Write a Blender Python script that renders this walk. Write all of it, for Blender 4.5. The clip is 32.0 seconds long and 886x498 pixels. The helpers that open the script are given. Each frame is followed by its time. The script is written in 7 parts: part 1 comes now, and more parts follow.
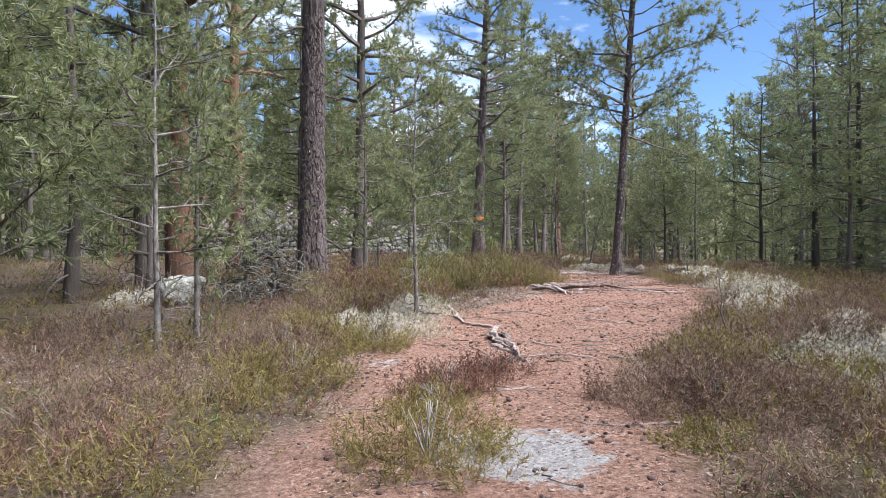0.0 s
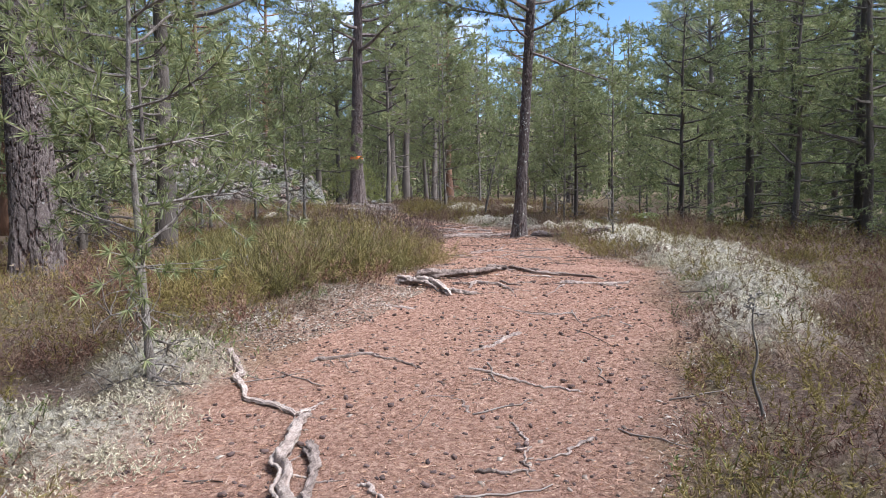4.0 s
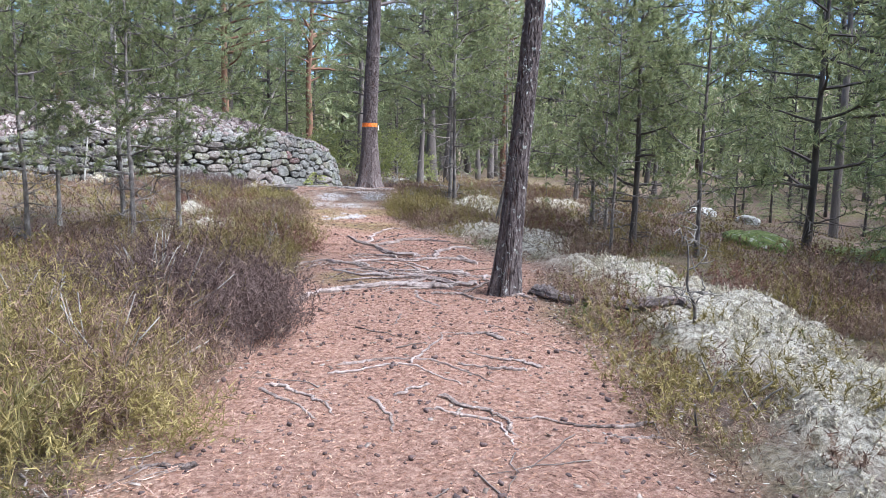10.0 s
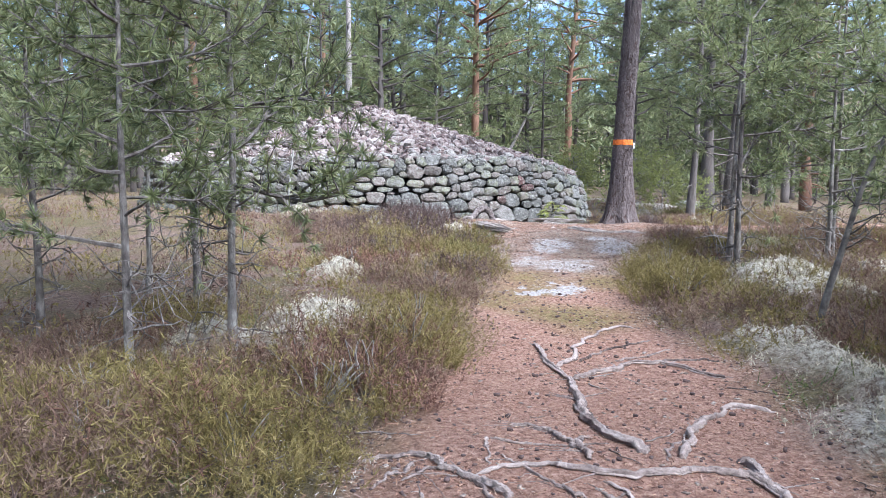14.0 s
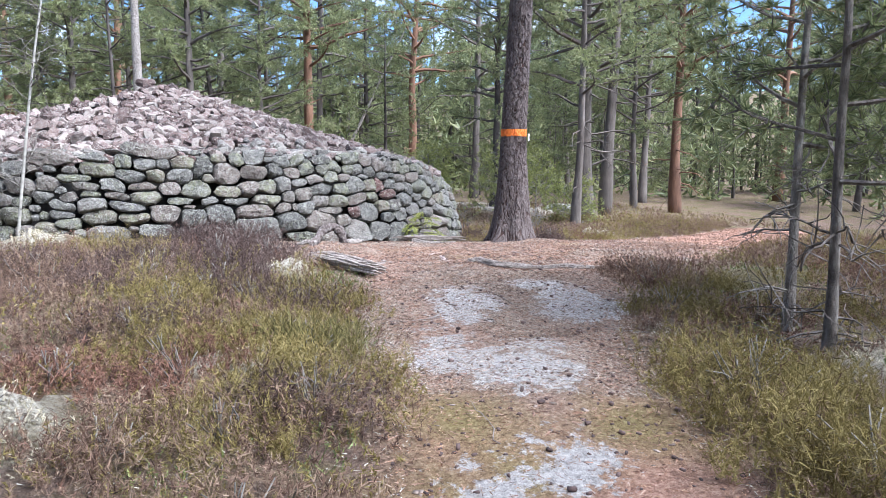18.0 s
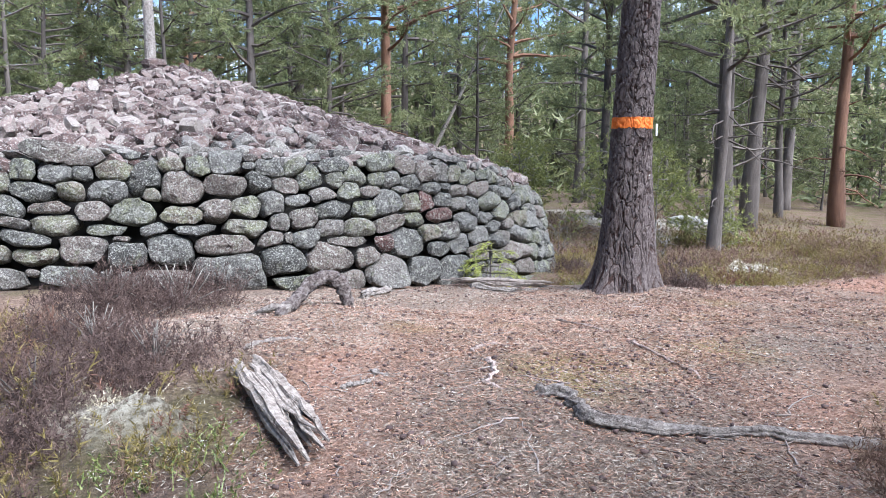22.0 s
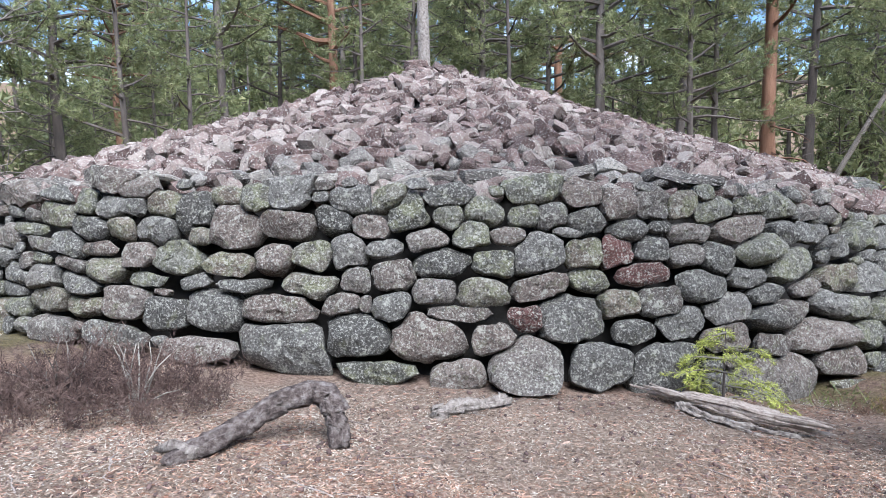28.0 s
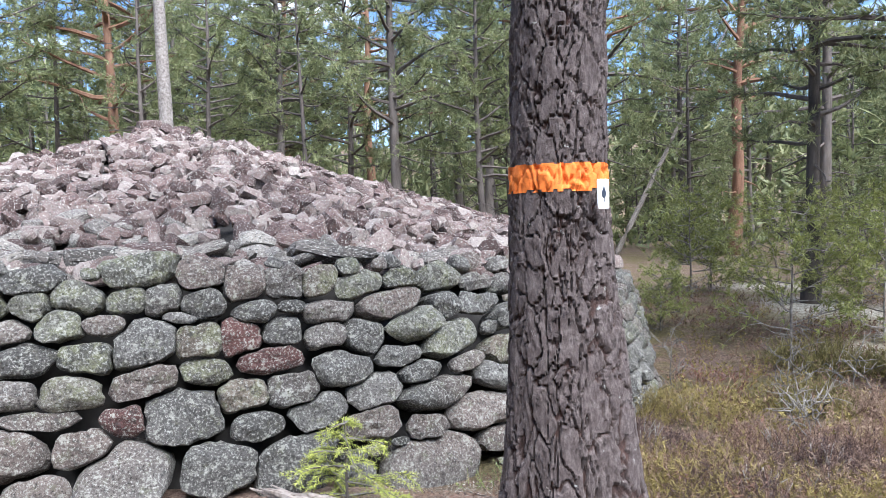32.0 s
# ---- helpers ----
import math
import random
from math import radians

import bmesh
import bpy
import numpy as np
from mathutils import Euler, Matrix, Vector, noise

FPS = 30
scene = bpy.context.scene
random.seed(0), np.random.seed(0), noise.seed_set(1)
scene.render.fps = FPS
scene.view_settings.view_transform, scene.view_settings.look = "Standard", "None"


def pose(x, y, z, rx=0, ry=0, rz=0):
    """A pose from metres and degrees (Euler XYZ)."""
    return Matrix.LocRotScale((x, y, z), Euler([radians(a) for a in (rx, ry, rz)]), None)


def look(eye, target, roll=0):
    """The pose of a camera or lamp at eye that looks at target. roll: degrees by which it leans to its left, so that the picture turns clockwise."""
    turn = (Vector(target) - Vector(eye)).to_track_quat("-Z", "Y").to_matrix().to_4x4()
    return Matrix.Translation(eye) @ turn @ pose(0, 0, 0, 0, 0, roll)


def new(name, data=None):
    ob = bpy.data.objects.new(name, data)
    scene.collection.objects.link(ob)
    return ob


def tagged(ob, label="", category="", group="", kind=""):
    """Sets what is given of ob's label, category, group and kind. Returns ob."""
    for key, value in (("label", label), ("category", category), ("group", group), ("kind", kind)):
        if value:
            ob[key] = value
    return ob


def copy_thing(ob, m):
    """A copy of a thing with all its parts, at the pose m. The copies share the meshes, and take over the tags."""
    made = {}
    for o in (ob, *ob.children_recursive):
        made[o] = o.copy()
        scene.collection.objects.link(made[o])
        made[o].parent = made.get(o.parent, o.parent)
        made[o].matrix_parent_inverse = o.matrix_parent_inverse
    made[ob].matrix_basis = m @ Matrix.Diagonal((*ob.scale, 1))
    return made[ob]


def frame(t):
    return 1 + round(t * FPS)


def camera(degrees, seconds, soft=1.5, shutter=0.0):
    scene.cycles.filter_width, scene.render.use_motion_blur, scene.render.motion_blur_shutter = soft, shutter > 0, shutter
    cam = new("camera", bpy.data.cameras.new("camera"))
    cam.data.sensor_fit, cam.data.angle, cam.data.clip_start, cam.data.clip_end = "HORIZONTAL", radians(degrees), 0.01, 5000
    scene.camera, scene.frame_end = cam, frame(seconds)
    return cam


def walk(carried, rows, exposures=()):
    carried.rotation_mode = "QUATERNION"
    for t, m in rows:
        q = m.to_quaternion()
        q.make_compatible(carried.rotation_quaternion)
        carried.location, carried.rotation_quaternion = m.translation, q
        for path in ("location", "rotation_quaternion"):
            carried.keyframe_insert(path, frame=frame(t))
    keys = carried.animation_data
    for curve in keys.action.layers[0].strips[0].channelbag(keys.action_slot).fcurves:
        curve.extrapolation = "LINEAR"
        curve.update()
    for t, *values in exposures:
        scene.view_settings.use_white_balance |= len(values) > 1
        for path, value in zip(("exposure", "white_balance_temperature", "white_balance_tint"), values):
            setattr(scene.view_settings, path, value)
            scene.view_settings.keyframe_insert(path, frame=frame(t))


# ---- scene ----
cam = camera(63.00, 32.0, 0.7)
PATH = [
    (0, (-20.504, -24.485, 0.296), (-19.298, -22.890, 0.309), -0.39),
    (0.5, (-20.079, -24.120, 0.331), (-18.838, -22.551, 0.341), -0.37),
    (1, (-19.726, -23.762, 0.371), (-18.445, -22.227, 0.379), -0.37),
    (1.5, (-19.325, -23.401, 0.441), (-17.967, -21.933, 0.454), -0.33),
    (2, (-18.957, -23.077, 0.476), (-17.673, -21.545, 0.547), 0.24),
    (2.5, (-18.660, -22.747, 0.439), (-17.443, -21.160, 0.414), -1.07),
    (3, (-18.307, -22.393, 0.622), (-17.060, -20.836, 0.483), -1.48),
    (3.5, (-17.881, -22.074, 0.720), (-16.535, -20.606, 0.530), -1.34),
    (5.5, (-16.155, -20.718, 0.510), (-14.650, -19.402, 0.438), -1.89),
    (6, (-15.679, -20.415, 0.623), (-14.158, -19.117, 0.584), -0.90),
    (6.5, (-15.131, -20.105, 0.720), (-13.614, -18.802, 0.712), -0.28),
    (7, (-14.716, -19.791, 0.761), (-13.221, -18.463, 0.775), 0.49),
    (7.5, (-14.351, -19.530, 0.869), (-12.895, -18.159, 0.880), 0.80),
    (8, (-13.930, -19.304, 0.909), (-12.574, -17.835, 0.871), 0.83),
    (8.5, (-13.570, -19.098, 0.880), (-12.276, -17.576, 0.771), 0.51),
    (9, (-13.078, -18.918, 0.930), (-11.788, -17.397, 0.774), 0.36),
    (9.5, (-12.573, -18.755, 0.951), (-11.289, -17.235, 0.746), 0.84),
    (10, (-12.190, -18.512, 0.984), (-10.936, -16.975, 0.725), 0.91),
    (10.5, (-11.787, -18.153, 0.992), (-10.594, -16.572, 0.716), 0.55),
    (11, (-11.350, -17.835, 1.000), (-10.240, -16.190, 0.750), 0.51),
    (11.5, (-10.879, -17.499, 1.029), (-9.858, -15.794, 0.808), 0.76),
    (12, (-10.430, -17.090, 1.098), (-9.507, -15.327, 0.894), 0.89),
    (12.5, (-10.027, -16.653, 1.171), (-9.393, -14.759, 1.071), 0.99),
    (13, (-9.693, -16.176, 1.151), (-9.084, -14.275, 1.026), 0.15),
    (13.5, (-9.447, -15.629, 1.199), (-8.810, -13.742, 1.020), 0.49),
    (14, (-9.293, -15.007, 1.240), (-8.679, -13.118, 1.012), 0.55),
    (14.5, (-9.169, -14.419, 1.192), (-8.452, -12.570, 0.928), 0.12),
    (15, (-8.966, -13.794, 1.198), (-8.120, -12.003, 0.926), 0.05),
    (15.5, (-8.747, -13.174, 1.193), (-7.810, -11.427, 0.932), 0.45),
    (17.5, (-8.048, -10.807, 1.250), (-6.952, -9.152, 1.004), -0.53),
    (18, (-7.727, -10.392, 1.232), (-6.700, -8.691, 1.006), 0.27),
    (18.5, (-7.431, -9.990, 1.239), (-6.509, -8.231, 1.002), 0.22),
    (19, (-7.094, -9.523, 1.265), (-6.274, -7.720, 0.993), -0.12),
    (19.5, (-6.755, -9.108, 1.236), (-6.055, -7.259, 0.935), 0.07),
    (20, (-6.447, -8.698, 1.276), (-5.809, -6.826, 0.975), 0.25),
    (20.5, (-6.144, -8.216, 1.323), (-5.507, -6.341, 1.039), 0.45),
    (21, (-5.807, -7.740, 1.347), (-5.148, -5.869, 1.085), 0.64),
    (21.5, (-5.473, -7.277, 1.375), (-4.758, -5.426, 1.129), 0.58),
    (22, (-5.146, -6.774, 1.392), (-4.378, -4.943, 1.151), 0.35),
    (22.5, (-4.795, -6.332, 1.430), (-4.001, -4.512, 1.190), 0.11),
    (23, (-4.499, -5.867, 1.436), (-3.725, -4.038, 1.197), 0.06),
    (23.5, (-4.176, -5.474, 1.445), (-3.471, -3.618, 1.203), 0.15),
    (24, (-3.829, -5.096, 1.510), (-3.239, -3.200, 1.269), 0.28),
    (24.5, (-3.539, -4.689, 1.569), (-3.094, -2.755, 1.321), 0.15),
    (25, (-3.276, -4.374, 1.593), (-3.002, -2.409, 1.342), -0.41),
    (25.5, (-2.985, -4.081, 1.662), (-2.899, -2.099, 1.405), -1.00),
    (27.5, (-2.307, -3.800, 1.590), (-2.558, -1.830, 1.353), -0.98),
    (28, (-2.176, -3.971, 1.591), (-2.539, -2.020, 1.349), -0.62),
    (28.5, (-1.979, -4.051, 1.594), (-2.416, -2.114, 1.362), 0.13),
    (29, (-1.741, -4.100, 1.569), (-2.239, -2.174, 1.363), 0.75),
    (29.5, (-1.632, -4.148, 1.593), (-2.175, -2.231, 1.426), 0.72),
    (30, (-1.568, -4.167, 1.609), (-2.098, -2.243, 1.476), 0.29),
    (30.5, (-1.493, -4.089, 1.622), (-1.946, -2.144, 1.512), -0.48),
    (31, (-1.311, -3.815, 1.661), (-1.606, -1.840, 1.561), -1.14),
    (31.5, (-0.987, -3.539, 1.674), (-1.083, -1.543, 1.579), -1.50),
    (32, (-0.576, -3.297, 1.685), (-0.541, -1.299, 1.588), -1.67),
]
walk(cam, [(t, look(eye, target, roll)) for t, eye, target, roll in PATH], exposures=((0.0, 1.25, 5850, 10), (6.5, 1.34, 5800, 10), (10.0, 1.68, 5450, 10), (15.0, 1.72, 5350, 10), (20.0, 1.64, 5550, 10), (25.0, 1.41, 5400, 10), (29.5, 1.37, 5650, 10), (32.0, 1.64, 5650, 10)))

# ---- world, sun ----
SUN_EL, SUN_ROT = radians(54), radians(150)
world = bpy.data.worlds.new("world")
scene.world = world
world.use_nodes = True
wn, wl = world.node_tree.nodes, world.node_tree.links
sky = wn.new("ShaderNodeTexSky")
sky.sky_type, sky.sun_disc, sky.sun_elevation, sky.sun_rotation = "NISHITA", False, SUN_EL, SUN_ROT
sky.air_density, sky.dust_density, sky.ozone_density = 0.8, 0.0, 4.0
coord = wn.new("ShaderNodeTexCoord")
squash = wn.new("ShaderNodeMapping")
squash.inputs["Scale"].default_value = (1.0, 1.0, 3.2)
wl.new(coord.outputs["Generated"], squash.inputs["Vector"])
puff = wn.new("ShaderNodeTexNoise")
puff.inputs["Scale"].default_value, puff.inputs["Detail"].default_value, puff.inputs["Roughness"].default_value = 3.1, 7.0, 0.58
wl.new(squash.outputs[0], puff.inputs["Vector"])
ramp = wn.new("ShaderNodeValToRGB")
ramp.color_ramp.elements[0].position, ramp.color_ramp.elements[1].position = 0.51, 0.7
wl.new(puff.outputs["Fac"], ramp.inputs[0])
cloud = wn.new("ShaderNodeMix")
cloud.data_type = "RGBA"
wl.new(ramp.outputs[0], cloud.inputs[0])
wl.new(sky.outputs[0], cloud.inputs[6])
cloud.inputs[7].default_value = (9.5, 9.6, 9.8, 1)
wl.new(cloud.outputs[2], wn["Background"].inputs[0])
wn["Background"].inputs[1].default_value = 0.085
sun_data = bpy.data.lights.new("sun", "SUN")
sun_data.energy, sun_data.angle, sun_data.color = 4.9, radians(48), (1.0, 0.94, 0.87)
sun = new("sun", sun_data)
sun.rotation_euler = (math.pi / 2 - SUN_EL, 0, math.pi - SUN_ROT)
sun.location = (0, 0, 40)

# ---- materials ----
def material(name, stops, scale=6.0, rough=0.9, bump=0.3, bump_scale=40.0, stretch=(1, 1, 1), detail=6.0, island=0.0, piece=0.0, spots=None, spot_scale=18.0, spot_edge=(0.52, 0.6), big=0.0, metal=0.0, distance=0.02, thin=0.0):
    """A surface of several colours mixed by noise, with grain, patches of a second kind, and relief.
    island and piece: how much each loose piece or object differs in tone."""
    m = bpy.data.materials.new(name)
    m.use_nodes = True
    n, l = m.node_tree.nodes, m.node_tree.links
    b = n["Principled BSDF"]
    b.inputs["Roughness"].default_value, b.inputs["Metallic"].default_value = rough, metal
    tc = n.new("ShaderNodeTexCoord")
    mp = n.new("ShaderNodeMapping")
    mp.inputs["Scale"].default_value = stretch
    l.new(tc.outputs["Object"], mp.inputs["Vector"])
    vec = mp.outputs[0]
    rnd = None
    if piece:
        rnd = n.new("ShaderNodeObjectInfo").outputs["Random"]
        shift = n.new("ShaderNodeVectorMath")
        shift.operation = "MULTIPLY_ADD"
        l.new(rnd, shift.inputs[0])
        shift.inputs[1].default_value = (37, 53, 71)
        l.new(vec, shift.inputs[2])
        vec = shift.outputs[0]
    if island:
        rnd = n.new("ShaderNodeNewGeometry").outputs["Random Per Island"]
    tex = n.new("ShaderNodeTexNoise")
    tex.inputs["Scale"].default_value, tex.inputs["Detail"].default_value, tex.inputs["Roughness"].default_value = scale, detail, 0.62
    l.new(vec, tex.inputs["Vector"])
    fac = tex.outputs["Fac"]
    if big:
        wide = n.new("ShaderNodeTexNoise")
        wide.inputs["Scale"].default_value, wide.inputs["Detail"].default_value = big, 3.0
        l.new(vec, wide.inputs["Vector"])
        both = n.new("ShaderNodeMix")
        both.inputs[0].default_value = 0.5
        l.new(fac, both.inputs[2])
        l.new(wide.outputs["Fac"], both.inputs[3])
        fac = both.outputs[0]
    if rnd is not None:
        off = n.new("ShaderNodeMath")
        off.operation = "MULTIPLY_ADD"
        l.new(rnd, off.inputs[0])
        off.inputs[1].default_value = island or piece
        l.new(fac, off.inputs[2])
        back = n.new("ShaderNodeMath")
        back.operation = "SUBTRACT"
        l.new(off.outputs[0], back.inputs[0])
        back.inputs[1].default_value = (island or piece) / 2
        fac = back.outputs[0]
    cr = n.new("ShaderNodeValToRGB")
    els = cr.color_ramp.elements
    while len(els) < len(stops):
        els.new(0.5)
    for e, (p, c) in zip(els, stops):
        e.position, e.color = p, (*c, 1)
    l.new(fac, cr.inputs[0])
    colour = cr.outputs[0]
    for k, (spot, s) in enumerate(zip(spots or (), (spot_scale, spot_scale * 0.75))):
        t2 = n.new("ShaderNodeTexNoise")
        t2.inputs["Scale"].default_value, t2.inputs["Detail"].default_value, t2.inputs["Roughness"].default_value = s, 8.0, 0.7
        sh = n.new("ShaderNodeVectorMath")
        sh.operation = "ADD"
        sh.inputs[1].default_value = (11.3 * (k + 1), 5.7, 2.9)
        l.new(vec, sh.inputs[0])
        l.new(sh.outputs[0], t2.inputs["Vector"])
        r2 = n.new("ShaderNodeValToRGB")
        r2.color_ramp.elements[0].position, r2.color_ramp.elements[1].position = spot_edge
        l.new(t2.outputs["Fac"], r2.inputs[0])
        mix = n.new("ShaderNodeMix")
        mix.data_type = "RGBA"
        l.new(r2.outputs[0], mix.inputs[0])
        l.new(colour, mix.inputs[6])
        mix.inputs[7].default_value = (*spot, 1)
        colour = mix.outputs[2]
    l.new(colour, b.inputs["Base Color"])
    if thin:
        through_, mixed = n.new("ShaderNodeBsdfTranslucent"), n.new("ShaderNodeMixShader")
        mixed.inputs[0].default_value = thin
        l.new(colour, through_.inputs["Color"])
        l.new(b.outputs[0], mixed.inputs[1])
        l.new(through_.outputs[0], mixed.inputs[2])
        l.new(mixed.outputs[0], n["Material Output"].inputs["Surface"])
    if bump:
        bt = n.new("ShaderNodeTexNoise")
        bt.inputs["Scale"].default_value, bt.inputs["Detail"].default_value, bt.inputs["Roughness"].default_value = bump_scale, 8.0, 0.7
        l.new(vec, bt.inputs["Vector"])
        bp = n.new("ShaderNodeBump")
        bp.inputs["Strength"].default_value, bp.inputs["Distance"].default_value = bump, distance
        l.new(bt.outputs["Fac"], bp.inputs["Height"])
        l.new(bp.outputs[0], b.inputs["Normal"])
    return m

def rock(name, dark, light, olive, green, per_island=False, grain=1.0):
    """Weathered granite: broad tones, patches of olive lichen, crisp pale and dark specks, rough relief. green: how much lichen."""
    m = bpy.data.materials.new(name)
    m.use_nodes = True
    n, l = m.node_tree.nodes, m.node_tree.links
    b = n["Principled BSDF"]
    b.inputs["Roughness"].default_value = 0.93
    tc, own = n.new("ShaderNodeTexCoord"), (n.new("ShaderNodeNewGeometry").outputs["Random Per Island"] if per_island else n.new("ShaderNodeObjectInfo").outputs["Random"])
    shift = n.new("ShaderNodeVectorMath")
    shift.operation = "MULTIPLY_ADD"
    l.new(own, shift.inputs[0])
    shift.inputs[1].default_value = (37, 53, 71)
    l.new(tc.outputs["Object"], shift.inputs[2])
    def tex(scale, detail, rough):
        t = n.new("ShaderNodeTexNoise")
        t.inputs["Scale"].default_value, t.inputs["Detail"].default_value, t.inputs["Roughness"].default_value = scale * grain, detail, rough
        l.new(shift.outputs[0], t.inputs["Vector"])
        return t.outputs["Fac"]
    def ramp_(fac, *stops):
        r = n.new("ShaderNodeValToRGB")
        while len(r.color_ramp.elements) < len(stops):
            r.color_ramp.elements.new(0.5)
        for e, (p, c) in zip(r.color_ramp.elements, stops):
            e.position, e.color = p, (*c, 1)
        l.new(fac, r.inputs[0])
        return r.outputs[0]
    def mix_(fac, a, c):
        x = n.new("ShaderNodeMix")
        x.data_type = "RGBA"
        l.new(fac, x.inputs[0])
        l.new(a, x.inputs[6])
        if isinstance(c, tuple):
            x.inputs[7].default_value = (*c, 1)
        else:
            l.new(c, x.inputs[7])
        return x.outputs[2]
    tone = n.new("ShaderNodeMix")
    tone.inputs[0].default_value = 0.6
    l.new(tex(7.0, 6.0, 0.65), tone.inputs[2])
    l.new(own, tone.inputs[3])
    col = ramp_(tone.outputs[0], (0.2, dark), (0.8, light))
    col = mix_(ramp_(tex(0.3, 1.0, 0.5), (0.52, (0, 0, 0)), (0.62, (0.6, 0.6, 0.6))), col, tuple(a * b for a, b in zip(light, (1.15, 0.88, 0.8))))
    lichen = ramp_(tex(9.0, 7.0, 0.7), (0.60 - green, (0, 0, 0)), (0.70 - green, (0.75, 0.75, 0.75)))
    col = mix_(lichen, col, olive)
    speck, blot = tex(58.0, 6.0, 0.78), tex(17.0, 7.0, 0.72)
    col = mix_(ramp_(blot, (0.36, (0.8, 0.8, 0.8)), (0.46, (0, 0, 0))), col, (0.05, 0.048, 0.044))
    col = mix_(ramp_(speck, (0.53, (0, 0, 0)), (0.6, (0.9, 0.9, 0.9))), col, (0.38, 0.38, 0.345))
    col = mix_(ramp_(speck, (0.37, (0.95, 0.95, 0.95)), (0.45, (0, 0, 0))), col, (0.02, 0.019, 0.017))
    col = mix_(ramp_(blot, (0.57, (0, 0, 0)), (0.61, (0.7, 0.7, 0.7))), col, (0.36, 0.36, 0.315))
    l.new(col, b.inputs["Base Color"])
    coarse, fine_ = n.new("ShaderNodeBump"), n.new("ShaderNodeBump")
    coarse.inputs["Strength"].default_value, coarse.inputs["Distance"].default_value = 0.9, 0.05
    l.new(tex(22.0, 9.0, 0.7), coarse.inputs["Height"])
    fine_.inputs["Strength"].default_value, fine_.inputs["Distance"].default_value = 0.9, 0.008
    l.new(speck, fine_.inputs["Height"])
    l.new(coarse.outputs[0], fine_.inputs["Normal"])
    l.new(fine_.outputs[0], b.inputs["Normal"])
    return m

M_GRANITE = rock("granite", (0.0542, 0.0514, 0.0472), (0.151, 0.144, 0.134), (0.13, 0.132, 0.0811), 0.04)
M_GRANITE_GREEN = rock("lichened_granite", (0.0542, 0.0535, 0.0437), (0.151, 0.148, 0.123), (0.159, 0.164, 0.092), 0.13)
M_GRANITE_ALL = rock("granite_far", (0.0542, 0.0521, 0.0465), (0.151, 0.146, 0.132), (0.144, 0.148, 0.0877), 0.08, True)
M_RED_STONE = rock("red_stone", (0.055, 0.022, 0.02), (0.13, 0.055, 0.048), (0.12, 0.085, 0.07), 0.0)
PINK = ((0.2, (0.0684, 0.0428, 0.0384)), (0.36, (0.13, 0.0842, 0.0756)), (0.48, (0.178, 0.123, 0.11)), (0.6, (0.199, 0.162, 0.145)), (0.72, (0.233, 0.175, 0.158)), (0.85, (0.287, 0.249, 0.223)))
ASH = ((0.2, (0.0684, 0.0616, 0.0558)), (0.4, (0.151, 0.133, 0.121)), (0.6, (0.226, 0.204, 0.183)), (0.85, (0.328, 0.302, 0.267)))
M_RUBBLE = material("pink_rubble", PINK, 2.6, 0.93, 0.8, 9.0, piece=0.8, spots=((0.55, 0.53, 0.49), (0.09, 0.08, 0.076)), spot_scale=8.0, spot_edge=(0.56, 0.62), distance=0.03)
M_RUBBLE_GREY = material("grey_rubble", ASH, 2.6, 0.93, 0.8, 9.0, piece=0.6, spots=((0.56, 0.55, 0.5), (0.07, 0.068, 0.064)), spot_scale=8.5, spot_edge=(0.54, 0.6), distance=0.03)
M_RUBBLE_ALL = material("pink_rubble_far", PINK, 20.0, 0.93, 0.9, 60.0, island=0.9, spots=((0.55, 0.53, 0.49), (0.09, 0.08, 0.076)), spot_scale=55.0, spot_edge=(0.56, 0.62), distance=0.02)
# near-black colour standing in for the shade deep between the cairn's stones
M_CORE = material("gap_shade", ((0.3, (0.02, 0.018, 0.017)), (0.7, (0.05, 0.046, 0.043))), 8.0, 0.95, 0.5, 30.0)
M_BARK = material("pine_bark", ((0.28, (0.04, 0.032, 0.031)), (0.43, (0.115, 0.09, 0.084)), (0.56, (0.2, 0.162, 0.152)), (0.72, (0.36, 0.32, 0.31))), 16.0, 0.95, 1.0, 40.0, (1, 1, 0.45), spots=((0.42, 0.41, 0.385),), spot_scale=11.0, spot_edge=(0.62, 0.67), big=5.0, distance=0.04)
M_PLATED = bpy.data.materials.new("plated_bark")
M_PLATED.use_nodes = True
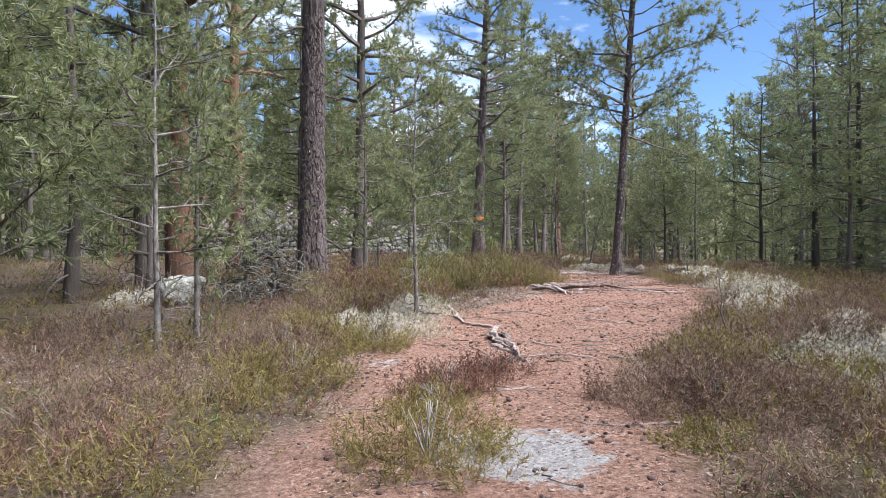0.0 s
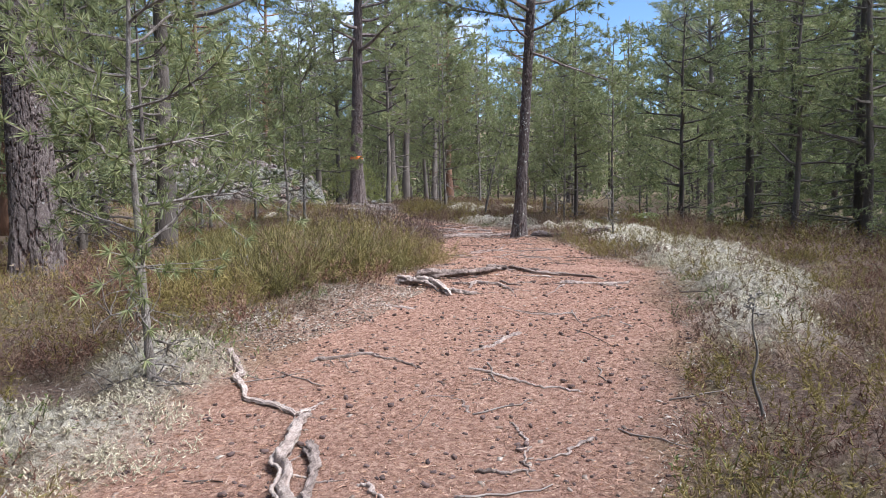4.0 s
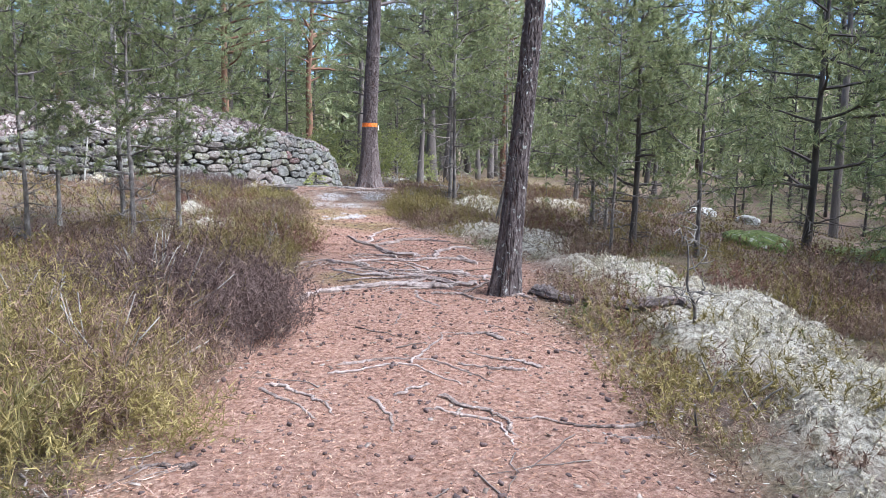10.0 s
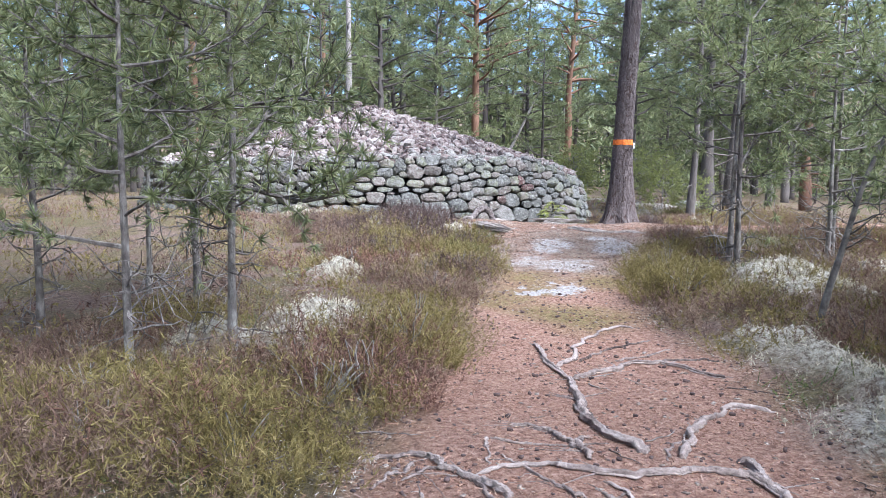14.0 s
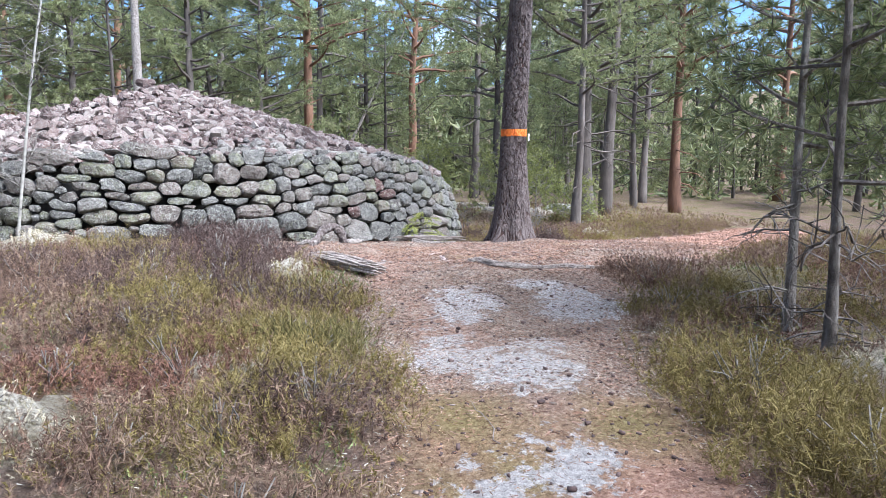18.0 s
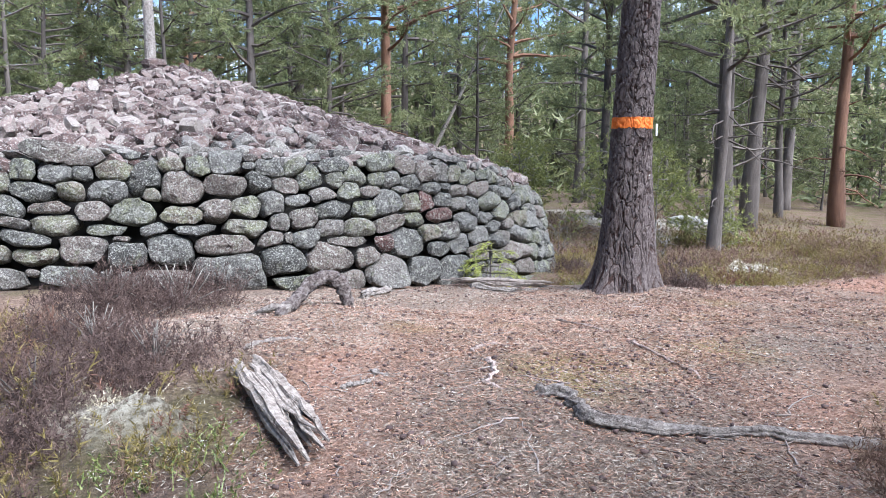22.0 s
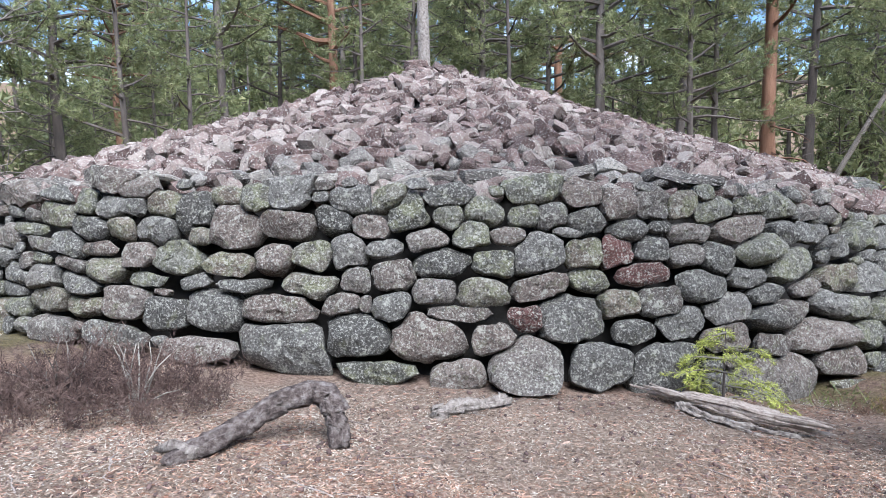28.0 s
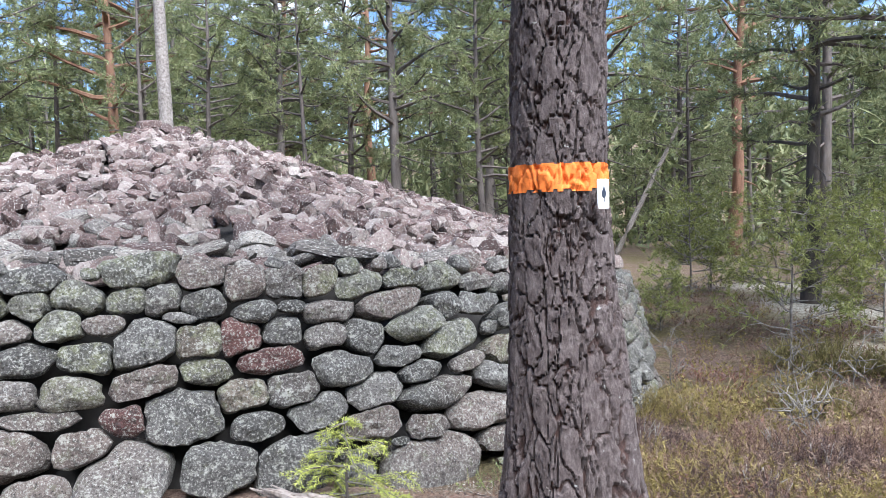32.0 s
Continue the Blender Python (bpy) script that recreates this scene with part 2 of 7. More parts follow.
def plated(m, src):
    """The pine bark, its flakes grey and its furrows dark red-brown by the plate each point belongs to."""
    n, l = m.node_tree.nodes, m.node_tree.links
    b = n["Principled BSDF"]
    b.inputs["Roughness"].default_value = 0.95
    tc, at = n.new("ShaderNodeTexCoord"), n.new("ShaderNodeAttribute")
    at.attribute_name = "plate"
    def tex(scale, detail, rough, stretch):
        mp, t = n.new("ShaderNodeMapping"), n.new("ShaderNodeTexNoise")
        mp.inputs["Scale"].default_value = (1, 1, stretch)
        t.inputs["Scale"].default_value, t.inputs["Detail"].default_value, t.inputs["Roughness"].default_value = scale, detail, rough
        l.new(tc.outputs["Object"], mp.inputs["Vector"])
        l.new(mp.outputs[0], t.inputs["Vector"])
        return t.outputs["Fac"]
    def ramp_(fac, *stops):
        r = n.new("ShaderNodeValToRGB")
        while len(r.color_ramp.elements) < len(stops):
            r.color_ramp.elements.new(0.5)
        for e, (p, c) in zip(r.color_ramp.elements, stops):
            e.position, e.color = p, (*c, 1)
        l.new(fac, r.inputs[0])
        return r.outputs[0]
    def mix_(fac, a, c):
        x = n.new("ShaderNodeMix")
        x.data_type = "RGBA"
        l.new(fac, x.inputs[0])
        l.new(a, x.inputs[6])
        l.new(c, x.inputs[7])
        return x.outputs[2]
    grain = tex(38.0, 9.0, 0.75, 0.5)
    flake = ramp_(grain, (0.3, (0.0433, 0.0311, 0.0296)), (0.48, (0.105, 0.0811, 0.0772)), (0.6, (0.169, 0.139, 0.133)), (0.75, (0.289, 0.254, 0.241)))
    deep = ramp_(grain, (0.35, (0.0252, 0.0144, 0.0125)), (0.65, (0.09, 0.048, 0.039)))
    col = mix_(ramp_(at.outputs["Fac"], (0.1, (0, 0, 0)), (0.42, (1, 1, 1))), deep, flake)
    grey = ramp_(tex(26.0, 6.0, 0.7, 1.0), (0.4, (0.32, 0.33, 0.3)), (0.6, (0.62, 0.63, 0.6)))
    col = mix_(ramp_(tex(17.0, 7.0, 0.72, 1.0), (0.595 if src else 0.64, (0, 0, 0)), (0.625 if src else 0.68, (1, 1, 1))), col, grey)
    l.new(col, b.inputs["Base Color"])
    bp = n.new("ShaderNodeBump")
    bp.inputs["Strength"].default_value, bp.inputs["Distance"].default_value = 1.0, 0.025
    l.new(tex(55.0, 9.0, 0.75, 0.6), bp.inputs["Height"])
    l.new(bp.outputs[0], b.inputs["Normal"])
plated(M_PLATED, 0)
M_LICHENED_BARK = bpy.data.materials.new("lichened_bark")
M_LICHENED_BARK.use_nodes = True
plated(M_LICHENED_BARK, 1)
M_BARK_RED = material("red_pine_bark", ((0.25, (0.07, 0.04, 0.03)), (0.5, (0.2, 0.105, 0.065)), (0.75, (0.34, 0.2, 0.13))), 7.0, 0.95, 0.8, 24.0, (1, 1, 0.3), piece=0.2, big=1.0, distance=0.03)
M_BARK_DARK = material("dark_bark", ((0.25, (0.0403, 0.0345, 0.0322)), (0.5, (0.103, 0.0862, 0.0759)), (0.8, (0.23, 0.201, 0.184))), 8.0, 0.95, 0.8, 24.0, (1, 1, 0.3), piece=0.2, big=1.0, distance=0.03)
M_BARK_GREY = material("grey_bark", ((0.25, (0.06, 0.05, 0.046)), (0.45, (0.16, 0.138, 0.125)), (0.6, (0.27, 0.245, 0.225)), (0.8, (0.46, 0.45, 0.41))), 16.0, 0.95, 0.9, 30.0, (1, 1, 0.5), piece=0.2, distance=0.03)
M_BIRCH = material("birch_bark", ((0.3, (0.0382, 0.035, 0.031)), (0.42, (0.268, 0.255, 0.23)), (0.7, (0.395, 0.383, 0.347))), 7.0, 0.8, 0.4, 20.0, (0.319, 0.319, 1.86))
M_TWIG = material("grey_twig", ((0.3, (0.0675, 0.0584, 0.0525)), (0.5, (0.165, 0.15, 0.133)), (0.75, (0.315, 0.299, 0.266))), 10.0, 0.95, 0.3, 40.0, piece=0.2)
M_LICHEN_TWIG = material("lichened_twig", ((0.3, (0.0558, 0.048, 0.042)), (0.5, (0.149, 0.141, 0.12)), (0.75, (0.273, 0.27, 0.23))), 14.0, 0.95, 0.5, 60.0, island=0.3)
M_ROOT = material("bare_root", ((0.34, (0.0654, 0.0458, 0.0396)), (0.46, (0.245, 0.19, 0.168)), (0.58, (0.408, 0.332, 0.298)), (0.75, (0.555, 0.474, 0.432))), 26.0, 0.9, 1.0, 60.0, (1, 1, 1), piece=0.15, big=4.0)
M_DEADWOOD = material("weathered_wood", ((0.3, (0.112, 0.0908, 0.0791)), (0.44, (0.251, 0.217, 0.196)), (0.58, (0.371, 0.332, 0.301)), (0.78, (0.521, 0.481, 0.439))), 30.0, 0.9, 1.0, 55.0, (1, 1, 1), piece=0.12, spots=((0.12, 0.0861, 0.0732),), spot_scale=14.0, spot_edge=(0.66, 0.72), distance=0.04)
M_PALE_WOOD = material("split_pale_wood", ((0.3, (0.091, 0.068, 0.057)), (0.42, (0.231, 0.19, 0.164)), (0.56, (0.35, 0.303, 0.268)), (0.78, (0.448, 0.401, 0.362))), 22.0, 0.93, 0.8, 60.0, island=0.3)
M_LOG = material("log_bark", ((0.32, (0.035, 0.0252, 0.0231)), (0.45, (0.119, 0.091, 0.084)), (0.57, (0.231, 0.196, 0.183)), (0.75, (0.378, 0.35, 0.336))), 24.0, 0.95, 1.0, 48.0, (1, 1, 1), distance=0.05)
M_NEEDLE = material("pine_needles", ((0.15, (0.0942, 0.12, 0.0572)), (0.45, (0.208, 0.239, 0.112)), (0.7, (0.314, 0.336, 0.16)), (0.95, (0.451, 0.433, 0.229))), 0.8, 0.55, 0.0, island=0.55, thin=0.45)
M_SPRUCE = material("spruce_needles", ((0.15, (0.125, 0.16, 0.0721)), (0.45, (0.265, 0.318, 0.144)), (0.75, (0.438, 0.477, 0.223))), 0.8, 0.55, 0.0, island=0.5, thin=0.45)
M_LIME_NEEDLE = material("lime_needles", ((0.15, (0.13, 0.15, 0.045)), (0.45, (0.26, 0.29, 0.085)), (0.8, (0.42, 0.43, 0.15))), 2.0, 0.6, 0.0, island=0.5, thin=0.3)
M_SPROUT = material("fresh_needles", ((0.2, (0.16, 0.19, 0.04)), (0.5, (0.33, 0.37, 0.07)), (0.8, (0.5, 0.52, 0.13))), 6.0, 0.7, 0.0, island=0.5)
M_HEATH_BROWN = material("brown_heather", ((0.2, (0.0507, 0.0304, 0.0243)), (0.4, (0.14, 0.083, 0.0606)), (0.6, (0.24, 0.162, 0.113)), (0.82, (0.379, 0.297, 0.214))), 1.9, 0.9, 0.0, island=0.36, thin=0.2)
M_HEATH_GREEN = material("green_heather", ((0.2, (0.0675, 0.0477, 0.0185)), (0.4, (0.158, 0.123, 0.039)), (0.6, (0.253, 0.205, 0.0669)), (0.82, (0.397, 0.318, 0.143))), 1.9, 0.85, 0.0, island=0.36, thin=0.25)
M_HEATH_DARK = material("dark_heather", ((0.2, (0.028, 0.018, 0.016)), (0.45, (0.075, 0.046, 0.04)), (0.7, (0.14, 0.095, 0.08)), (0.9, (0.24, 0.18, 0.155))), 1.9, 0.9, 0.0, island=0.4, thin=0.15)
M_HEATH_LIME = material("lime_heather", ((0.2, (0.0451, 0.0392, 0.0153)), (0.4, (0.123, 0.108, 0.0367)), (0.6, (0.213, 0.187, 0.0651)), (0.85, (0.303, 0.261, 0.131))), 1.7, 0.9, 0.0, island=0.5, thin=0.25)
M_HEATH_RED = material("rusty_heather", ((0.2, (0.0582, 0.0273, 0.0199)), (0.45, (0.146, 0.0703, 0.0478)), (0.8, (0.266, 0.149, 0.103))), 0.9, 0.9, 0.0, island=0.5)
M_LEAF = material("lingonberry_leaf", ((0.2, (0.06, 0.0825, 0.0225)), (0.5, (0.135, 0.165, 0.045)), (0.8, (0.24, 0.27, 0.09))), 2.0, 0.55, 0.0, island=0.5)
M_LICHEN = material("reindeer_lichen", ((0.25, (0.349, 0.31, 0.218)), (0.5, (0.603, 0.547, 0.407)), (0.75, (0.778, 0.709, 0.543))), 9.0, 0.98, 1.0, 55.0, island=0.3, distance=0.03)
M_LITTER = material("fallen_needles", ((0.1, (0.07, 0.034, 0.024)), (0.4, (0.27, 0.145, 0.098)), (0.7, (0.4, 0.25, 0.185)), (0.95, (0.5, 0.38, 0.31))), 2.0, 0.85, 0.0, island=0.7)
M_CHIP = material("bark_chip", ((0.1, (0.101, 0.071, 0.0554)), (0.4, (0.214, 0.164, 0.133)), (0.7, (0.297, 0.243, 0.207)), (0.95, (0.381, 0.328, 0.282))), 2.0, 0.85, 0.0, island=0.7)
M_TWIG_ALL = material("loose_twig", ((0.2, (0.07, 0.0525, 0.0455)), (0.5, (0.189, 0.154, 0.136)), (0.8, (0.322, 0.287, 0.266))), 6.0, 0.9, 0.4, 60.0, island=0.5)
M_CONE = material("pine_cone", ((0.2, (0.04, 0.026, 0.025)), (0.7, (0.12, 0.078, 0.07))), 30.0, 0.9, 0.4, 90.0, island=0.4)
M_ORANGE = material("orange_paint", ((0.25, (0.5, 0.1, 0.015)), (0.5, (0.82, 0.2, 0.025)), (0.75, (0.9, 0.27, 0.05))), 14.0, 0.75, 0.4, 40.0, spots=((0.16, 0.07, 0.04),), spot_scale=26.0, spot_edge=(0.6, 0.66))
M_PLATE = material("white_plate", ((0.3, (0.7, 0.71, 0.73)), (0.7, (0.8, 0.81, 0.83))), 20.0, 0.5, 0.0)
M_INK = material("dark_ink", ((0.3, (0.02, 0.03, 0.05)), (0.7, (0.035, 0.045, 0.07))), 20.0, 0.6, 0.0)

# ---- mesh helpers ----
def mesh_np(name, V, F, material_, smooth=False):
    me = bpy.data.meshes.new(name)
    V, F = np.asarray(V, np.float32), np.asarray(F, np.int32)
    n, k = F.shape
    me.vertices.add(len(V))
    me.vertices.foreach_set("co", V.ravel())
    me.loops.add(n * k)
    me.loops.foreach_set("vertex_index", F.ravel())
    me.polygons.add(n)
    me.polygons.foreach_set("loop_start", np.arange(n, dtype=np.int32) * k)
    me.polygons.foreach_set("use_smooth", np.full(n, smooth, bool))
    me.update(calc_edges=True)
    me.materials.append(material_)
    return me

def join(parts):
    """Lists of (V, F) of one face size into one pair."""
    vs, fs, at = [], [], 0
    for V, F in parts:
        vs.append(V)
        fs.append(np.asarray(F) + at)
        at += len(V)
    return np.concatenate(vs), np.concatenate(fs)

def part(name, me, parent, label="", m=None):
    ob = new(name, me)
    ob.parent = parent
    if m is not None:
        ob.matrix_basis = m
    if label:
        tagged(ob, label)
    return ob

def thing(name, label, category, m=None, group="", kind="", me=None):
    ob = new(name, me)
    if m is not None:
        ob.matrix_basis = m
    return tagged(ob, label, category, group, kind)

def tube(points, radii, sides=8, rough=0.0, seed=0, caps=True):
    """A tapering limb along points, as quads, its ends pinched shut."""
    rs = np.random.RandomState(seed)
    P = np.asarray(points, float)
    R = np.asarray(radii, float) * np.ones(len(P))
    T = np.gradient(P, axis=0)
    T /= np.linalg.norm(T, axis=1)[:, None] + 1e-9
    ref = np.where(np.abs(T[:, 2:3]) > 0.9, [[1.0, 0, 0]], [[0, 0, 1.0]])
    A = np.cross(T, ref)
    A /= np.linalg.norm(A, axis=1)[:, None] + 1e-9
    B = np.cross(T, A)
    if caps:
        P, R, A, B = (np.concatenate([x[:1], x, x[-1:]]) for x in (P, R, A, B))
        R[0] = R[-1] = 1e-3
    a = np.linspace(0, 2 * np.pi, sides, endpoint=False)
    wob = 1 + rough * (0.75 * rs.uniform(-1, 1, (1, sides)) + 0.35 * rs.uniform(-1, 1, (len(P), sides)))
    V = P[:, None] + (R[:, None] * wob)[..., None] * (np.cos(a)[None, :, None] * A[:, None] + np.sin(a)[None, :, None] * B[:, None])
    i, j = np.meshgrid(np.arange(len(P) - 1), np.arange(sides), indexing="ij")
    k = (j + 1) % sides
    F = np.stack([i * sides + j, i * sides + k, (i + 1) * sides + k, (i + 1) * sides + j], -1).reshape(-1, 4)
    return V.reshape(-1, 3), F

def smooth_line(points, n):
    P = np.asarray(points, float)
    s = np.r_[0, np.cumsum(np.linalg.norm(np.diff(P, axis=0), axis=1))]
    u = np.linspace(0, s[-1], n)
    Q = np.stack([np.interp(u, s, P[:, k]) for k in range(P.shape[1])], -1)
    for _ in range(2):
        Q[1:-1] = (Q[:-2] + 2 * Q[1:-1] + Q[2:]) / 4
    return Q

def blades(base, way, length, width, rs):
    """A thin leaf or needle at each base, pointing along way."""
    n = len(base)
    side = np.cross(way, rs.normal(size=(n, 3)))
    side /= np.linalg.norm(side, axis=1)[:, None] + 1e-9
    side *= (np.ones(n) * width)[:, None] / 2
    V = np.stack([base - side, base + side, base + way * (np.ones(n) * length)[:, None]], 1).reshape(-1, 3)
    return V, np.arange(3 * n).reshape(-1, 3)

def unit(v):
    return v / (np.linalg.norm(v, axis=-1, keepdims=True) + 1e-9)

def cube_sphere(n):
    """Directions on a sphere from a subdivided cube, with its quads."""
    index, V, F = {}, [], []
    g = np.tan(np.linspace(-1, 1, n + 1) * np.pi / 4)
    def at(p):
        key = tuple(np.round(p, 6))
        if key not in index:
            index[key] = len(V)
            V.append(p)
        return index[key]
    for axis in range(3):
        for sign in (-1, 1):
            for i in range(n):
                for j in range(n):
                    quad = []
                    for a, b in ((i, j), (i + 1, j), (i + 1, j + 1), (i, j + 1)):
                        p = np.zeros(3)
                        p[axis], p[(axis + 1) % 3], p[(axis + 2) % 3] = sign, g[a], g[b]
                        quad.append(at(p))
                    F.append(quad if sign > 0 else quad[::-1])
    return unit(np.array(V)), np.array(F)

def stone_shape(n, seed, power=9.0, extra=5, rough=0.03):
    """A worn block within a box of half size one: flat faces, rounded edges, small dents."""
    rs = np.random.RandomState(seed)
    D, F = cube_sphere(n)
    N = np.concatenate([np.eye(3), -np.eye(3), unit(rs.normal(size=(extra, 3)))])
    N[:6] = unit(N[:6] + rs.normal(size=(6, 3)) * 0.13)
    H = np.r_[rs.uniform(0.86, 1.0, 6), rs.uniform(0.88, 1.22, extra)]
    r = (np.maximum(D @ N.T / H, 0) ** power).sum(1) ** (-1 / power)
    V = D * r[:, None]
    if rough:
        V = V * (1 + rough * np.array([noise.noise(Vector(v * 2.3 + seed)) + 0.5 * noise.noise(Vector(v * 6 + seed)) for v in D]))[:, None]
    return V / np.abs(V).max(0), F

def place(V, m):
    m = np.array(m)
    return V @ m[:3, :3].T + m[:3, 3]

# ---- the lie of the land ----
ANCHORS = np.array(((-21.5, -25.6, -1.15), (-20.5, -24.5, -1.05), (-18.96, -23.1, -.88), (-17.9, -22.0, -.72), (-16.15, -20.7, -.68), (-15.1, -19.6, -.55), (-13.1, -18.6, -.42), (-10.6, -17.1, -.28),
                    (-8.97, -13.8, -.18), (-7.0, -10.5, -.26), (-8.05, -10.8, -.14), (-6.4, -8.7, -.1), (-5.1, -6.8, .02), (-3.3, -4.4, .16), (-2.2, -4, .15), (-.6, -3.3, .1), (-4, -.9, .18)))
ANCHORS_2 = np.array(((-.85, .9, -.15), (0, 0, 0), (-7.93, -14.07, -.2), (-6.2, -11.4, -.2), (-11.1, -17.9, -.3), (-11.3, -16.6, -.27), (-12.7, -16.7, -.25), (-9.1, -19.2, -.45),
                      (3.93, -15.5, -1.6), (10.5, -7.9, -1.5), (18.8, 1.4, -1.2), (-6.1, -25.3, -1.8), (-13.6, -30.8, -2.1), (-15.4, -14.4, -.15), (5, 10, -.1), (-10, 0, .2), (-12, 12, .1), (.3, 2.8, -.36), (1.7, 4.0, -.6), (1.3, 3.0, -.45), (-7, 1.6, .12)))
FOOT = np.array(((-4.28, .83, .04), (-5.1, .86, .1), (-3.57, .87, -.02), (-2.5, 1.1, -.06), (-1.62, 1.41, -.1), (-.58, 1.99, -.38), (.08, 2.5, -.42), (-5.94, 1.0, .15)))
HILLS = np.concatenate([ANCHORS, ANCHORS_2, FOOT])

def ground_z(x, y):
    """Height of the forest floor, for numbers or arrays."""
    x, y = np.asarray(x, float), np.asarray(y, float)
    w = 1 / ((x[..., None] - HILLS[:, 0]) ** 2 + (y[..., None] - HILLS[:, 1]) ** 2 + 0.8) ** 1.5
    return (w * HILLS[:, 2]).sum(-1) / w.sum(-1)

TRAIL = np.array(((-22.4, -26.2, .5), (-20.3, -24.2, .6), (-18.33, -22.13, .9), (-16.3, -19.68, 1.15), (-13.57, -18.27, 1.45), (-10.93, -16.76, 1.3), (-9.22, -14.37, 1.15), (-7.6, -12.45, 1.2),
                  (-6.75, -10.65, 1.05), (-6.3, -9.1, .75), (-5.6, -7.9, .68), (-4.8, -6.5, .8), (-3.6, -4.6, 1.3), (-2.5, -2.5, 1.9), (-2.3, -.6, 1.7), (-.6, -2.4, 2.0), (2.2, -1.6, 1.5), (5.5, -.6, 1.2), (9, 1, .9)))
CLEARING = np.array(((-5.6, .3, .7), (-4.9, .2, .9), (-4.6, -.6, .9), (-5.0, -1.8, .5), (-4.6, -1.0, .8), (-4.3, -.8, 1.1), (-3.8, .1, 1.1), (-2.6, .2, 1.2), (-1.2, .4, 1.3), (-.3, .3, 1.2), (.6, -.8, 1.3), (2.2, -1.0, 1.0), (.4, -2.2, 1.4), (-1.4, -2.6, 1.4), (-2.4, -2.2, 1.0), (-3.3, -4.1, 1.1), (-4.3, -5.7, .7), (-5.2, -7.2, .45)))
FORK = np.array(((-20.2, -22.7, .28), (-19.1, -21.45, .36), (-17.7, -20.3, .4)))
LICHEN_BAND = np.array(((-12.5, -19.95, .3), (-10.94, -19.1, .5), (-9.04, -18.1, .75), (-7.6, -16.2, .6), (-6.6, -14.6, .4), (-5.28, -11.86, .32), (-4.97, -10.47, .25)))
LICHEN_SPOTS = np.array(((-15.11, -21.96, .4), (-14.13, -21.76, .4), (-8.85, -9.6, .3), (-5.9, -12.3, .4), (-16.25, -18.1, .55), (-15.55, -17.5, .4), (-8.3, -8.8, .5), (-13.9, -21.7, .45), (-13.13, -21.34, .35), (-5.3, -2.9, .25), (-6.5, -6.2, .3), (-18.05, -14.88, .5), (3.4, 1.4, .5), (7.5, 7.5, 1.2), (6.0, 8.9, .9), (6.9, 12.5, 1.0), (5.2, 6.1, .35), (-3.10, -8.60, .7), (-1.2, -8.4, .6), (-6.4, -3.3, .25), (-15.1, -22.2, .5), (-14.4, -22.3, .45), (-7.84, -6.55, .35), (-9.19, -9.38, .45), (-7.4, 1.0, .4)))
ROCK_SPOTS = np.array(((-5.26, -6.53, .3), (-5.1, -6.15, .24), (-4.97, -5.88, .22), (-4.7, -5.6, .26), (-4.45, -5.32, .3), (-4.3, -4.95, .22), (-3.52, -5.08, .24), (-3.5, -5.5, .26), (-3.65, -5.95, .36), (-4.71, -6.58, .2), (-5.1, -7.0, .35), (-5.69, -8.07, .25), (-5.98, -8.01, .22), (-17.92, -21.72, .42)))
MOSS_SPOTS = np.array(((-2.2, -1.5, .1), (-1.2, -1.2, .15), (-.5, -1.8, .15), (.3, -1.0, .15), (-3.2, -1.6, .05), (-1.8, -.5, .1), (.6, -2.4, .2), (-2.9, -3.4, .2), (-5.88, -7.43, .3), (-6.1, -9.2, .5), (-5.9, -8.0, .4), (-6.39, -8.03, .5), (-5.0, -7.9, .3), (-1.4, -2.9, .4), (-2.6, -3.0, .4), (-8.57, -12.61, .3)))

def off_line(line, x, y):
    """Distance from a line of (x, y, half width), less the half width there."""
    best = np.full(np.shape(x), 1e9)
    for a, b in zip(line, line[1:]):
        d = b[:2] - a[:2]
        u = np.clip(((x - a[0]) * d[0] + (y - a[1]) * d[1]) / (d @ d), 0, 1)
        best = np.minimum(best, np.hypot(x - a[0] - u * d[0], y - a[1] - u * d[1]) - (a[2] + u * (b[2] - a[2])))
    return best

def off_path(x, y):
    """Distance from the trodden ground, trail and clearing alike."""
    return np.minimum(np.minimum(off_line(TRAIL, x, y), off_line(FORK, x, y)), off_line(CLEARING, x, y))

def off_spots(spots, x, y):
    return np.min([np.hypot(x - a, y - b) - r for a, b, r in spots], axis=0)

def wobble(x, y, s, seed=0.0):
    f = np.frompyfunc(lambda a, b: noise.noise(Vector((a * s + seed, b * s - seed, seed))), 2, 1)
    return np.asarray(f(x, y), float)

# ---- cairn: where it stands ----
CX, CY, CR = -4.4, 7.65, 6.83

def axis_steps(lo, hi, fine, far):
    inner = np.arange(lo, hi + 1e-6, fine)
    grow = np.cumsum(fine * 1.16 ** np.arange(1, 60))
    grow = np.r_[grow[grow < far], far]
    return np.r_[lo - grow[::-1], inner, hi + grow]

gx, gy = axis_steps(-22, 3.5, 0.1, 260), axis_steps(-26, 2.5, 0.1, 260)
X, Y = np.meshgrid(gx, gy)
near = (X > -23) & (X < 6) & (Y > -28) & (Y < 5)
ripple = np.zeros(X.shape)
ripple[near] = 0.035 * wobble(X[near], Y[near], 1.3) + 0.016 * wobble(X[near], Y[near], 2.6, 3.0)
trail_d = off_path(X, Y)
edge_n = np.zeros(X.shape)
patchy = np.zeros(X.shape)
patchy[near] = 0.55 * np.clip(wobble(X[near], Y[near], 1.7, 19.0) + 0.5 * wobble(X[near], Y[near], 5.0, 8.0), 0, 1)
edge_n[near] = 0.28 * wobble(X[near], Y[near], 1.1, 7.0) + 0.12 * wobble(X[near], Y[near], 4.0, 2.0)
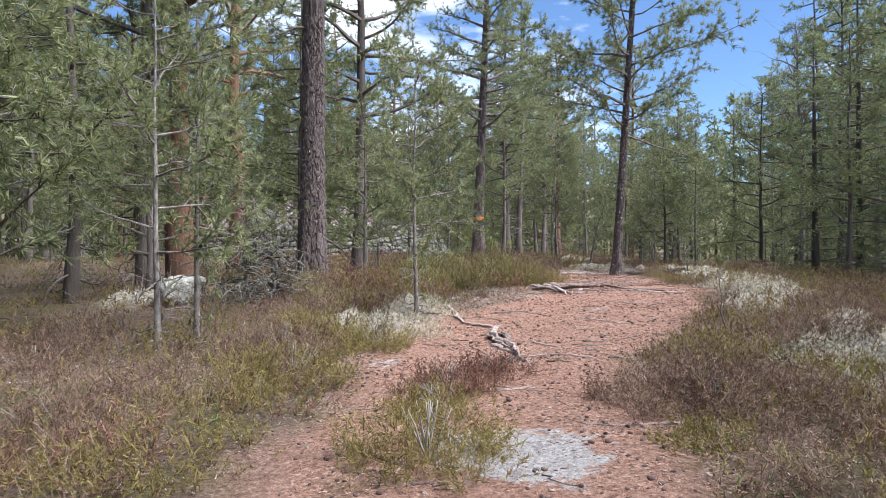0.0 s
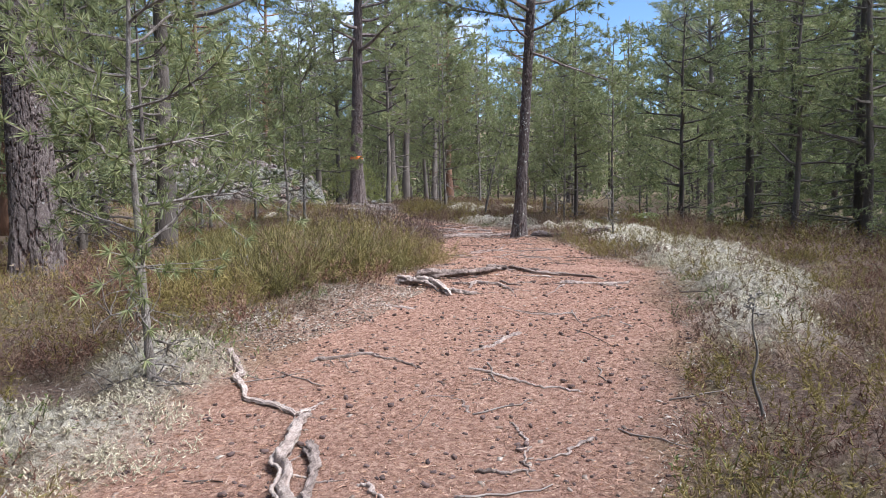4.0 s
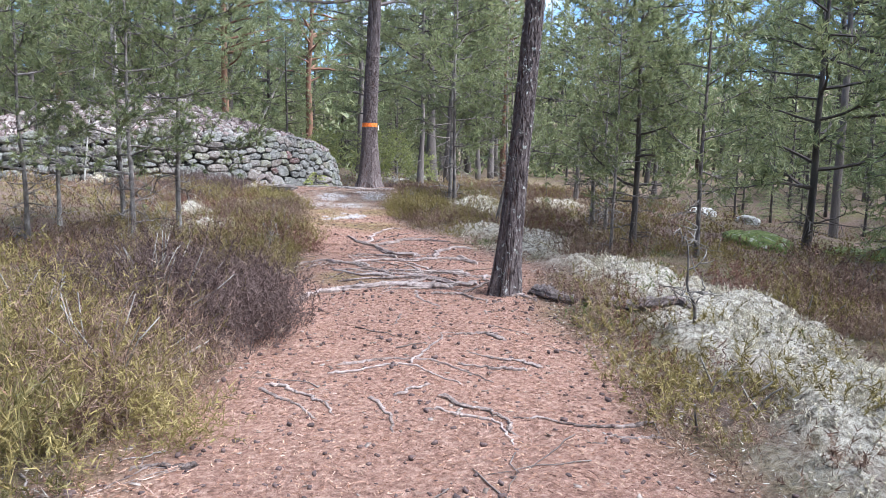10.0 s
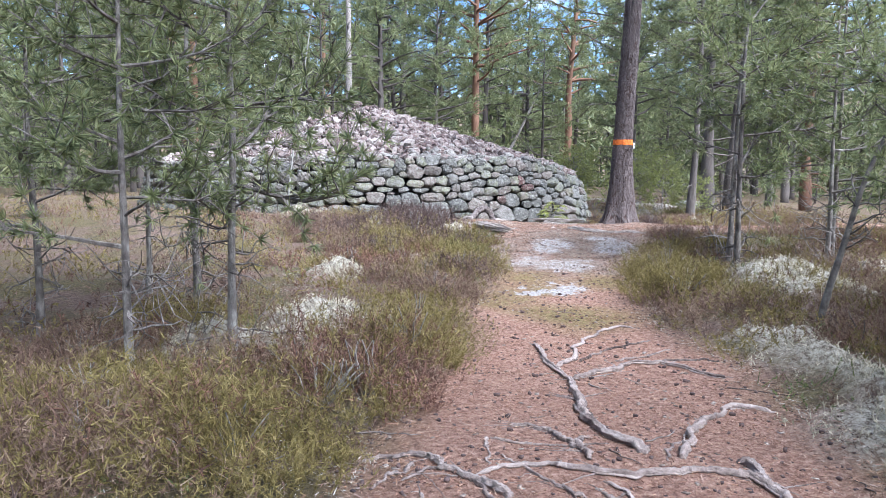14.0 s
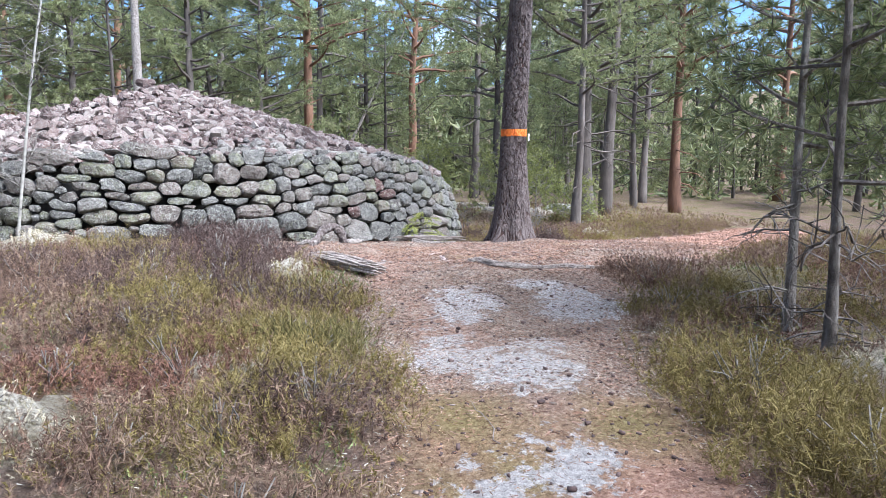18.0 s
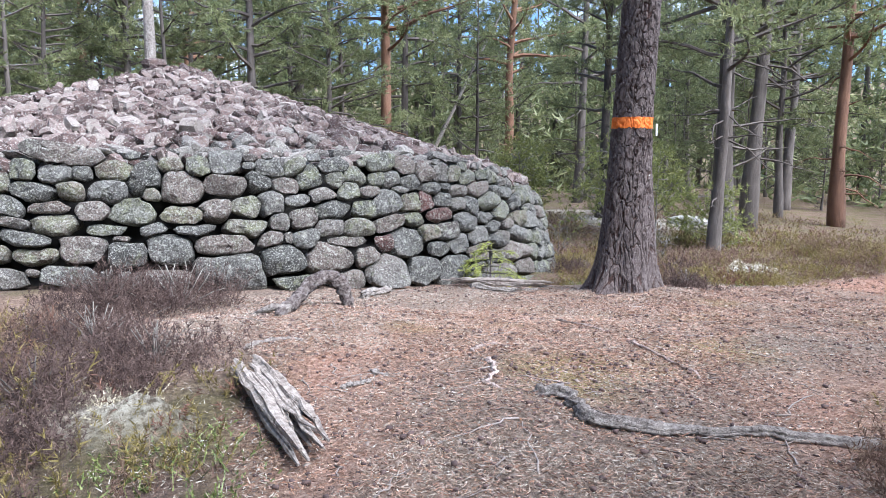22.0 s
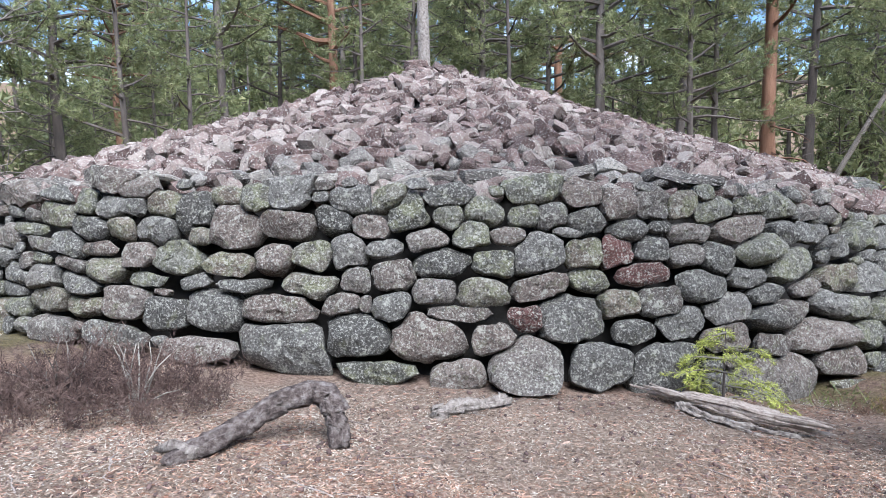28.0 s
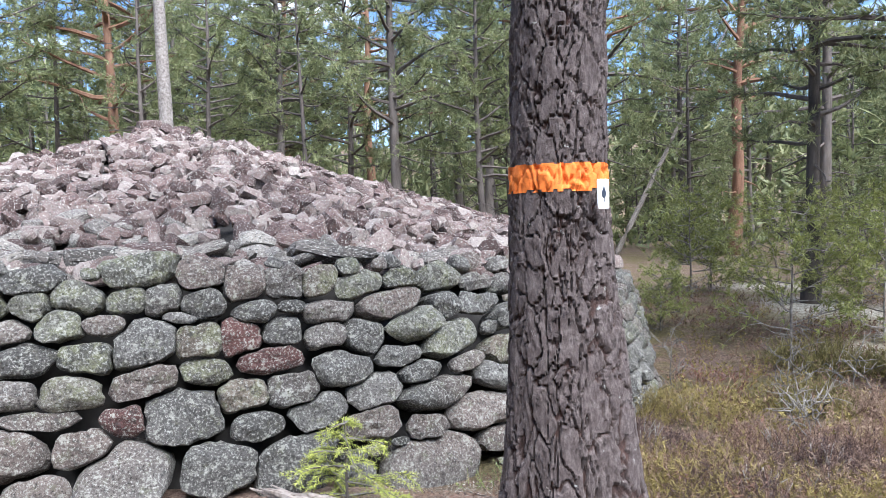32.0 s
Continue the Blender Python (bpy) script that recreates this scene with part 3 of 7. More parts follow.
mask_trail = np.clip(0.5 - (trail_d + edge_n) / 0.5, 0, 1)
mask_clear = np.clip(0.5 - (off_line(CLEARING, X, Y) + 1.5 * edge_n) / 0.9, 0, 1)
mask_lichen = np.clip(0.5 - (np.minimum(off_line(LICHEN_BAND, X, Y), off_spots(LICHEN_SPOTS, X, Y)) + 1.2 * edge_n + 1.6 * patchy) / 0.4, 0, 1)
mask_rock = np.clip(0.5 - (off_spots(ROCK_SPOTS, X, Y) + 0.6 * edge_n) / 0.5, 0, 1)
mask_moss = np.clip(0.5 - (off_spots(MOSS_SPOTS, X, Y) + 1.2 * edge_n) / 0.4, 0, 1)

def floor_z(x, y):
    """The ground as the sheet has it, with its small unevenness and hummocks."""
    x, y = np.asarray(x, float), np.asarray(y, float)
    i, j = np.clip(np.searchsorted(gx, x) - 1, 0, len(gx) - 2), np.clip(np.searchsorted(gy, y) - 1, 0, len(gy) - 2)
    u, v = (x - gx[i]) / (gx[i + 1] - gx[i]), (y - gy[j]) / (gy[j + 1] - gy[j])
    return (Z[j, i] * (1 - u) + Z[j, i + 1] * u) * (1 - v) + (Z[j + 1, i] * (1 - u) + Z[j + 1, i + 1] * u) * v

hummock = np.zeros(X.shape)
hummock[near] = np.clip(0.5 + 0.9 * wobble(X[near], Y[near], 3.4, 5.0) + 0.5 * wobble(X[near], Y[near], 8.0, 6.0), 0, 1)
heath = np.zeros(X.shape)
heath[near] = 0.10 * np.clip(trail_d[near] / 0.6, 0, 1) * np.clip(wobble(X[near], Y[near], 0.9, 23.0) + 0.3, 0, 1)
Z = ground_z(X, Y) + ripple + mask_rock * 0.004 + 0.2 * mask_lichen * (1 - mask_trail) * (0.3 + 0.7 * hummock) + heath
away = np.hypot(X + 6, Y + 4)
Z += 16 * np.clip((away - 80) / 60, 0, 1) ** 1.5
rows, cols = X.shape
i, j = np.meshgrid(np.arange(rows - 1), np.arange(cols - 1), indexing="ij")
GF = np.stack([i * cols + j, i * cols + j + 1, (i + 1) * cols + j + 1, (i + 1) * cols + j], -1).reshape(-1, 4)

M_GROUND = bpy.data.materials.new("forest_soil")
M_GROUND.use_nodes = True
gn, gl = M_GROUND.node_tree.nodes, M_GROUND.node_tree.links
gb = gn["Principled BSDF"]
gb.inputs["Roughness"].default_value = 0.95

def gnoise(scale, detail=6.0, rough=0.65):
    t = gn.new("ShaderNodeTexNoise")
    t.inputs["Scale"].default_value, t.inputs["Detail"].default_value, t.inputs["Roughness"].default_value = scale, detail, rough
    gl.new(gtc.outputs["Object"], t.inputs["Vector"])
    return t.outputs["Fac"]

def gramp(fac, *stops):
    r = gn.new("ShaderNodeValToRGB")
    els = r.color_ramp.elements
    while len(els) < len(stops):
        els.new(0.5)
    for e, (p, c) in zip(els, stops):
        e.position, e.color = p, (*c, 1)
    gl.new(fac, r.inputs[0])
    return r.outputs[0]

def gmix(fac, a, b):
    m = gn.new("ShaderNodeMix")
    m.data_type = "RGBA"
    gl.new(fac, m.inputs[0])
    gl.new(a, m.inputs[6])
    gl.new(b, m.inputs[7])
    return m.outputs[2]

def gmask(name):
    a = gn.new("ShaderNodeAttribute")
    a.attribute_name = name
    return a.outputs["Fac"]

def half_of(value):
    m = gn.new("ShaderNodeMath")
    m.operation = "MULTIPLY"
    m.inputs[1].default_value = 0.5
    gl.new(value, m.inputs[0])
    return m.outputs[0]

gtc = gn.new("ShaderNodeTexCoord")
fine, mid = gnoise(30.0, 9.0, 0.82), gnoise(5.0)
c_wood = gmix(gramp(gnoise(1.3, 5.0), (0.42, (0, 0, 0)), (0.58, (1, 1, 1))), gramp(fine, (0.36, (0.0325, 0.0241, 0.0101)), (0.5, (0.11, 0.0869, 0.0308)), (0.66, (0.234, 0.193, 0.0951))), gramp(fine, (0.36, (0.0454, 0.0253, 0.0191)), (0.5, (0.15, 0.0935, 0.0673)), (0.66, (0.312, 0.235, 0.185))))
c_trail = gmix(mid, gramp(fine, (0.35, (0.0965, 0.0425, 0.0281)), (0.46, (0.312, 0.158, 0.108)), (0.56, (0.474, 0.274, 0.197)), (0.68, (0.659, 0.462, 0.36))), gramp(fine, (0.37, (0.121, 0.0586, 0.0401)), (0.5, (0.378, 0.216, 0.157)), (0.63, (0.628, 0.447, 0.354))))
c_lichen = gramp(gnoise(20.0, 9.0, 0.8), (0.4, (0.0812, 0.0608, 0.0433)), (0.46, (0.279, 0.243, 0.188)), (0.53, (0.514, 0.478, 0.394)), (0.64, (0.676, 0.634, 0.535)))
c_rock = gramp(fine, (0.36, (0.163, 0.149, 0.146)), (0.48, (0.424, 0.399, 0.388)), (0.56, (0.567, 0.543, 0.529)), (0.68, (0.81, 0.78, 0.757)))
c_moss = gramp(fine, (0.36, (0.0924, 0.0594, 0.0231)), (0.5, (0.238, 0.178, 0.066)), (0.68, (0.37, 0.304, 0.145)))
colour = gmix(gmask("trail"), c_wood, c_trail)
c_clear = gmix(mid, gramp(fine, (0.37, (0.0431, 0.0317, 0.0271)), (0.48, (0.208, 0.155, 0.124)), (0.57, (0.344, 0.267, 0.219)), (0.69, (0.545, 0.449, 0.378))), gramp(fine, (0.37, (0.0717, 0.0449, 0.0321)), (0.51, (0.229, 0.165, 0.118)), (0.66, (0.416, 0.33, 0.259))))
colour = gmix(gmask("clearing"), colour, c_clear)
colour = gmix(gmask("moss"), colour, c_moss)
patch = gn.new("ShaderNodeMath")
patch.operation = "MULTIPLY_ADD"
gl.new(gnoise(7.0, 10.0, 0.78), patch.inputs[0])
patch.inputs[1].default_value = 2.6
gl.new(gmask("rock"), patch.inputs[2])
bare = gramp(half_of(patch.outputs[0]), (0.86, (0, 0, 0)), (0.92, (1, 1, 1)))
colour = gmix(bare, colour, c_rock)
colour = gmix(gmask("lichen"), colour, c_lichen)
gl.new(colour, gb.inputs["Base Color"])
gbump = gn.new("ShaderNodeBump")
gbump.inputs["Strength"].default_value, gbump.inputs["Distance"].default_value = 1.0, 0.06
gl.new(gnoise(26.0, 10.0, 0.8), gbump.inputs["Height"])
gl.new(gbump.outputs[0], gb.inputs["Normal"])
ground_me = mesh_np("ground", np.stack([X, Y, Z], -1).reshape(-1, 3), GF, M_GROUND, True)
for name, mask in (("trail", mask_trail), ("clearing", mask_clear), ("lichen", mask_lichen * (1 - 0.75 * mask_trail)), ("rock", mask_rock), ("moss", mask_moss * mask_trail)):
    at = ground_me.attributes.new(name, "FLOAT", "POINT")
    at.data.foreach_set("value", mask.astype(np.float32).ravel())
tagged(new("ground", ground_me), "forest floor with a reddish needle-covered trail", "ground", kind="structure")

# ---- trees ----
def needle_clusters(tips, ways, rs, n=9, length=0.11, width=0.013, spread=0.8):
    base = np.repeat(tips, n, 0)
    w = unit(np.repeat(ways, n, 0) + rs.normal(size=(len(base), 3)) * spread)
    return blades(base + w * 0.01, w, length * rs.uniform(0.7, 1.3, len(base)), width, rs)

def limb(start, way, length, droop, rs, n=7, wig=0.12):
    """Points of a crooked branch."""
    P, d = [np.array(start, float)], np.array(way, float)
    for _ in range(n - 1):
        d = unit(d + rs.normal(size=3) * wig + np.array((0, 0, droop)))
        P.append(P[-1] + d * length / (n - 1))
    return np.array(P)

def pine_meshes(seed, height, radius, low, count, reach, bark, dense=1.0, dead=10, crook=0.05, tuft=0.12, sides=9, needles=13, width=0.018, leaf=None):
    """Trunk, bare branches and needle crown of a Scots pine; low: where the green begins."""
    rs = np.random.RandomState(seed)
    k = 14
    zs = np.linspace(-0.25, height, k)
    bend = np.cumsum(rs.normal(size=(k, 2)) * crook * height / 40, axis=0)
    bend -= bend[1]
    trunk_p = np.c_[bend, zs]
    rad = radius * (1 - 0.86 * np.clip(zs / height, 0, 1) ** 1.1)
    rad[:2] *= 1.3
    Vt, Ft = tube(smooth_line(trunk_p, 26), np.interp(np.linspace(-0.25, height, 26), zs, rad), sides, 0.08, seed)
    def axis_at(z):
        return np.array([np.interp(z, zs, trunk_p[:, 0]), np.interp(z, zs, trunk_p[:, 1]), z])
    wood, tips, ways = [], [], []
    for b in range(count):
        u = (b + rs.rand()) / count
        z = low + (height - low) * u ** 0.9
        a = b * 2.4 + rs.normal() * 0.5
        L = reach * (1 - u) ** 0.65 * rs.uniform(0.55, 1.1) + 0.25
        P = limb(axis_at(z), (math.cos(a), math.sin(a), rs.uniform(-0.05, 0.35)), L, 0.03, rs)
        wood.append(tube(P, np.linspace(0.05 * radius / 0.16 * (0.4 + L / reach), 0.006, len(P)), 5, 0, seed))
        for s in range(max(4, int(L * 6.0 * dense))):
            v = rs.uniform(0.3, 1.0)
            p = np.array([np.interp(v * (len(P) - 1), np.arange(len(P)), P[:, c]) for c in range(3)])
            d = unit(P[-1] - P[0] + rs.normal(size=3) * L * 0.55 + np.array((0, 0, 0.15 * L)))
            S = limb(p, d, rs.uniform(0.2, 0.5) * (0.5 + 0.5 * L / reach) + 0.12, 0.05, rs, 4, 0.2)
            wood.append(tube(S, (0.009, 0.004, 0.004, 0.003), 3, 0, seed, False))
            for q in range(1, 4):
                tips.append(S[q])
                ways.append(unit(S[q] - S[q - 1]))
        tips.append(P[-1])
        ways.append(unit(P[-1] - P[-2]))
    for b in range(dead):
        z = rs.uniform(0.12, 0.95) * low
        a = rs.uniform(0, 6.28)
        P = limb(axis_at(z), (math.cos(a), math.sin(a), rs.uniform(-0.3, 0.25)), rs.uniform(0.3, 1.0) * reach * 0.6, rs.uniform(-0.1, 0.05), rs, 6, 0.22)
        wood.append(tube(P, np.linspace(0.02 * radius / 0.12 + 0.004, 0.004, len(P)), 4, 0, seed))
        for s in range(4):
            S = limb(P[rs.randint(2, 6)], unit(rs.normal(size=3)), rs.uniform(0.15, 0.45), 0, rs, 4, 0.3)
            wood.append(tube(S, (0.007, 0.005, 0.004, 0.003), 3, 0, seed, False))
    Vn, Fn = needle_clusters(np.array(tips), np.array(ways), rs, max(5, int(needles * dense)), tuft, width)
    return mesh_np("trunk", Vt, Ft, bark, True), crown_mesh(join(wood), (Vn, Fn), bark, leaf or M_NEEDLE)

def spruce_meshes(seed, height, radius, low, layers, reach, needle, bark, width=0.012, length=0.06, step=0.085):
    """Trunk, boughs and hanging sprays of a spruce."""
    rs = np.random.RandomState(seed)
    zs = np.linspace(-0.2, height, 12)
    Vt, Ft = tube(np.c_[np.zeros(12), np.zeros(12), zs], radius * (1 - 0.93 * np.clip(zs / height, 0, 1)), 8, 0.06, seed)
    wood, bases, ways = [], [], []
    for k in range(layers):
        u = k / layers
        z = low + (height - low) * u
        for b in range(5 if reach > 0.6 else 4):
            a = rs.uniform(0, 6.28)
            L = reach * (1 - u) ** 0.8 * rs.uniform(0.6, 1.1) + 0.08
            P = limb((0, 0, z), (math.cos(a), math.sin(a), 0.12), L, -0.10, rs, 6, 0.08)
            wood.append(tube(P, np.linspace(0.012 * reach + 0.003, 0.002, 6), 4, 0, seed))
            for s in range(max(3, int(L / 0.16))):
                v = rs.uniform(0.2, 1.0) * 5
                p = np.array([np.interp(v, np.arange(6), P[:, c]) for c in range(3)])
                side = np.array((-math.sin(a), math.cos(a), 0)) * rs.choice((-1, 1))
                S = limb(p, unit(side + (P[-1] - P[0]) * 0.8 / L), (0.12 + 0.28 * (1 - v / 6)) * min(1, L) + 0.04, -0.18, rs, 5, 0.1)
                Q = smooth_line(S, max(3, int(np.linalg.norm(S[-1] - S[0]) / step) + 2))
                bases.append(Q)
                ways.append(unit(np.gradient(Q, axis=0)))
            Q = smooth_line(P, max(4, int(L / step)))
            bases.append(Q[1:])
            ways.append(unit(np.gradient(Q, axis=0))[1:])
    B, W = np.concatenate(bases), np.concatenate(ways)
    Vn, Fn = needle_clusters(B, W, rs, 5, length, width, 0.7)
    return mesh_np("trunk", Vt, Ft, bark, True), crown_mesh(join(wood), (Vn, Fn), M_TWIG, needle)

def crown_mesh(wood, needles, bark, leaf):
    """Boughs and needles of a crown in one mesh of two materials."""
    V1, F1 = wood
    F1 = np.concatenate([F1[:, [0, 1, 2]], F1[:, [0, 2, 3]]])
    V, F = join([(V1, F1), needles]) if needles else (V1, F1)
    me = mesh_np("crown", V, F, bark)
    me.materials.append(leaf)
    me.polygons.foreach_set("material_index", np.r_[np.zeros(len(F1), np.int32), np.ones(len(F) - len(F1), np.int32)])
    return me

def make_tree(name, meshes, label, group=""):
    root = thing(name, label, "tree", group=group)
    for n, me in zip(("trunk", "crown"), meshes):
        tagged(part(n, me, root), kind="" if n == "trunk" else "stuff")
    return root

def stand(ob, x, y, rz=0.0, s=1.0, lean=(0.0, 0.0)):
    ob.matrix_basis = pose(x, y, float(ground_z(x, y)), lean[0], lean[1], rz)
    ob.scale = (s, s, s)

FOREST = "trees of the pine forest"
kinds = []
for sd, h, r, low, red in ((11, 12.5, .16, 3.6, M_BARK_DARK), (12, 14, .19, 4.6, M_BARK_RED), (13, 11, .12, 2.8, M_BARK_DARK), (14, 13, .14, 3.8, M_BARK_DARK)):
    kinds.append(make_tree("pine", pine_meshes(sd, h, r, low, 50, 3.0, red, 1.3, 8, 0.12, 0.17, 9, 8, 0.026), "tall Scots pine with dead lower branches" if red is M_BARK_DARK else "tall Scots pine with reddish bark", FOREST))
young = []
for sd, h, low, reach in ((21, 4.6, .7, 1.2), (22, 6.4, 1.0, 1.45), (23, 3.4, .5, 1.0), (24, 8.5, 1.5, 1.8)):
    young.append(make_tree("young_pine", pine_meshes(sd, h, .03 + h * .006, low, 30, reach, M_BARK_DARK, 1.2, 8, 0.12, 0.13, 7, 11, 0.021), "slender young pine with green needles", FOREST))
thin = []
for sd, h, low, reach in ((26, 4.4, .9, .95), (27, 5.0, 1.3, .85), (28, 4.0, 1.0, .75)):
    thin.append(make_tree("young_pine", pine_meshes(sd, h, .034, low, 24, reach, M_BARK_GREY, 1.9, 12, 0.14, 0.09, 8, 15, 0.011), "thin young pine with sparse needles and dead twigs", FOREST))
fresh = []
for sd, h, low, reach in ((41, 2.1, .25, .7), (42, 1.5, .15, .55)):
    fresh.append(make_tree("pine_sapling", pine_meshes(sd, h, .022, low, 24, reach, M_BARK_GREY, 1.6, 4, 0.12, 0.1, 7, 13, 0.012, M_LIME_NEEDLE), "small yellow-green pine sapling in the open", FOREST))
spruces = []
for sd, h, reach in ((31, 9.0, 1.9), (32, 6.5, 1.5), (33, 11.0, 2.2)):
    spruces.append(make_tree("spruce", spruce_meshes(sd, h, .05 + h * .009, .5, int(h * 3.4), reach, M_SPRUCE, M_BARK_DARK, 0.016, 0.085, 0.12), "dense dark green spruce with drooping boughs", FOREST))

rng = np.random.RandomState(5)
used = {}
def plant(proto, x, y, s=1.0, rz=None, lean=(0, 0)):
    """The first call places the tree itself, the next ones its copies."""
    m = pose(x, y, float(ground_z(x, y)) - 0.02, lean[0], lean[1], rng.uniform(0, 360) if rz is None else rz)
    if proto.name not in used:
        used[proto.name] = True
        ob = proto
        ob.matrix_basis = m
    else:
        ob = copy_thing(proto, m)
    ob.scale = (s, s, s)
    return ob

taken = [(0, 0), (-7.93, -14.07), (-15.38, -14.29)]
# trees that stand out
STAND_A = ((kinds[0], -12.48, -10.88, .85), (kinds[1], -16.7, -12.1, 1.0), (kinds[2], -17.3, -12.3, 1.0), (kinds[0], -1.51, 18.38, 1.1), (kinds[1], -9.73, 18.23, 1.0), (kinds[2], -6.62, 27.5, 1.1), (kinds[0], 6.92, 5.81, 1.2), (kinds[3], 8.46, 6.54, 1.25),
           (kinds[3], 4.7, 3.65, .8), (kinds[0], 11.3, 18.2, 1.2), (kinds[2], 21.0, 16.8, 1.2), (kinds[1], 13.5, 8.2, 1.0), (kinds[2], 2.2, 20.5, 1.0), (kinds[1], -2.95, 26.66, 1.1), (kinds[2], -8.0, 21.5, 1.0), (kinds[3], -12.8, 17.0, 1.1),
           (kinds[0], -5.4, 20.6, 1.0), (kinds[2], -3.2, 21.8, 1.05), (kinds[3], -16.0, 11.0, 1.0), (kinds[2], 1.0, 17.6, .95), (young[3], -9.8, 20.6, 1.3), (young[3], -4.2, 18.4, 1.2), (young[3], -14.0, 13.6, 1.2), (kinds[2], 14, 10.7, 1.0))
STAND_B = ((kinds[0], 6.1, 9.2, .8), (kinds[1], -13.2, -5.6, 1.0), (spruces[0], 0.38, -15.65, 1.0), (spruces[2], 1.98, -18.40, 1.0), (young[3], -3.05, -18.10, .9), (young[1], -4.9, -13.2, .6), (spruces[0], -9.11, -25.60, 1.1), (spruces[2], -6.90, -23.25, .95),
           (kinds[2], 4.6, -13.2, 1.0), (kinds[0], 0.83, -21.34, 1.1), (spruces[0], -4.6, -22.2, .9), (spruces[1], 6.26, -16.72, 1.2), (spruces[1], -2.0, -15.6, 1.0), (spruces[0], -.5, -17.3, 1.0), (spruces[1], -1.4, -19.0, 1.1), (young[1], -3.4, -17.0, .9),
           (spruces[0], -4.2, -19.6, .85), (spruces[1], -7.6, -23.0, 1.0), (thin[0], -9.4, -8.3, 1.0), (thin[0], -18.7, -18.0, .85), (thin[1], -18.1, -17.2, .8), (young[1], -19.9, -15.4, .9), (thin[1], -4.45, -13.8, .8), (thin[2], -2.67, -11.6, .9))
STAND_C = ((thin[1], -9.15, -9.7, .95), (thin[2], -9.8, -10.1, .9), (young[1], -14.6, -12.4, .8), (young[0], -13.9, -11.3, .9), (young[1], -13.3, -9.6, .9), (young[0], -14.0, -13.6, .7), (young[3], -12.6, -8.6, .9), (young[0], -17.9, -14.7, .7),
           (thin[1], -9.9, -6.9, .8), (thin[2], -10.6, -8.6, .9), (thin[1], -5.39, -13.27, .6), (thin[0], -2.77, -10.85, 1.1), (thin[2], -3.87, -11.97, .8), (thin[0], -3.1, -7.7, 1.1), (thin[1], -2.8, -7.2, 1.05), (thin[2], -1.2, -7.3, 1.1),
           (thin[2], -1.9, -7.9, 1.0), (young[0], 1.3, -7.0, 1.0))
STAND_D = ((young[3], -18.71, -14.22, .9), (young[0], -20.01, -16.64, .9), (young[1], -17.31, -11.91, .8), (thin[0], -15.75, -17.69, .72))
STAND_E = ((spruces[1], 13.2, -5.9, .5), (spruces[0], 15.5, -6.8, .5), (spruces[1], 11.8, -7.6, .45), (young[1], 14.0, -4.4, .6), (young[0], 12.5, -9.3, .8), (spruces[0], 16.5, -9.6, .6), (young[1], 10.2, -6.2, .6), (fresh[0], 4.41, 6.6, .95), (fresh[0], 5.6, 6.4, .9), (fresh[1], 5.1, 4.2, .8), (fresh[0], 6.6, 8.6, 1.0), (fresh[0], 4.6, 11.0, 1.0), (fresh[1], 5.4, 12.0, 1.2), (fresh[1], 3.0, 7.9, .6))
for proto, x, y, s in STAND_A + STAND_B + STAND_C + STAND_D + STAND_E:
    plant(proto, x, y, s)
    taken.append((x, y))
# the woods round about
tries = 0
while len(taken) < 360 and tries < 14000:
    tries += 1
    x, y = rng.uniform(-44, 42), rng.uniform(-46, 46)
    d = float(off_line(TRAIL, np.array(x), np.array(y)))
    c = math.hypot(x - CX, y - CY)
    if d < 3.4 or c < CR + 2.2 or min(math.hypot(x - a, y - b) for a, b in taken) < 1.7:
        continue
    # open ground between the trail and the cairn, and in front of it
    u = np.clip(((x + 17.9) * 13.5 + (y + 22) * 29.6) / (13.5 ** 2 + 29.6 ** 2), 0, 1)
    if math.hypot(x + 17.9 - u * 13.5, y + 22 - u * 29.6) < 3.0 or (-9.5 < x < 2.5 and -9 < y < 3):
        continue
    if 1 < x < 16 and -9 < y < 15 and rng.rand() < (0.95 if y > -2 else 0.5):
        continue
    if c > 52 or (d > 20 and rng.rand() < 0.25):
        continue
    wet = x > -8 and y < -8
    roll = rng.rand()
    if wet and roll < 0.34:
        proto = spruces[rng.randint(3)]
    elif roll < (0.58 if d > 8 else 0.7):
        proto = young[rng.randint(4)]
    else:
        proto = kinds[rng.randint(4)]
    if proto not in young[:3]:
        # the trail lies in the sun: no tall tree stands where its crown would shade it
        h = np.linspace(3.0, 13.0, 9)
        if off_path(x - 0.363 * h, y + 0.629 * h).min() < 1.6 or np.hypot(x - 0.363 * h - 6.3, y + 0.629 * h - 7.8).min() < 6.5:
            continue
    plant(proto, x, y, rng.uniform(0.85, 1.45) if proto in young else rng.uniform(0.95, 1.2 if d < 14 else 1.5), None, (rng.normal() * 1.2, rng.normal() * 1.2))
    taken.append((x, y))

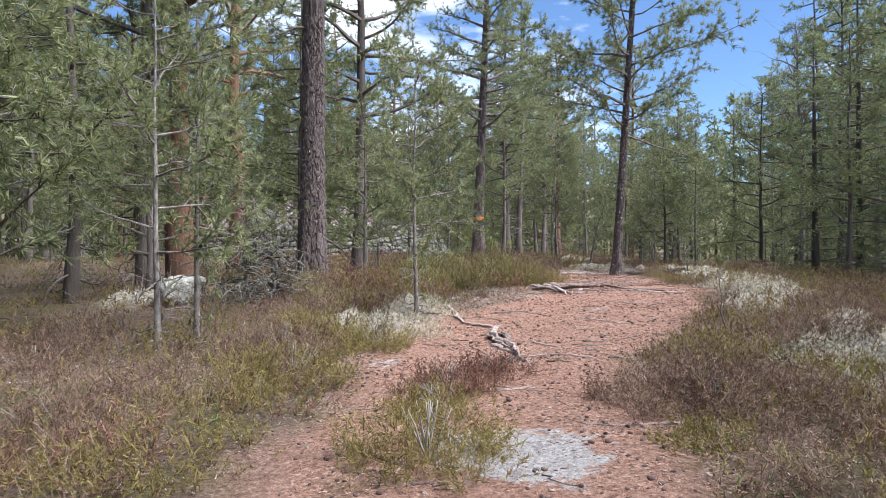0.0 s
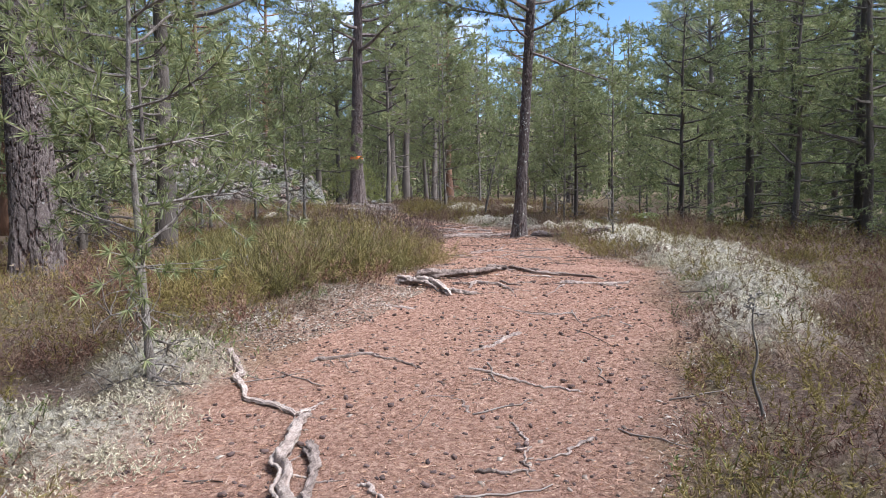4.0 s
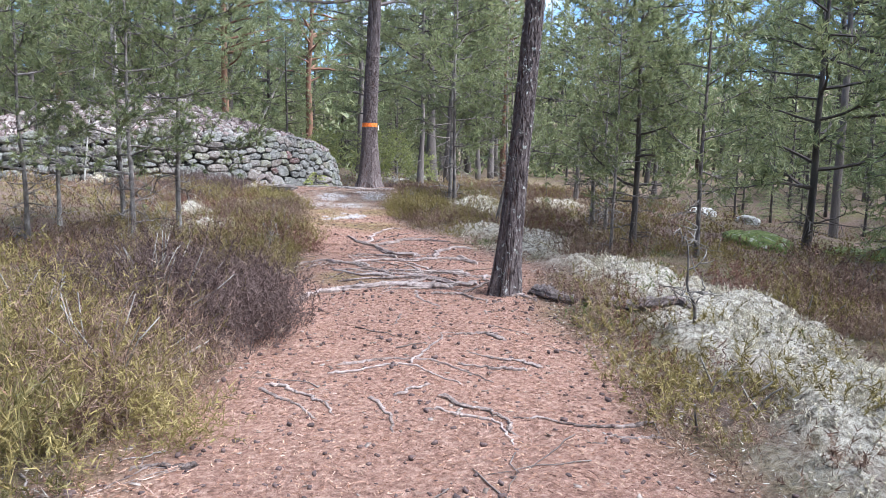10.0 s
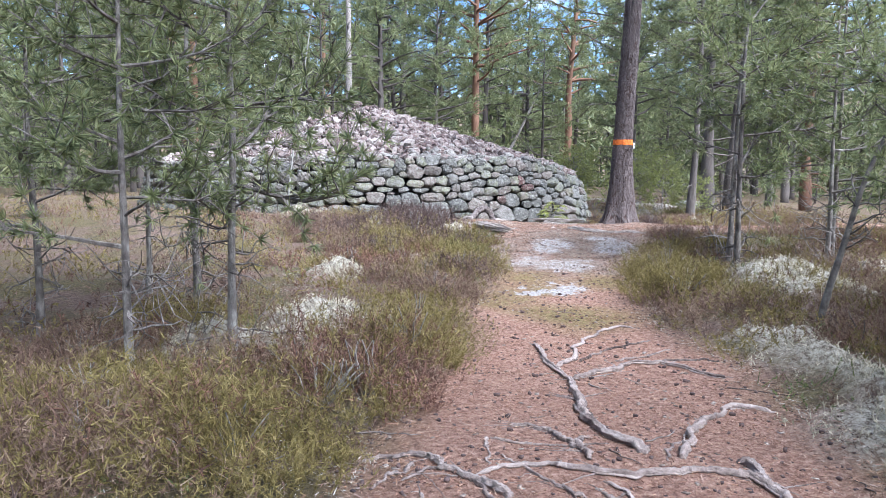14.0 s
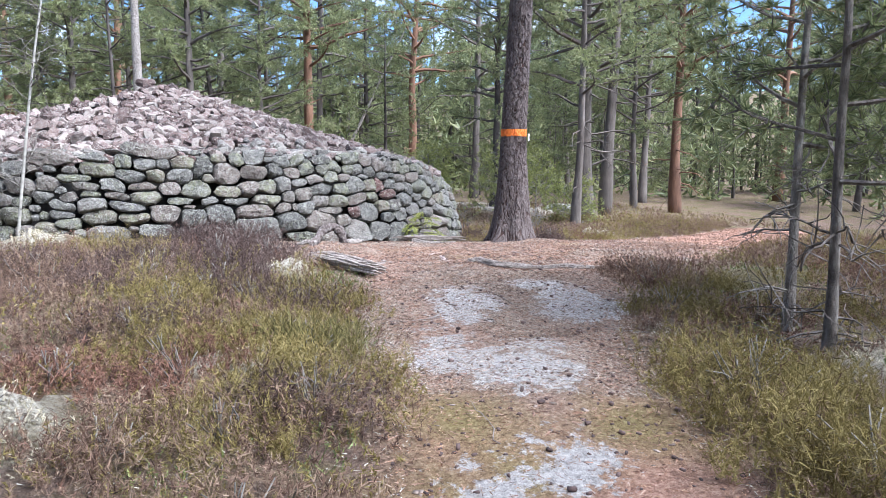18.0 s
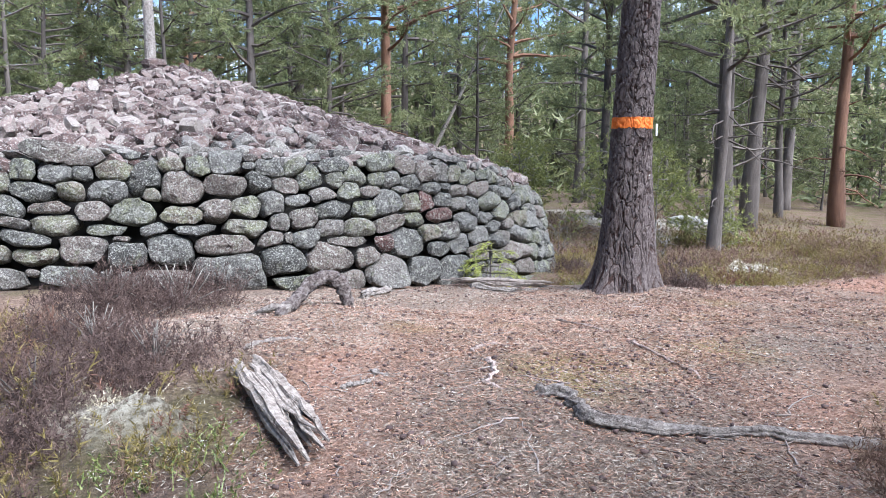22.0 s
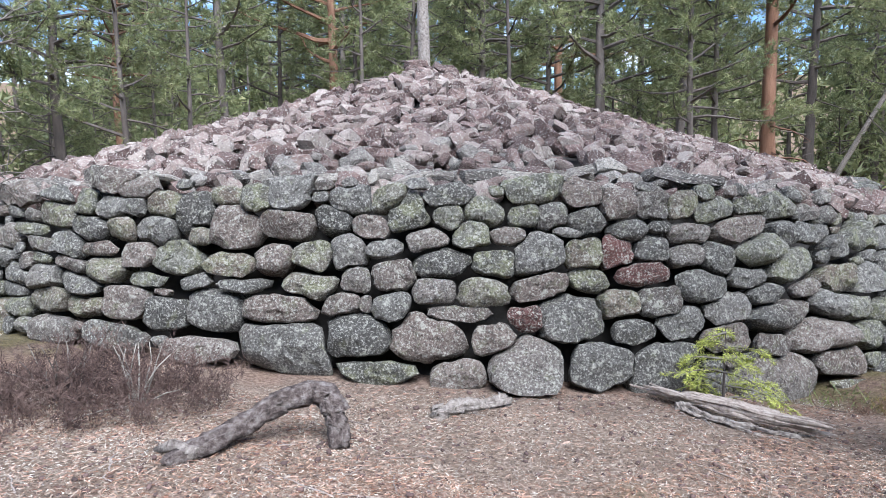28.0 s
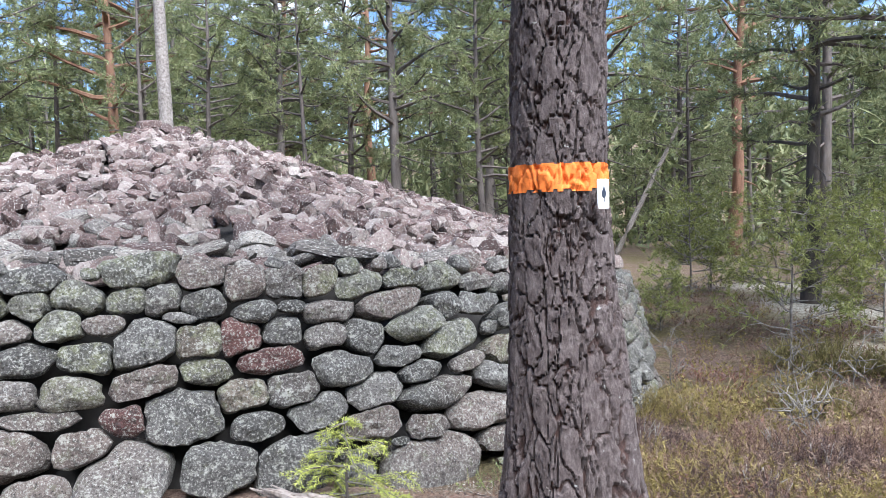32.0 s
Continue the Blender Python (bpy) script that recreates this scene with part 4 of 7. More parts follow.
# far woods, past where single trees can be told
def far_woods():
    rs = np.random.RandomState(77)
    wood, tips, ways = [], [], []
    for k in range(860):
        a, d = rs.uniform(0, 6.283), rs.uniform(46, 82)
        x, y = -6 + d * math.cos(a), -4 + d * math.sin(a)
        z, h, r = float(ground_z(x, y)), rs.uniform(10, 17), rs.uniform(.1, .2)
        wood.append(tube([(x, y, z - .3), (x + rs.normal() * .2, y + rs.normal() * .2, z + h * .6), (x, y, z + h)], (r, r * .7, .03), 5, 0, k))
        m = 90
        u = rs.rand(m) ** 0.8
        b = rs.uniform(0, 6.283, m)
        q = 2.6 * (1 - u) ** 0.6 * rs.uniform(0.2, 1, m)
        tips.append(np.c_[x + q * np.cos(b), y + q * np.sin(b), z + h * (0.04 + .93 * u)])
        ways.append(np.c_[np.cos(b), np.sin(b), rs.uniform(-.2, .5, m)])
    # thicket under and between the far trunks
    m = 15000
    a, d = rs.uniform(0, 6.283, m), rs.uniform(34, 64, m)
    x, y = -6 + d * np.cos(a), -4 + d * np.sin(a)
    tips.append(np.c_[x, y, ground_z(x, y) + rs.uniform(0, 1, m) ** 1.5 * 6.0])
    ways.append(np.c_[rs.normal(size=(m, 2)) * .6, rs.uniform(.2, 1, m)])
    rs2 = np.random.RandomState(78)
    Vn, Fn = needle_clusters(np.concatenate(tips), unit(np.concatenate(ways)), rs2, 6, 0.62, 0.16, 0.9)
    ob = thing("far_woods", "distant pine forest closing the view all round", "forest", kind="stuff")
    part("trunks", mesh_np("trunks", *join(wood), M_BARK_DARK, True), ob)
    part("crowns", mesh_np("crowns", Vn, Fn, M_NEEDLE), ob)
far_woods()

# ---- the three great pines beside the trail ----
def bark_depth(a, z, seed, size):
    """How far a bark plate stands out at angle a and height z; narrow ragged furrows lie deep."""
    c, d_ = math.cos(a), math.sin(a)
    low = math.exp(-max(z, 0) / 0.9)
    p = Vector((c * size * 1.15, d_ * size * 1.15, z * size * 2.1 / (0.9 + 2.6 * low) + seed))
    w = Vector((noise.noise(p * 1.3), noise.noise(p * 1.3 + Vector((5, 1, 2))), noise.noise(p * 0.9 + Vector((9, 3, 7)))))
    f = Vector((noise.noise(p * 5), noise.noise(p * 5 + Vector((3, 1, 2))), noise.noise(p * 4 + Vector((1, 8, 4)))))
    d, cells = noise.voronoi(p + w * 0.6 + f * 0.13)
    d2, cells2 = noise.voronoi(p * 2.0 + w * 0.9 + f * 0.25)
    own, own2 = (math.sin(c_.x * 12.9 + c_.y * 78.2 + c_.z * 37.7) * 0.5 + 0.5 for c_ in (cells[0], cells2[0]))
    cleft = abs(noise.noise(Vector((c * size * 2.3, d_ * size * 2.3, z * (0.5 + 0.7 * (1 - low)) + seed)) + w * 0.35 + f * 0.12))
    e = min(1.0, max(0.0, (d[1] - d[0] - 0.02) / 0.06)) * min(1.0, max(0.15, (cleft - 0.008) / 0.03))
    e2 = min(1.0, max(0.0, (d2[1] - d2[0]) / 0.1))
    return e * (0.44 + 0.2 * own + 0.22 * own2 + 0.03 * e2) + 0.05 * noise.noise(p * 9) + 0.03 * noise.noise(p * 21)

def bark_trunk(height, radius, flare, seed, size, relief, lean, top, z0=-0.3, z1=None, lift=0.0, seg=168, dz=0.018, swell=None):
    """The shell of a thick trunk with plated bark between z0 and z1."""
    z1 = z1 or height
    zs, z = [], z0
    while z < z1:
        zs.append(z)
        z += dz if z < 4.2 else 0.2
    zs.append(z1)
    V, plates = [], []
    for z in zs:
        u = max(z, 0) / height
        r = radius * (1 - (1 - top) * u) + flare * math.exp(-max(z + .05, 0) / 0.32)
        for k in range(seg):
            a = 2 * math.pi * k / seg
            lobe = 1 + 0.16 * math.exp(-max(z, 0) / 0.5) * math.sin(a * 5 + seed)
            h = bark_depth(a, z, seed, size)
            plates.append(h)
            if swell:
                lobe += swell[1] / r * max(0, math.cos(a - swell[0])) ** 3 * min(1.25, max(0, (1.85 - z) / 1.0))
            rr = r * lobe + relief * (h - 0.4) + lift
            V.append((lean[0] * z + rr * math.cos(a), lean[1] * z + rr * math.sin(a), z))
    n = len(zs)
    i, j = np.meshgrid(np.arange(n - 1), np.arange(seg), indexing="ij")
    k = (j + 1) % seg
    F = np.stack([i * seg + j, i * seg + k, (i + 1) * seg + k, (i + 1) * seg + j], -1).reshape(-1, 4)
    return np.array(V), F, plates

def great_pine(x, y, label, seed, radius, flare, size, relief, lean, low, reach, height=15.0, dead=9, top=0.25, bark=None, boughs=40, fine_bark=(168, 0.018), swell=None):
    root = thing("pine", label, "tree", pose(x, y, float(ground_z(x, y)) - 0.02))
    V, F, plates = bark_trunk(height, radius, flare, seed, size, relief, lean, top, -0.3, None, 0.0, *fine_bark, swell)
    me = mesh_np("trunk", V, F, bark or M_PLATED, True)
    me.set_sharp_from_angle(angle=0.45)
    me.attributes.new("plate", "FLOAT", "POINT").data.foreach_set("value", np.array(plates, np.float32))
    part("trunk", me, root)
    _, cr = pine_meshes(seed + 40, height, radius * 0.8, low, int(boughs * 1.35), reach, M_BARK, 1.7, dead, 0.0, 0.12, 9, 13, 0.014)
    shear = Matrix(((1, 0, lean[0], 0), (0, 1, lean[1], 0), (0, 0, 1, 0), (0, 0, 0, 1)))
    cr.transform(shear)
    tagged(part("crown", cr, root), kind="stuff")
    return root

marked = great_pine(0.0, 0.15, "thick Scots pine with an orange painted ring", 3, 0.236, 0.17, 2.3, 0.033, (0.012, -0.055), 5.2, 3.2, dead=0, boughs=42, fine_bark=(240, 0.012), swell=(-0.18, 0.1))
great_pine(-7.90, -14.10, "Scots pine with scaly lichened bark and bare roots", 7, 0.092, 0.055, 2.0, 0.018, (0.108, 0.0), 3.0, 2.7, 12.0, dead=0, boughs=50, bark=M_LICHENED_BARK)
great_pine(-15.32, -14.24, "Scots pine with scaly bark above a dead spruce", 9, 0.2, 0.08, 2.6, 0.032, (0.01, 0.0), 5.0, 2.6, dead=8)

# painted ring and trail sign on the marked pine
V, F, _ = bark_trunk(15.0, 0.236, 0.17, 3, 2.3, 0.033, (0.012, -0.055), 0.25, 1.86, 1.985, 0.004, 240, 0.012)
rs = np.random.RandomState(4)
rowi = (F[:, 0] // 240)
keep = ~(((rowi == 0) | (rowi == rowi.max())) & (np.sin(F[:, 0] % 240 * 0.6) + np.sin(F[:, 0] % 240 * 0.25 + 1) > 0.35))
part("painted_ring", mesh_np("painted_ring", V, F[keep], M_ORANGE, True), [c for c in marked.children if c.name.startswith("trunk")][0], "orange painted ring")

def box_np(sx, sy, sz, r=0.12):
    """A slab with softened edges."""
    D, Fq = cube_sphere(6)
    p = (np.abs(D) ** 14).sum(1) ** (-1 / 14)
    return D * p[:, None] * np.array((sx, sy, sz)) / 2, Fq

sign = thing("trail_sign", "small white trail sign nailed to pine bark", "sign", pose(0.172, -0.200, 1.75, 0, 0, 40))
plate = part("plate", mesh_np("plate", *box_np(0.08, 0.008, 0.13), M_PLATE, True), sign)
def flat_mark(name, pts, parent):
    n = len(pts)
    V = [(x, -0.006, z) for x, z in pts] + [(x, -0.004, z) for x, z in pts]
    bm = bmesh.new()
    vs = [bm.verts.new(v) for v in V]
    bm.faces.new(vs[:n])
    bm.faces.new(vs[n:][::-1])
    for k in range(n):
        bm.faces.new((vs[k], vs[n + k], vs[n + (k + 1) % n], vs[(k + 1) % n]))
    me = bpy.data.meshes.new(name)
    bm.to_mesh(me)
    bm.free()
    me.materials.append(M_INK)
    part(name, me, parent)
flat_mark("tree_mark", [(0, .036), (-.016, .002), (-.008, -.016), (.008, -.016), (.016, .002)], plate)
flat_mark("stem_mark", [(-.0025, -.014), (-.0025, -.034), (.0025, -.034), (.0025, -.014)], plate)

# ---- single dead trees ----
def bare_tree(name, label, x, y, height, radius, mat_, seed, lean=(0, 0), twigs=26, reach=1.4, low=1.5, z=None, up=0.5):
    rs = np.random.RandomState(seed)
    root = thing(name, label, "tree", pose(x, y, float(ground_z(x, y)) if z is None else z))
    zs = np.linspace(-0.2, height, 12)
    P = np.c_[lean[0] * zs + np.cumsum(rs.normal(size=12)) * 0.02, lean[1] * zs + np.cumsum(rs.normal(size=12)) * 0.02, zs]
    part("trunk", mesh_np("trunk", *tube(smooth_line(P, 22), np.linspace(radius, radius * 0.25, 22), 9, 0.07, seed), mat_, True), root)
    wood = []
    for b in range(twigs):
        zz = rs.uniform(low, height)
        a = rs.uniform(0, 6.28)
        s = np.array([np.interp(zz, zs, P[:, k]) for k in range(3)])
        L = limb(s, (math.cos(a), math.sin(a), up), reach * rs.uniform(.4, 1) * (1.1 - 0.6 * zz / height), 0.04, rs, 7, 0.18)
        wood.append(tube(L, np.linspace(radius * 0.3, 0.003, 7), 4, 0, seed))
        for s2 in range(5):
            S = limb(L[rs.randint(2, 7)], unit(L[-1] - L[0] + rs.normal(size=3) * 0.7), reach * rs.uniform(.12, .4), 0.02, rs, 5, 0.2)
            wood.append(tube(S, (0.007, 0.005, 0.004, 0.003, 0.002), 3, 0, seed, False))
    tagged(part("crown", mesh_np("crown", *join(wood), M_TWIG, True), root, "bare twigs without leaves"), kind="stuff")
    return root

bare_tree("dead_tree", "grey barkless dead pine behind the cairn", -4.85, 8.75, 8.5, 0.13, M_DEADWOOD, 51, (0.0, 0.0), 5, 0.7, 3.5, 1.8)
bare_tree("birch", "thin pale birch leaning beside the cairn wall", -7.62, 1.6, 6.5, 0.024, M_BIRCH, 52, (0.135, 0.01), 44, 0.9, 0.4)
bare_tree("bare_birch", "leafless birch with fine spreading twigs", 8.83, -9.86, 10.5, 0.13, M_BARK_DARK, 53, (0, 0), 46, 3.0, 4.5, None, 0.8)
bare_tree("dead_sapling", "crooked dead sapling beside the trail", -7.9, -15.9, 0.75, 0.016, M_TWIG, 54, (-.1, .05), 7, 0.35, 0.3)
bare_tree("dead_sapling", "leaning dead sapling among heather bushes", -4.29, -10.17, 2.3, 0.035, M_TWIG, 55, (0.28, -0.1), 10, 0.6, 0.5)
bare_tree("dead_sapling", "thin upright dead stem beside the trail", -13.85, -20.42, 0.62, 0.012, M_TWIG, 56, (0, 0), 5, 0.1, 0.5)
for k, (x, y, h) in enumerate(((3.2, 4.25, .5), (3.75, 5.4, .6), (2.8, 3.3, .45), (2.55, 2.55, .4), (3.9, 4.4, .5), (2.2, 5.0, .8))):
    bare_tree("dead_shrub", "pale leafless dead shrub among brown heather", x, y, h, .009, M_TWIG, 140 + k, (.2 * math.sin(k * 2), .2 * math.cos(k)), 9, .55, .08, None, .5)
bare_tree("leaning_trunk", "dead trunk leaning among forest pines", 7.0, 26.0, 9.0, 0.12, M_DEADWOOD, 58, (0.5, -0.1), 6, 0.8, 3.0)

def dead_spruce(x, y, height, seed, n, lean):
    rs = np.random.RandomState(seed)
    root = thing("dead_spruce", "dead spruce bush with grey lichened twigs", "dead bush", pose(x, y, float(ground_z(x, y))), "dead spruces")
    P = np.c_[np.linspace(0, lean, 9), np.zeros(9), np.linspace(-.1, height, 9)]
    part("trunk", mesh_np("trunk", *tube(P, np.linspace(.035, .008, 9), 7, .1, seed), M_LICHEN_TWIG, True), root)
    wood = []
    for b in range(n):
        u = rs.rand() ** 1.3
        a = rs.uniform(0, 6.28)
        L = limb((lean * u, 0, height * u + .05), (math.cos(a), math.sin(a), 0.25), (1 - .75 * u) * rs.uniform(.35, .85), -0.16, rs, 8, 0.16)
        wood.append(tube(L, np.linspace(.011, .003, 8), 4, .2, seed))
        for s in range(7):
            S = limb(L[rs.randint(1, 8)], unit(rs.normal(size=3) + (0, 0, -.3)), rs.uniform(.1, .28), -.05, rs, 5, .35)
            wood.append(tube(S, (.006, .006, .005, .004, .003), 3, 0, seed, False))
    tagged(part("crown", mesh_np("crown", *join(wood), M_LICHEN_TWIG, True), root, "tangle of grey lichened twigs"), kind="stuff")
dead_spruce(-17.20, -16.16, 1.25, 61, 75, .1)
dead_spruce(-16.67, -15.90, 1.1, 62, 70, -.1)
dead_spruce(-18.46, -12.42, 2.2, 63, 40, .2)

# ---- roots across the trail ----
def root(points, r, seed, lift=0.0, name="exposed_root", label="bare grey pine root snaking over the trail", category="root", group="roots on the trail", mat_=None, taper=0.35, hump=0.0):
    L = smooth_line(points, max(16, 13 * len(points)))
    rs = np.random.RandomState(seed)
    n = len(L)
    wig = np.cumsum(rs.normal(size=(n, 2)), axis=0) * 0.009
    wig -= np.linspace(0, 1, n)[:, None] * wig[-1]
    L[:, :2] += wig
    u = np.linspace(0, 1, n)
    rad = r * (1 - (1 - taper) * u) * (1 + 0.1 * np.sin(u * 13 + seed) + 0.07 * rs.uniform(-1, 1, n))
    z = floor_z(L[:, 0], L[:, 1]) + rad * (0.35 + lift) + hump * np.sin(np.pi * u) - 0.8 * r * (u > 0.96) - 0.8 * r * (u < 0.03)
    P = np.c_[L[:, :2], z]
    at = P[n // 2].copy()
    sides = 20 if r > .02 else 12
    V0, F0 = tube(P - at, rad * (1 + 0.16 * np.sin(u * 31 + seed * 2) * rs.uniform(0, 1, n)), sides, 0.35 if r > .02 else 0.5, seed)
    if r > .02:
        # twisted strands with cracks between them
        v, w = np.meshgrid(np.r_[0, u, 1], np.linspace(0, 2 * np.pi, sides, endpoint=False), indexing="ij")
        twist = w + 1.3 * np.sin(v * 5 + seed) + np.cumsum(np.r_[0, rs.normal(size=n), 0])[:, None] * .05
        k = 1 + .2 * np.sin(3 * twist + seed) + .16 * np.sin(5 * twist - v * 9) - .42 * np.clip(1 - np.abs(np.sin(2.5 * twist + 2 * v)) / .22, 0, 1) * (np.sin(v * 17 + seed) > -.3)
        mid_ = np.r_[P[:1], P, P[-1:]][:, None] - at
        V0 = (mid_ + (V0.reshape(n + 2, sides, 3) - mid_) * k[..., None]).reshape(-1, 3)
    pieces = [(V0, F0)]
    if r > 0.012 and n > 20:
        T = unit(np.gradient(P, axis=0))
        side = unit(np.cross(T, (0, 0, 1.0)))
        for k in range(3 if r > 0.018 else 1):
            a, b = sorted(rs.randint(0, n, 2))
            if b - a < 8:
                a, b = 0, n - 1
            sway = (rs.choice((-1, 1)) * rad * rs.uniform(.5, 1.0))[a:b] + np.cumsum(rs.normal(size=b - a)) * r * .12
            Q = P[a:b] + side[a:b] * sway[:, None] + np.array((0, 0, -.25 * r))
            pieces.append(tube(Q - at, rad[a:b] * rs.uniform(.35, .6) * np.sin(np.linspace(.25, 2.9, b - a)) ** .5, 8, 0.45, seed + k))
        for k in range(5):
            q = rs.randint(2, n - 2)
            way = rs.uniform(-1, 1) * 1.3
            d = unit(T[q] * math.cos(way) + side[q] * math.sin(way))[:2]
            L_ = np.linspace(0, rs.uniform(.08, .3), 9)[:, None] * d + P[q, :2] + np.cumsum(rs.normal(size=(9, 2)), axis=0) * .006
            rr = np.linspace(.3, .1, 9) * min(r, .03)
            pieces.append(tube(np.c_[L_, floor_z(L_[:, 0], L_[:, 1]) + rr * .4] - at, rr, 6, 0.4, seed + k))
    ob = thing(name, label, category, Matrix.Translation(at), group, me=mesh_np(name, *pieces[0], mat_ or M_ROOT, True))
    if len(pieces) > 1:
        tagged(part("rootlet" if category == "root" else "splinter", mesh_np("rootlet", *join(pieces[1:]), mat_ or M_ROOT, True), ob), kind="stuff")
    return ob

ARCH_ROOTS = ((0.055, ((-12.29, -16.24), (-12.06, -16.46), (-11.89, -16.67), (-11.53, -16.58), (-11.03, -16.46))), (0.03, ((-11.04, -16.44), (-11.15, -16.95), (-10.97, -17.30), (-10.96, -17.68))), (0.05, ((-12.69, -16.36), (-12.66, -16.74), (-12.66, -16.97), (-12.80, -17.24))),
    (0.03, ((-12.66, -16.97), (-12.65, -17.28), (-12.61, -17.40))), (0.018, ((-12.36, -16.84), (-12.31, -17.01))), (0.022, ((-12.44, -17.12), (-12.27, -17.05), (-12.20, -17.26), (-12.34, -17.58))),
    (0.02, ((-11.73, -17.65), (-11.49, -17.75), (-11.39, -17.92), (-11.13, -18.08))), (0.014, ((-11.39, -17.92), (-11.42, -18.10), (-11.53, -18.24))), (0.012, ((-10.19, -15.07), (-9.74, -15.21), (-9.68, -15.65))),
    (0.011, ((-10.60, -15.08), (-10.57, -15.61))), (0.012, ((-10.04, -15.76), (-9.90, -16.07), (-10.00, -16.37))), (0.014, ((-12.00, -17.14), (-12.06, -17.35), (-12.05, -17.46))),
    (0.012, ((-11.99, -17.33), (-11.81, -17.44))))
PILE_ROOTS = ((0.027, ((-8.12, -13.68), (-8.34, -13.59), (-8.57, -13.32), (-8.82, -13.30), (-9.19, -13.20), (-9.33, -13.31), (-9.53, -13.52))), (0.015, ((-8.66, -13.02), (-8.85, -13.19))), (0.026, ((-7.78, -13.59), (-8.06, -13.46), (-8.09, -13.17), (-8.50, -13.26), (-8.70, -13.21))),
    (0.018, ((-7.97, -13.18), (-8.17, -13.01), (-8.46, -12.84), (-8.78, -12.75))), (0.016, ((-8.18, -12.86), (-8.22, -12.68), (-8.40, -12.52), (-8.48, -12.07))), (0.014, ((-8.11, -12.74), (-8.04, -12.52), (-8.12, -12.11), (-8.32, -11.91), (-8.53, -11.96))),
    (0.02, ((-6.93, -12.68), (-6.91, -12.35), (-7.13, -12.27), (-7.47, -12.20), (-7.79, -12.02), (-8.19, -12.05))), (0.018, ((-7.52, -13.21), (-7.63, -12.93), (-7.80, -12.60), (-8.01, -12.46))), (0.016, ((-7.56, -13.21), (-7.35, -12.88), (-7.57, -12.70), (-7.58, -12.21))),
    (0.014, ((-8.00, -13.01), (-7.82, -12.86), (-7.62, -12.49), (-7.67, -12.28))))
SIDE_ROOTS = ((0.014, ((-8.44, -13.77), (-8.24, -13.90), (-8.25, -14.10), (-8.31, -14.33))), (0.012, ((-8.51, -13.63), (-8.66, -13.96), (-8.69, -14.24))), (0.016, ((-7.96, -14.23), (-7.87, -14.30), (-7.91, -14.51))),
    (0.012, ((-7.92, -11.66), (-7.67, -11.80), (-7.31, -11.84))), (0.01, ((-7.19, -12.14), (-6.72, -11.66), (-6.55, -11.59))))
FORK_ROOTS = ((0.028, ((-7.23, -12.03), (-7.26, -11.70), (-7.15, -11.23), (-6.95, -10.67), (-6.92, -10.31), (-6.80, -9.70))), (0.017, ((-6.88, -10.33), (-6.64, -10.18), (-6.35, -9.83), (-5.90, -9.62), (-5.77, -9.68))), (0.02, ((-6.95, -10.67), (-6.66, -10.55), (-6.36, -10.44), (-6.12, -10.52), (-5.99, -10.93), (-5.87, -11.01))),
    (0.012, ((-6.63, -10.25), (-6.25, -10.02), (-6.01, -10.05), (-5.83, -9.99))), (0.011, ((-6.39, -10.34), (-6.12, -10.37), (-5.82, -10.23))), (0.011, ((-6.12, -10.52), (-5.80, -10.56), (-5.72, -10.68))),
    (0.02, ((-7.11, -12.12), (-6.85, -11.81), (-6.60, -11.60), (-6.30, -11.49), (-6.10, -11.64))), (0.015, ((-7.50, -11.83), (-7.58, -11.71), (-7.59, -11.49), (-7.77, -11.46))), (0.015, ((-7.57, -12.04), (-7.45, -11.81), (-7.37, -11.71))),
    (0.022, ((-6.83, -12.21), (-6.84, -12.37), (-6.87, -12.58))), (0.02, ((-8.08, -12.24), (-8.18, -12.15), (-8.28, -11.98), (-8.35, -11.74), (-8.61, -11.66))), (0.012, ((-8.41, -11.82), (-8.52, -11.86), (-8.63, -11.97))),
    (0.01, ((-7.97, -11.65), (-8.06, -11.94))))
FIRST_ROOTS = ((0.026, ((-15.10, -17.45), (-15.33, -18.02), (-15.35, -18.52), (-15.18, -18.50))), (0.034, ((-15.28, -18.58), (-15.74, -18.97), (-15.98, -19.37), (-16.14, -19.71), (-16.22, -19.94), (-16.33, -20.14))), (0.03, ((-15.50, -18.89), (-15.86, -19.38), (-16.07, -19.68))),
    (0.02, ((-16.04, -19.33), (-16.08, -19.60), (-16.19, -19.90))), (0.015, ((-14.77, -17.84), (-14.44, -18.09), (-14.36, -18.46))), (0.013, ((-14.18, -18.70), (-14.15, -19.16), (-14.07, -19.48))),
    (0.009, ((-14.63, -19.40), (-14.83, -19.69), (-15.07, -19.89))), (0.013, ((-15.62, -19.36), (-15.61, -19.57), (-15.58, -19.75), (-15.64, -19.88))), (0.012, ((-15.17, -19.67), (-14.99, -19.85))),
    (0.012, ((-15.54, -20.02), (-15.49, -20.16), (-15.51, -20.28))), (0.014, ((-15.63, -20.40), (-15.52, -20.44), (-15.46, -20.58))), (0.014, ((-16.12, -20.15), (-15.96, -20.28))),
    (0.01, ((-16.78, -19.43), (-16.74, -19.58), (-16.79, -19.75))))
BED_ROOTS = ((0.012, ((-10.54, -15.04), (-10.47, -15.26), (-10.48, -15.62))), (0.012, ((-10.07, -14.95), (-9.83, -15.06), (-9.66, -15.23), (-9.51, -15.72))), (0.01, ((-9.71, -15.20), (-9.32, -14.95), (-9.19, -14.81))),
    (0.012, ((-10.07, -15.53), (-9.82, -15.52))), (0.015, ((-9.89, -15.68), (-9.85, -15.86), (-9.84, -16.14), (-9.90, -16.30))), (0.012, ((-10.20, -15.50), (-10.35, -15.92))))
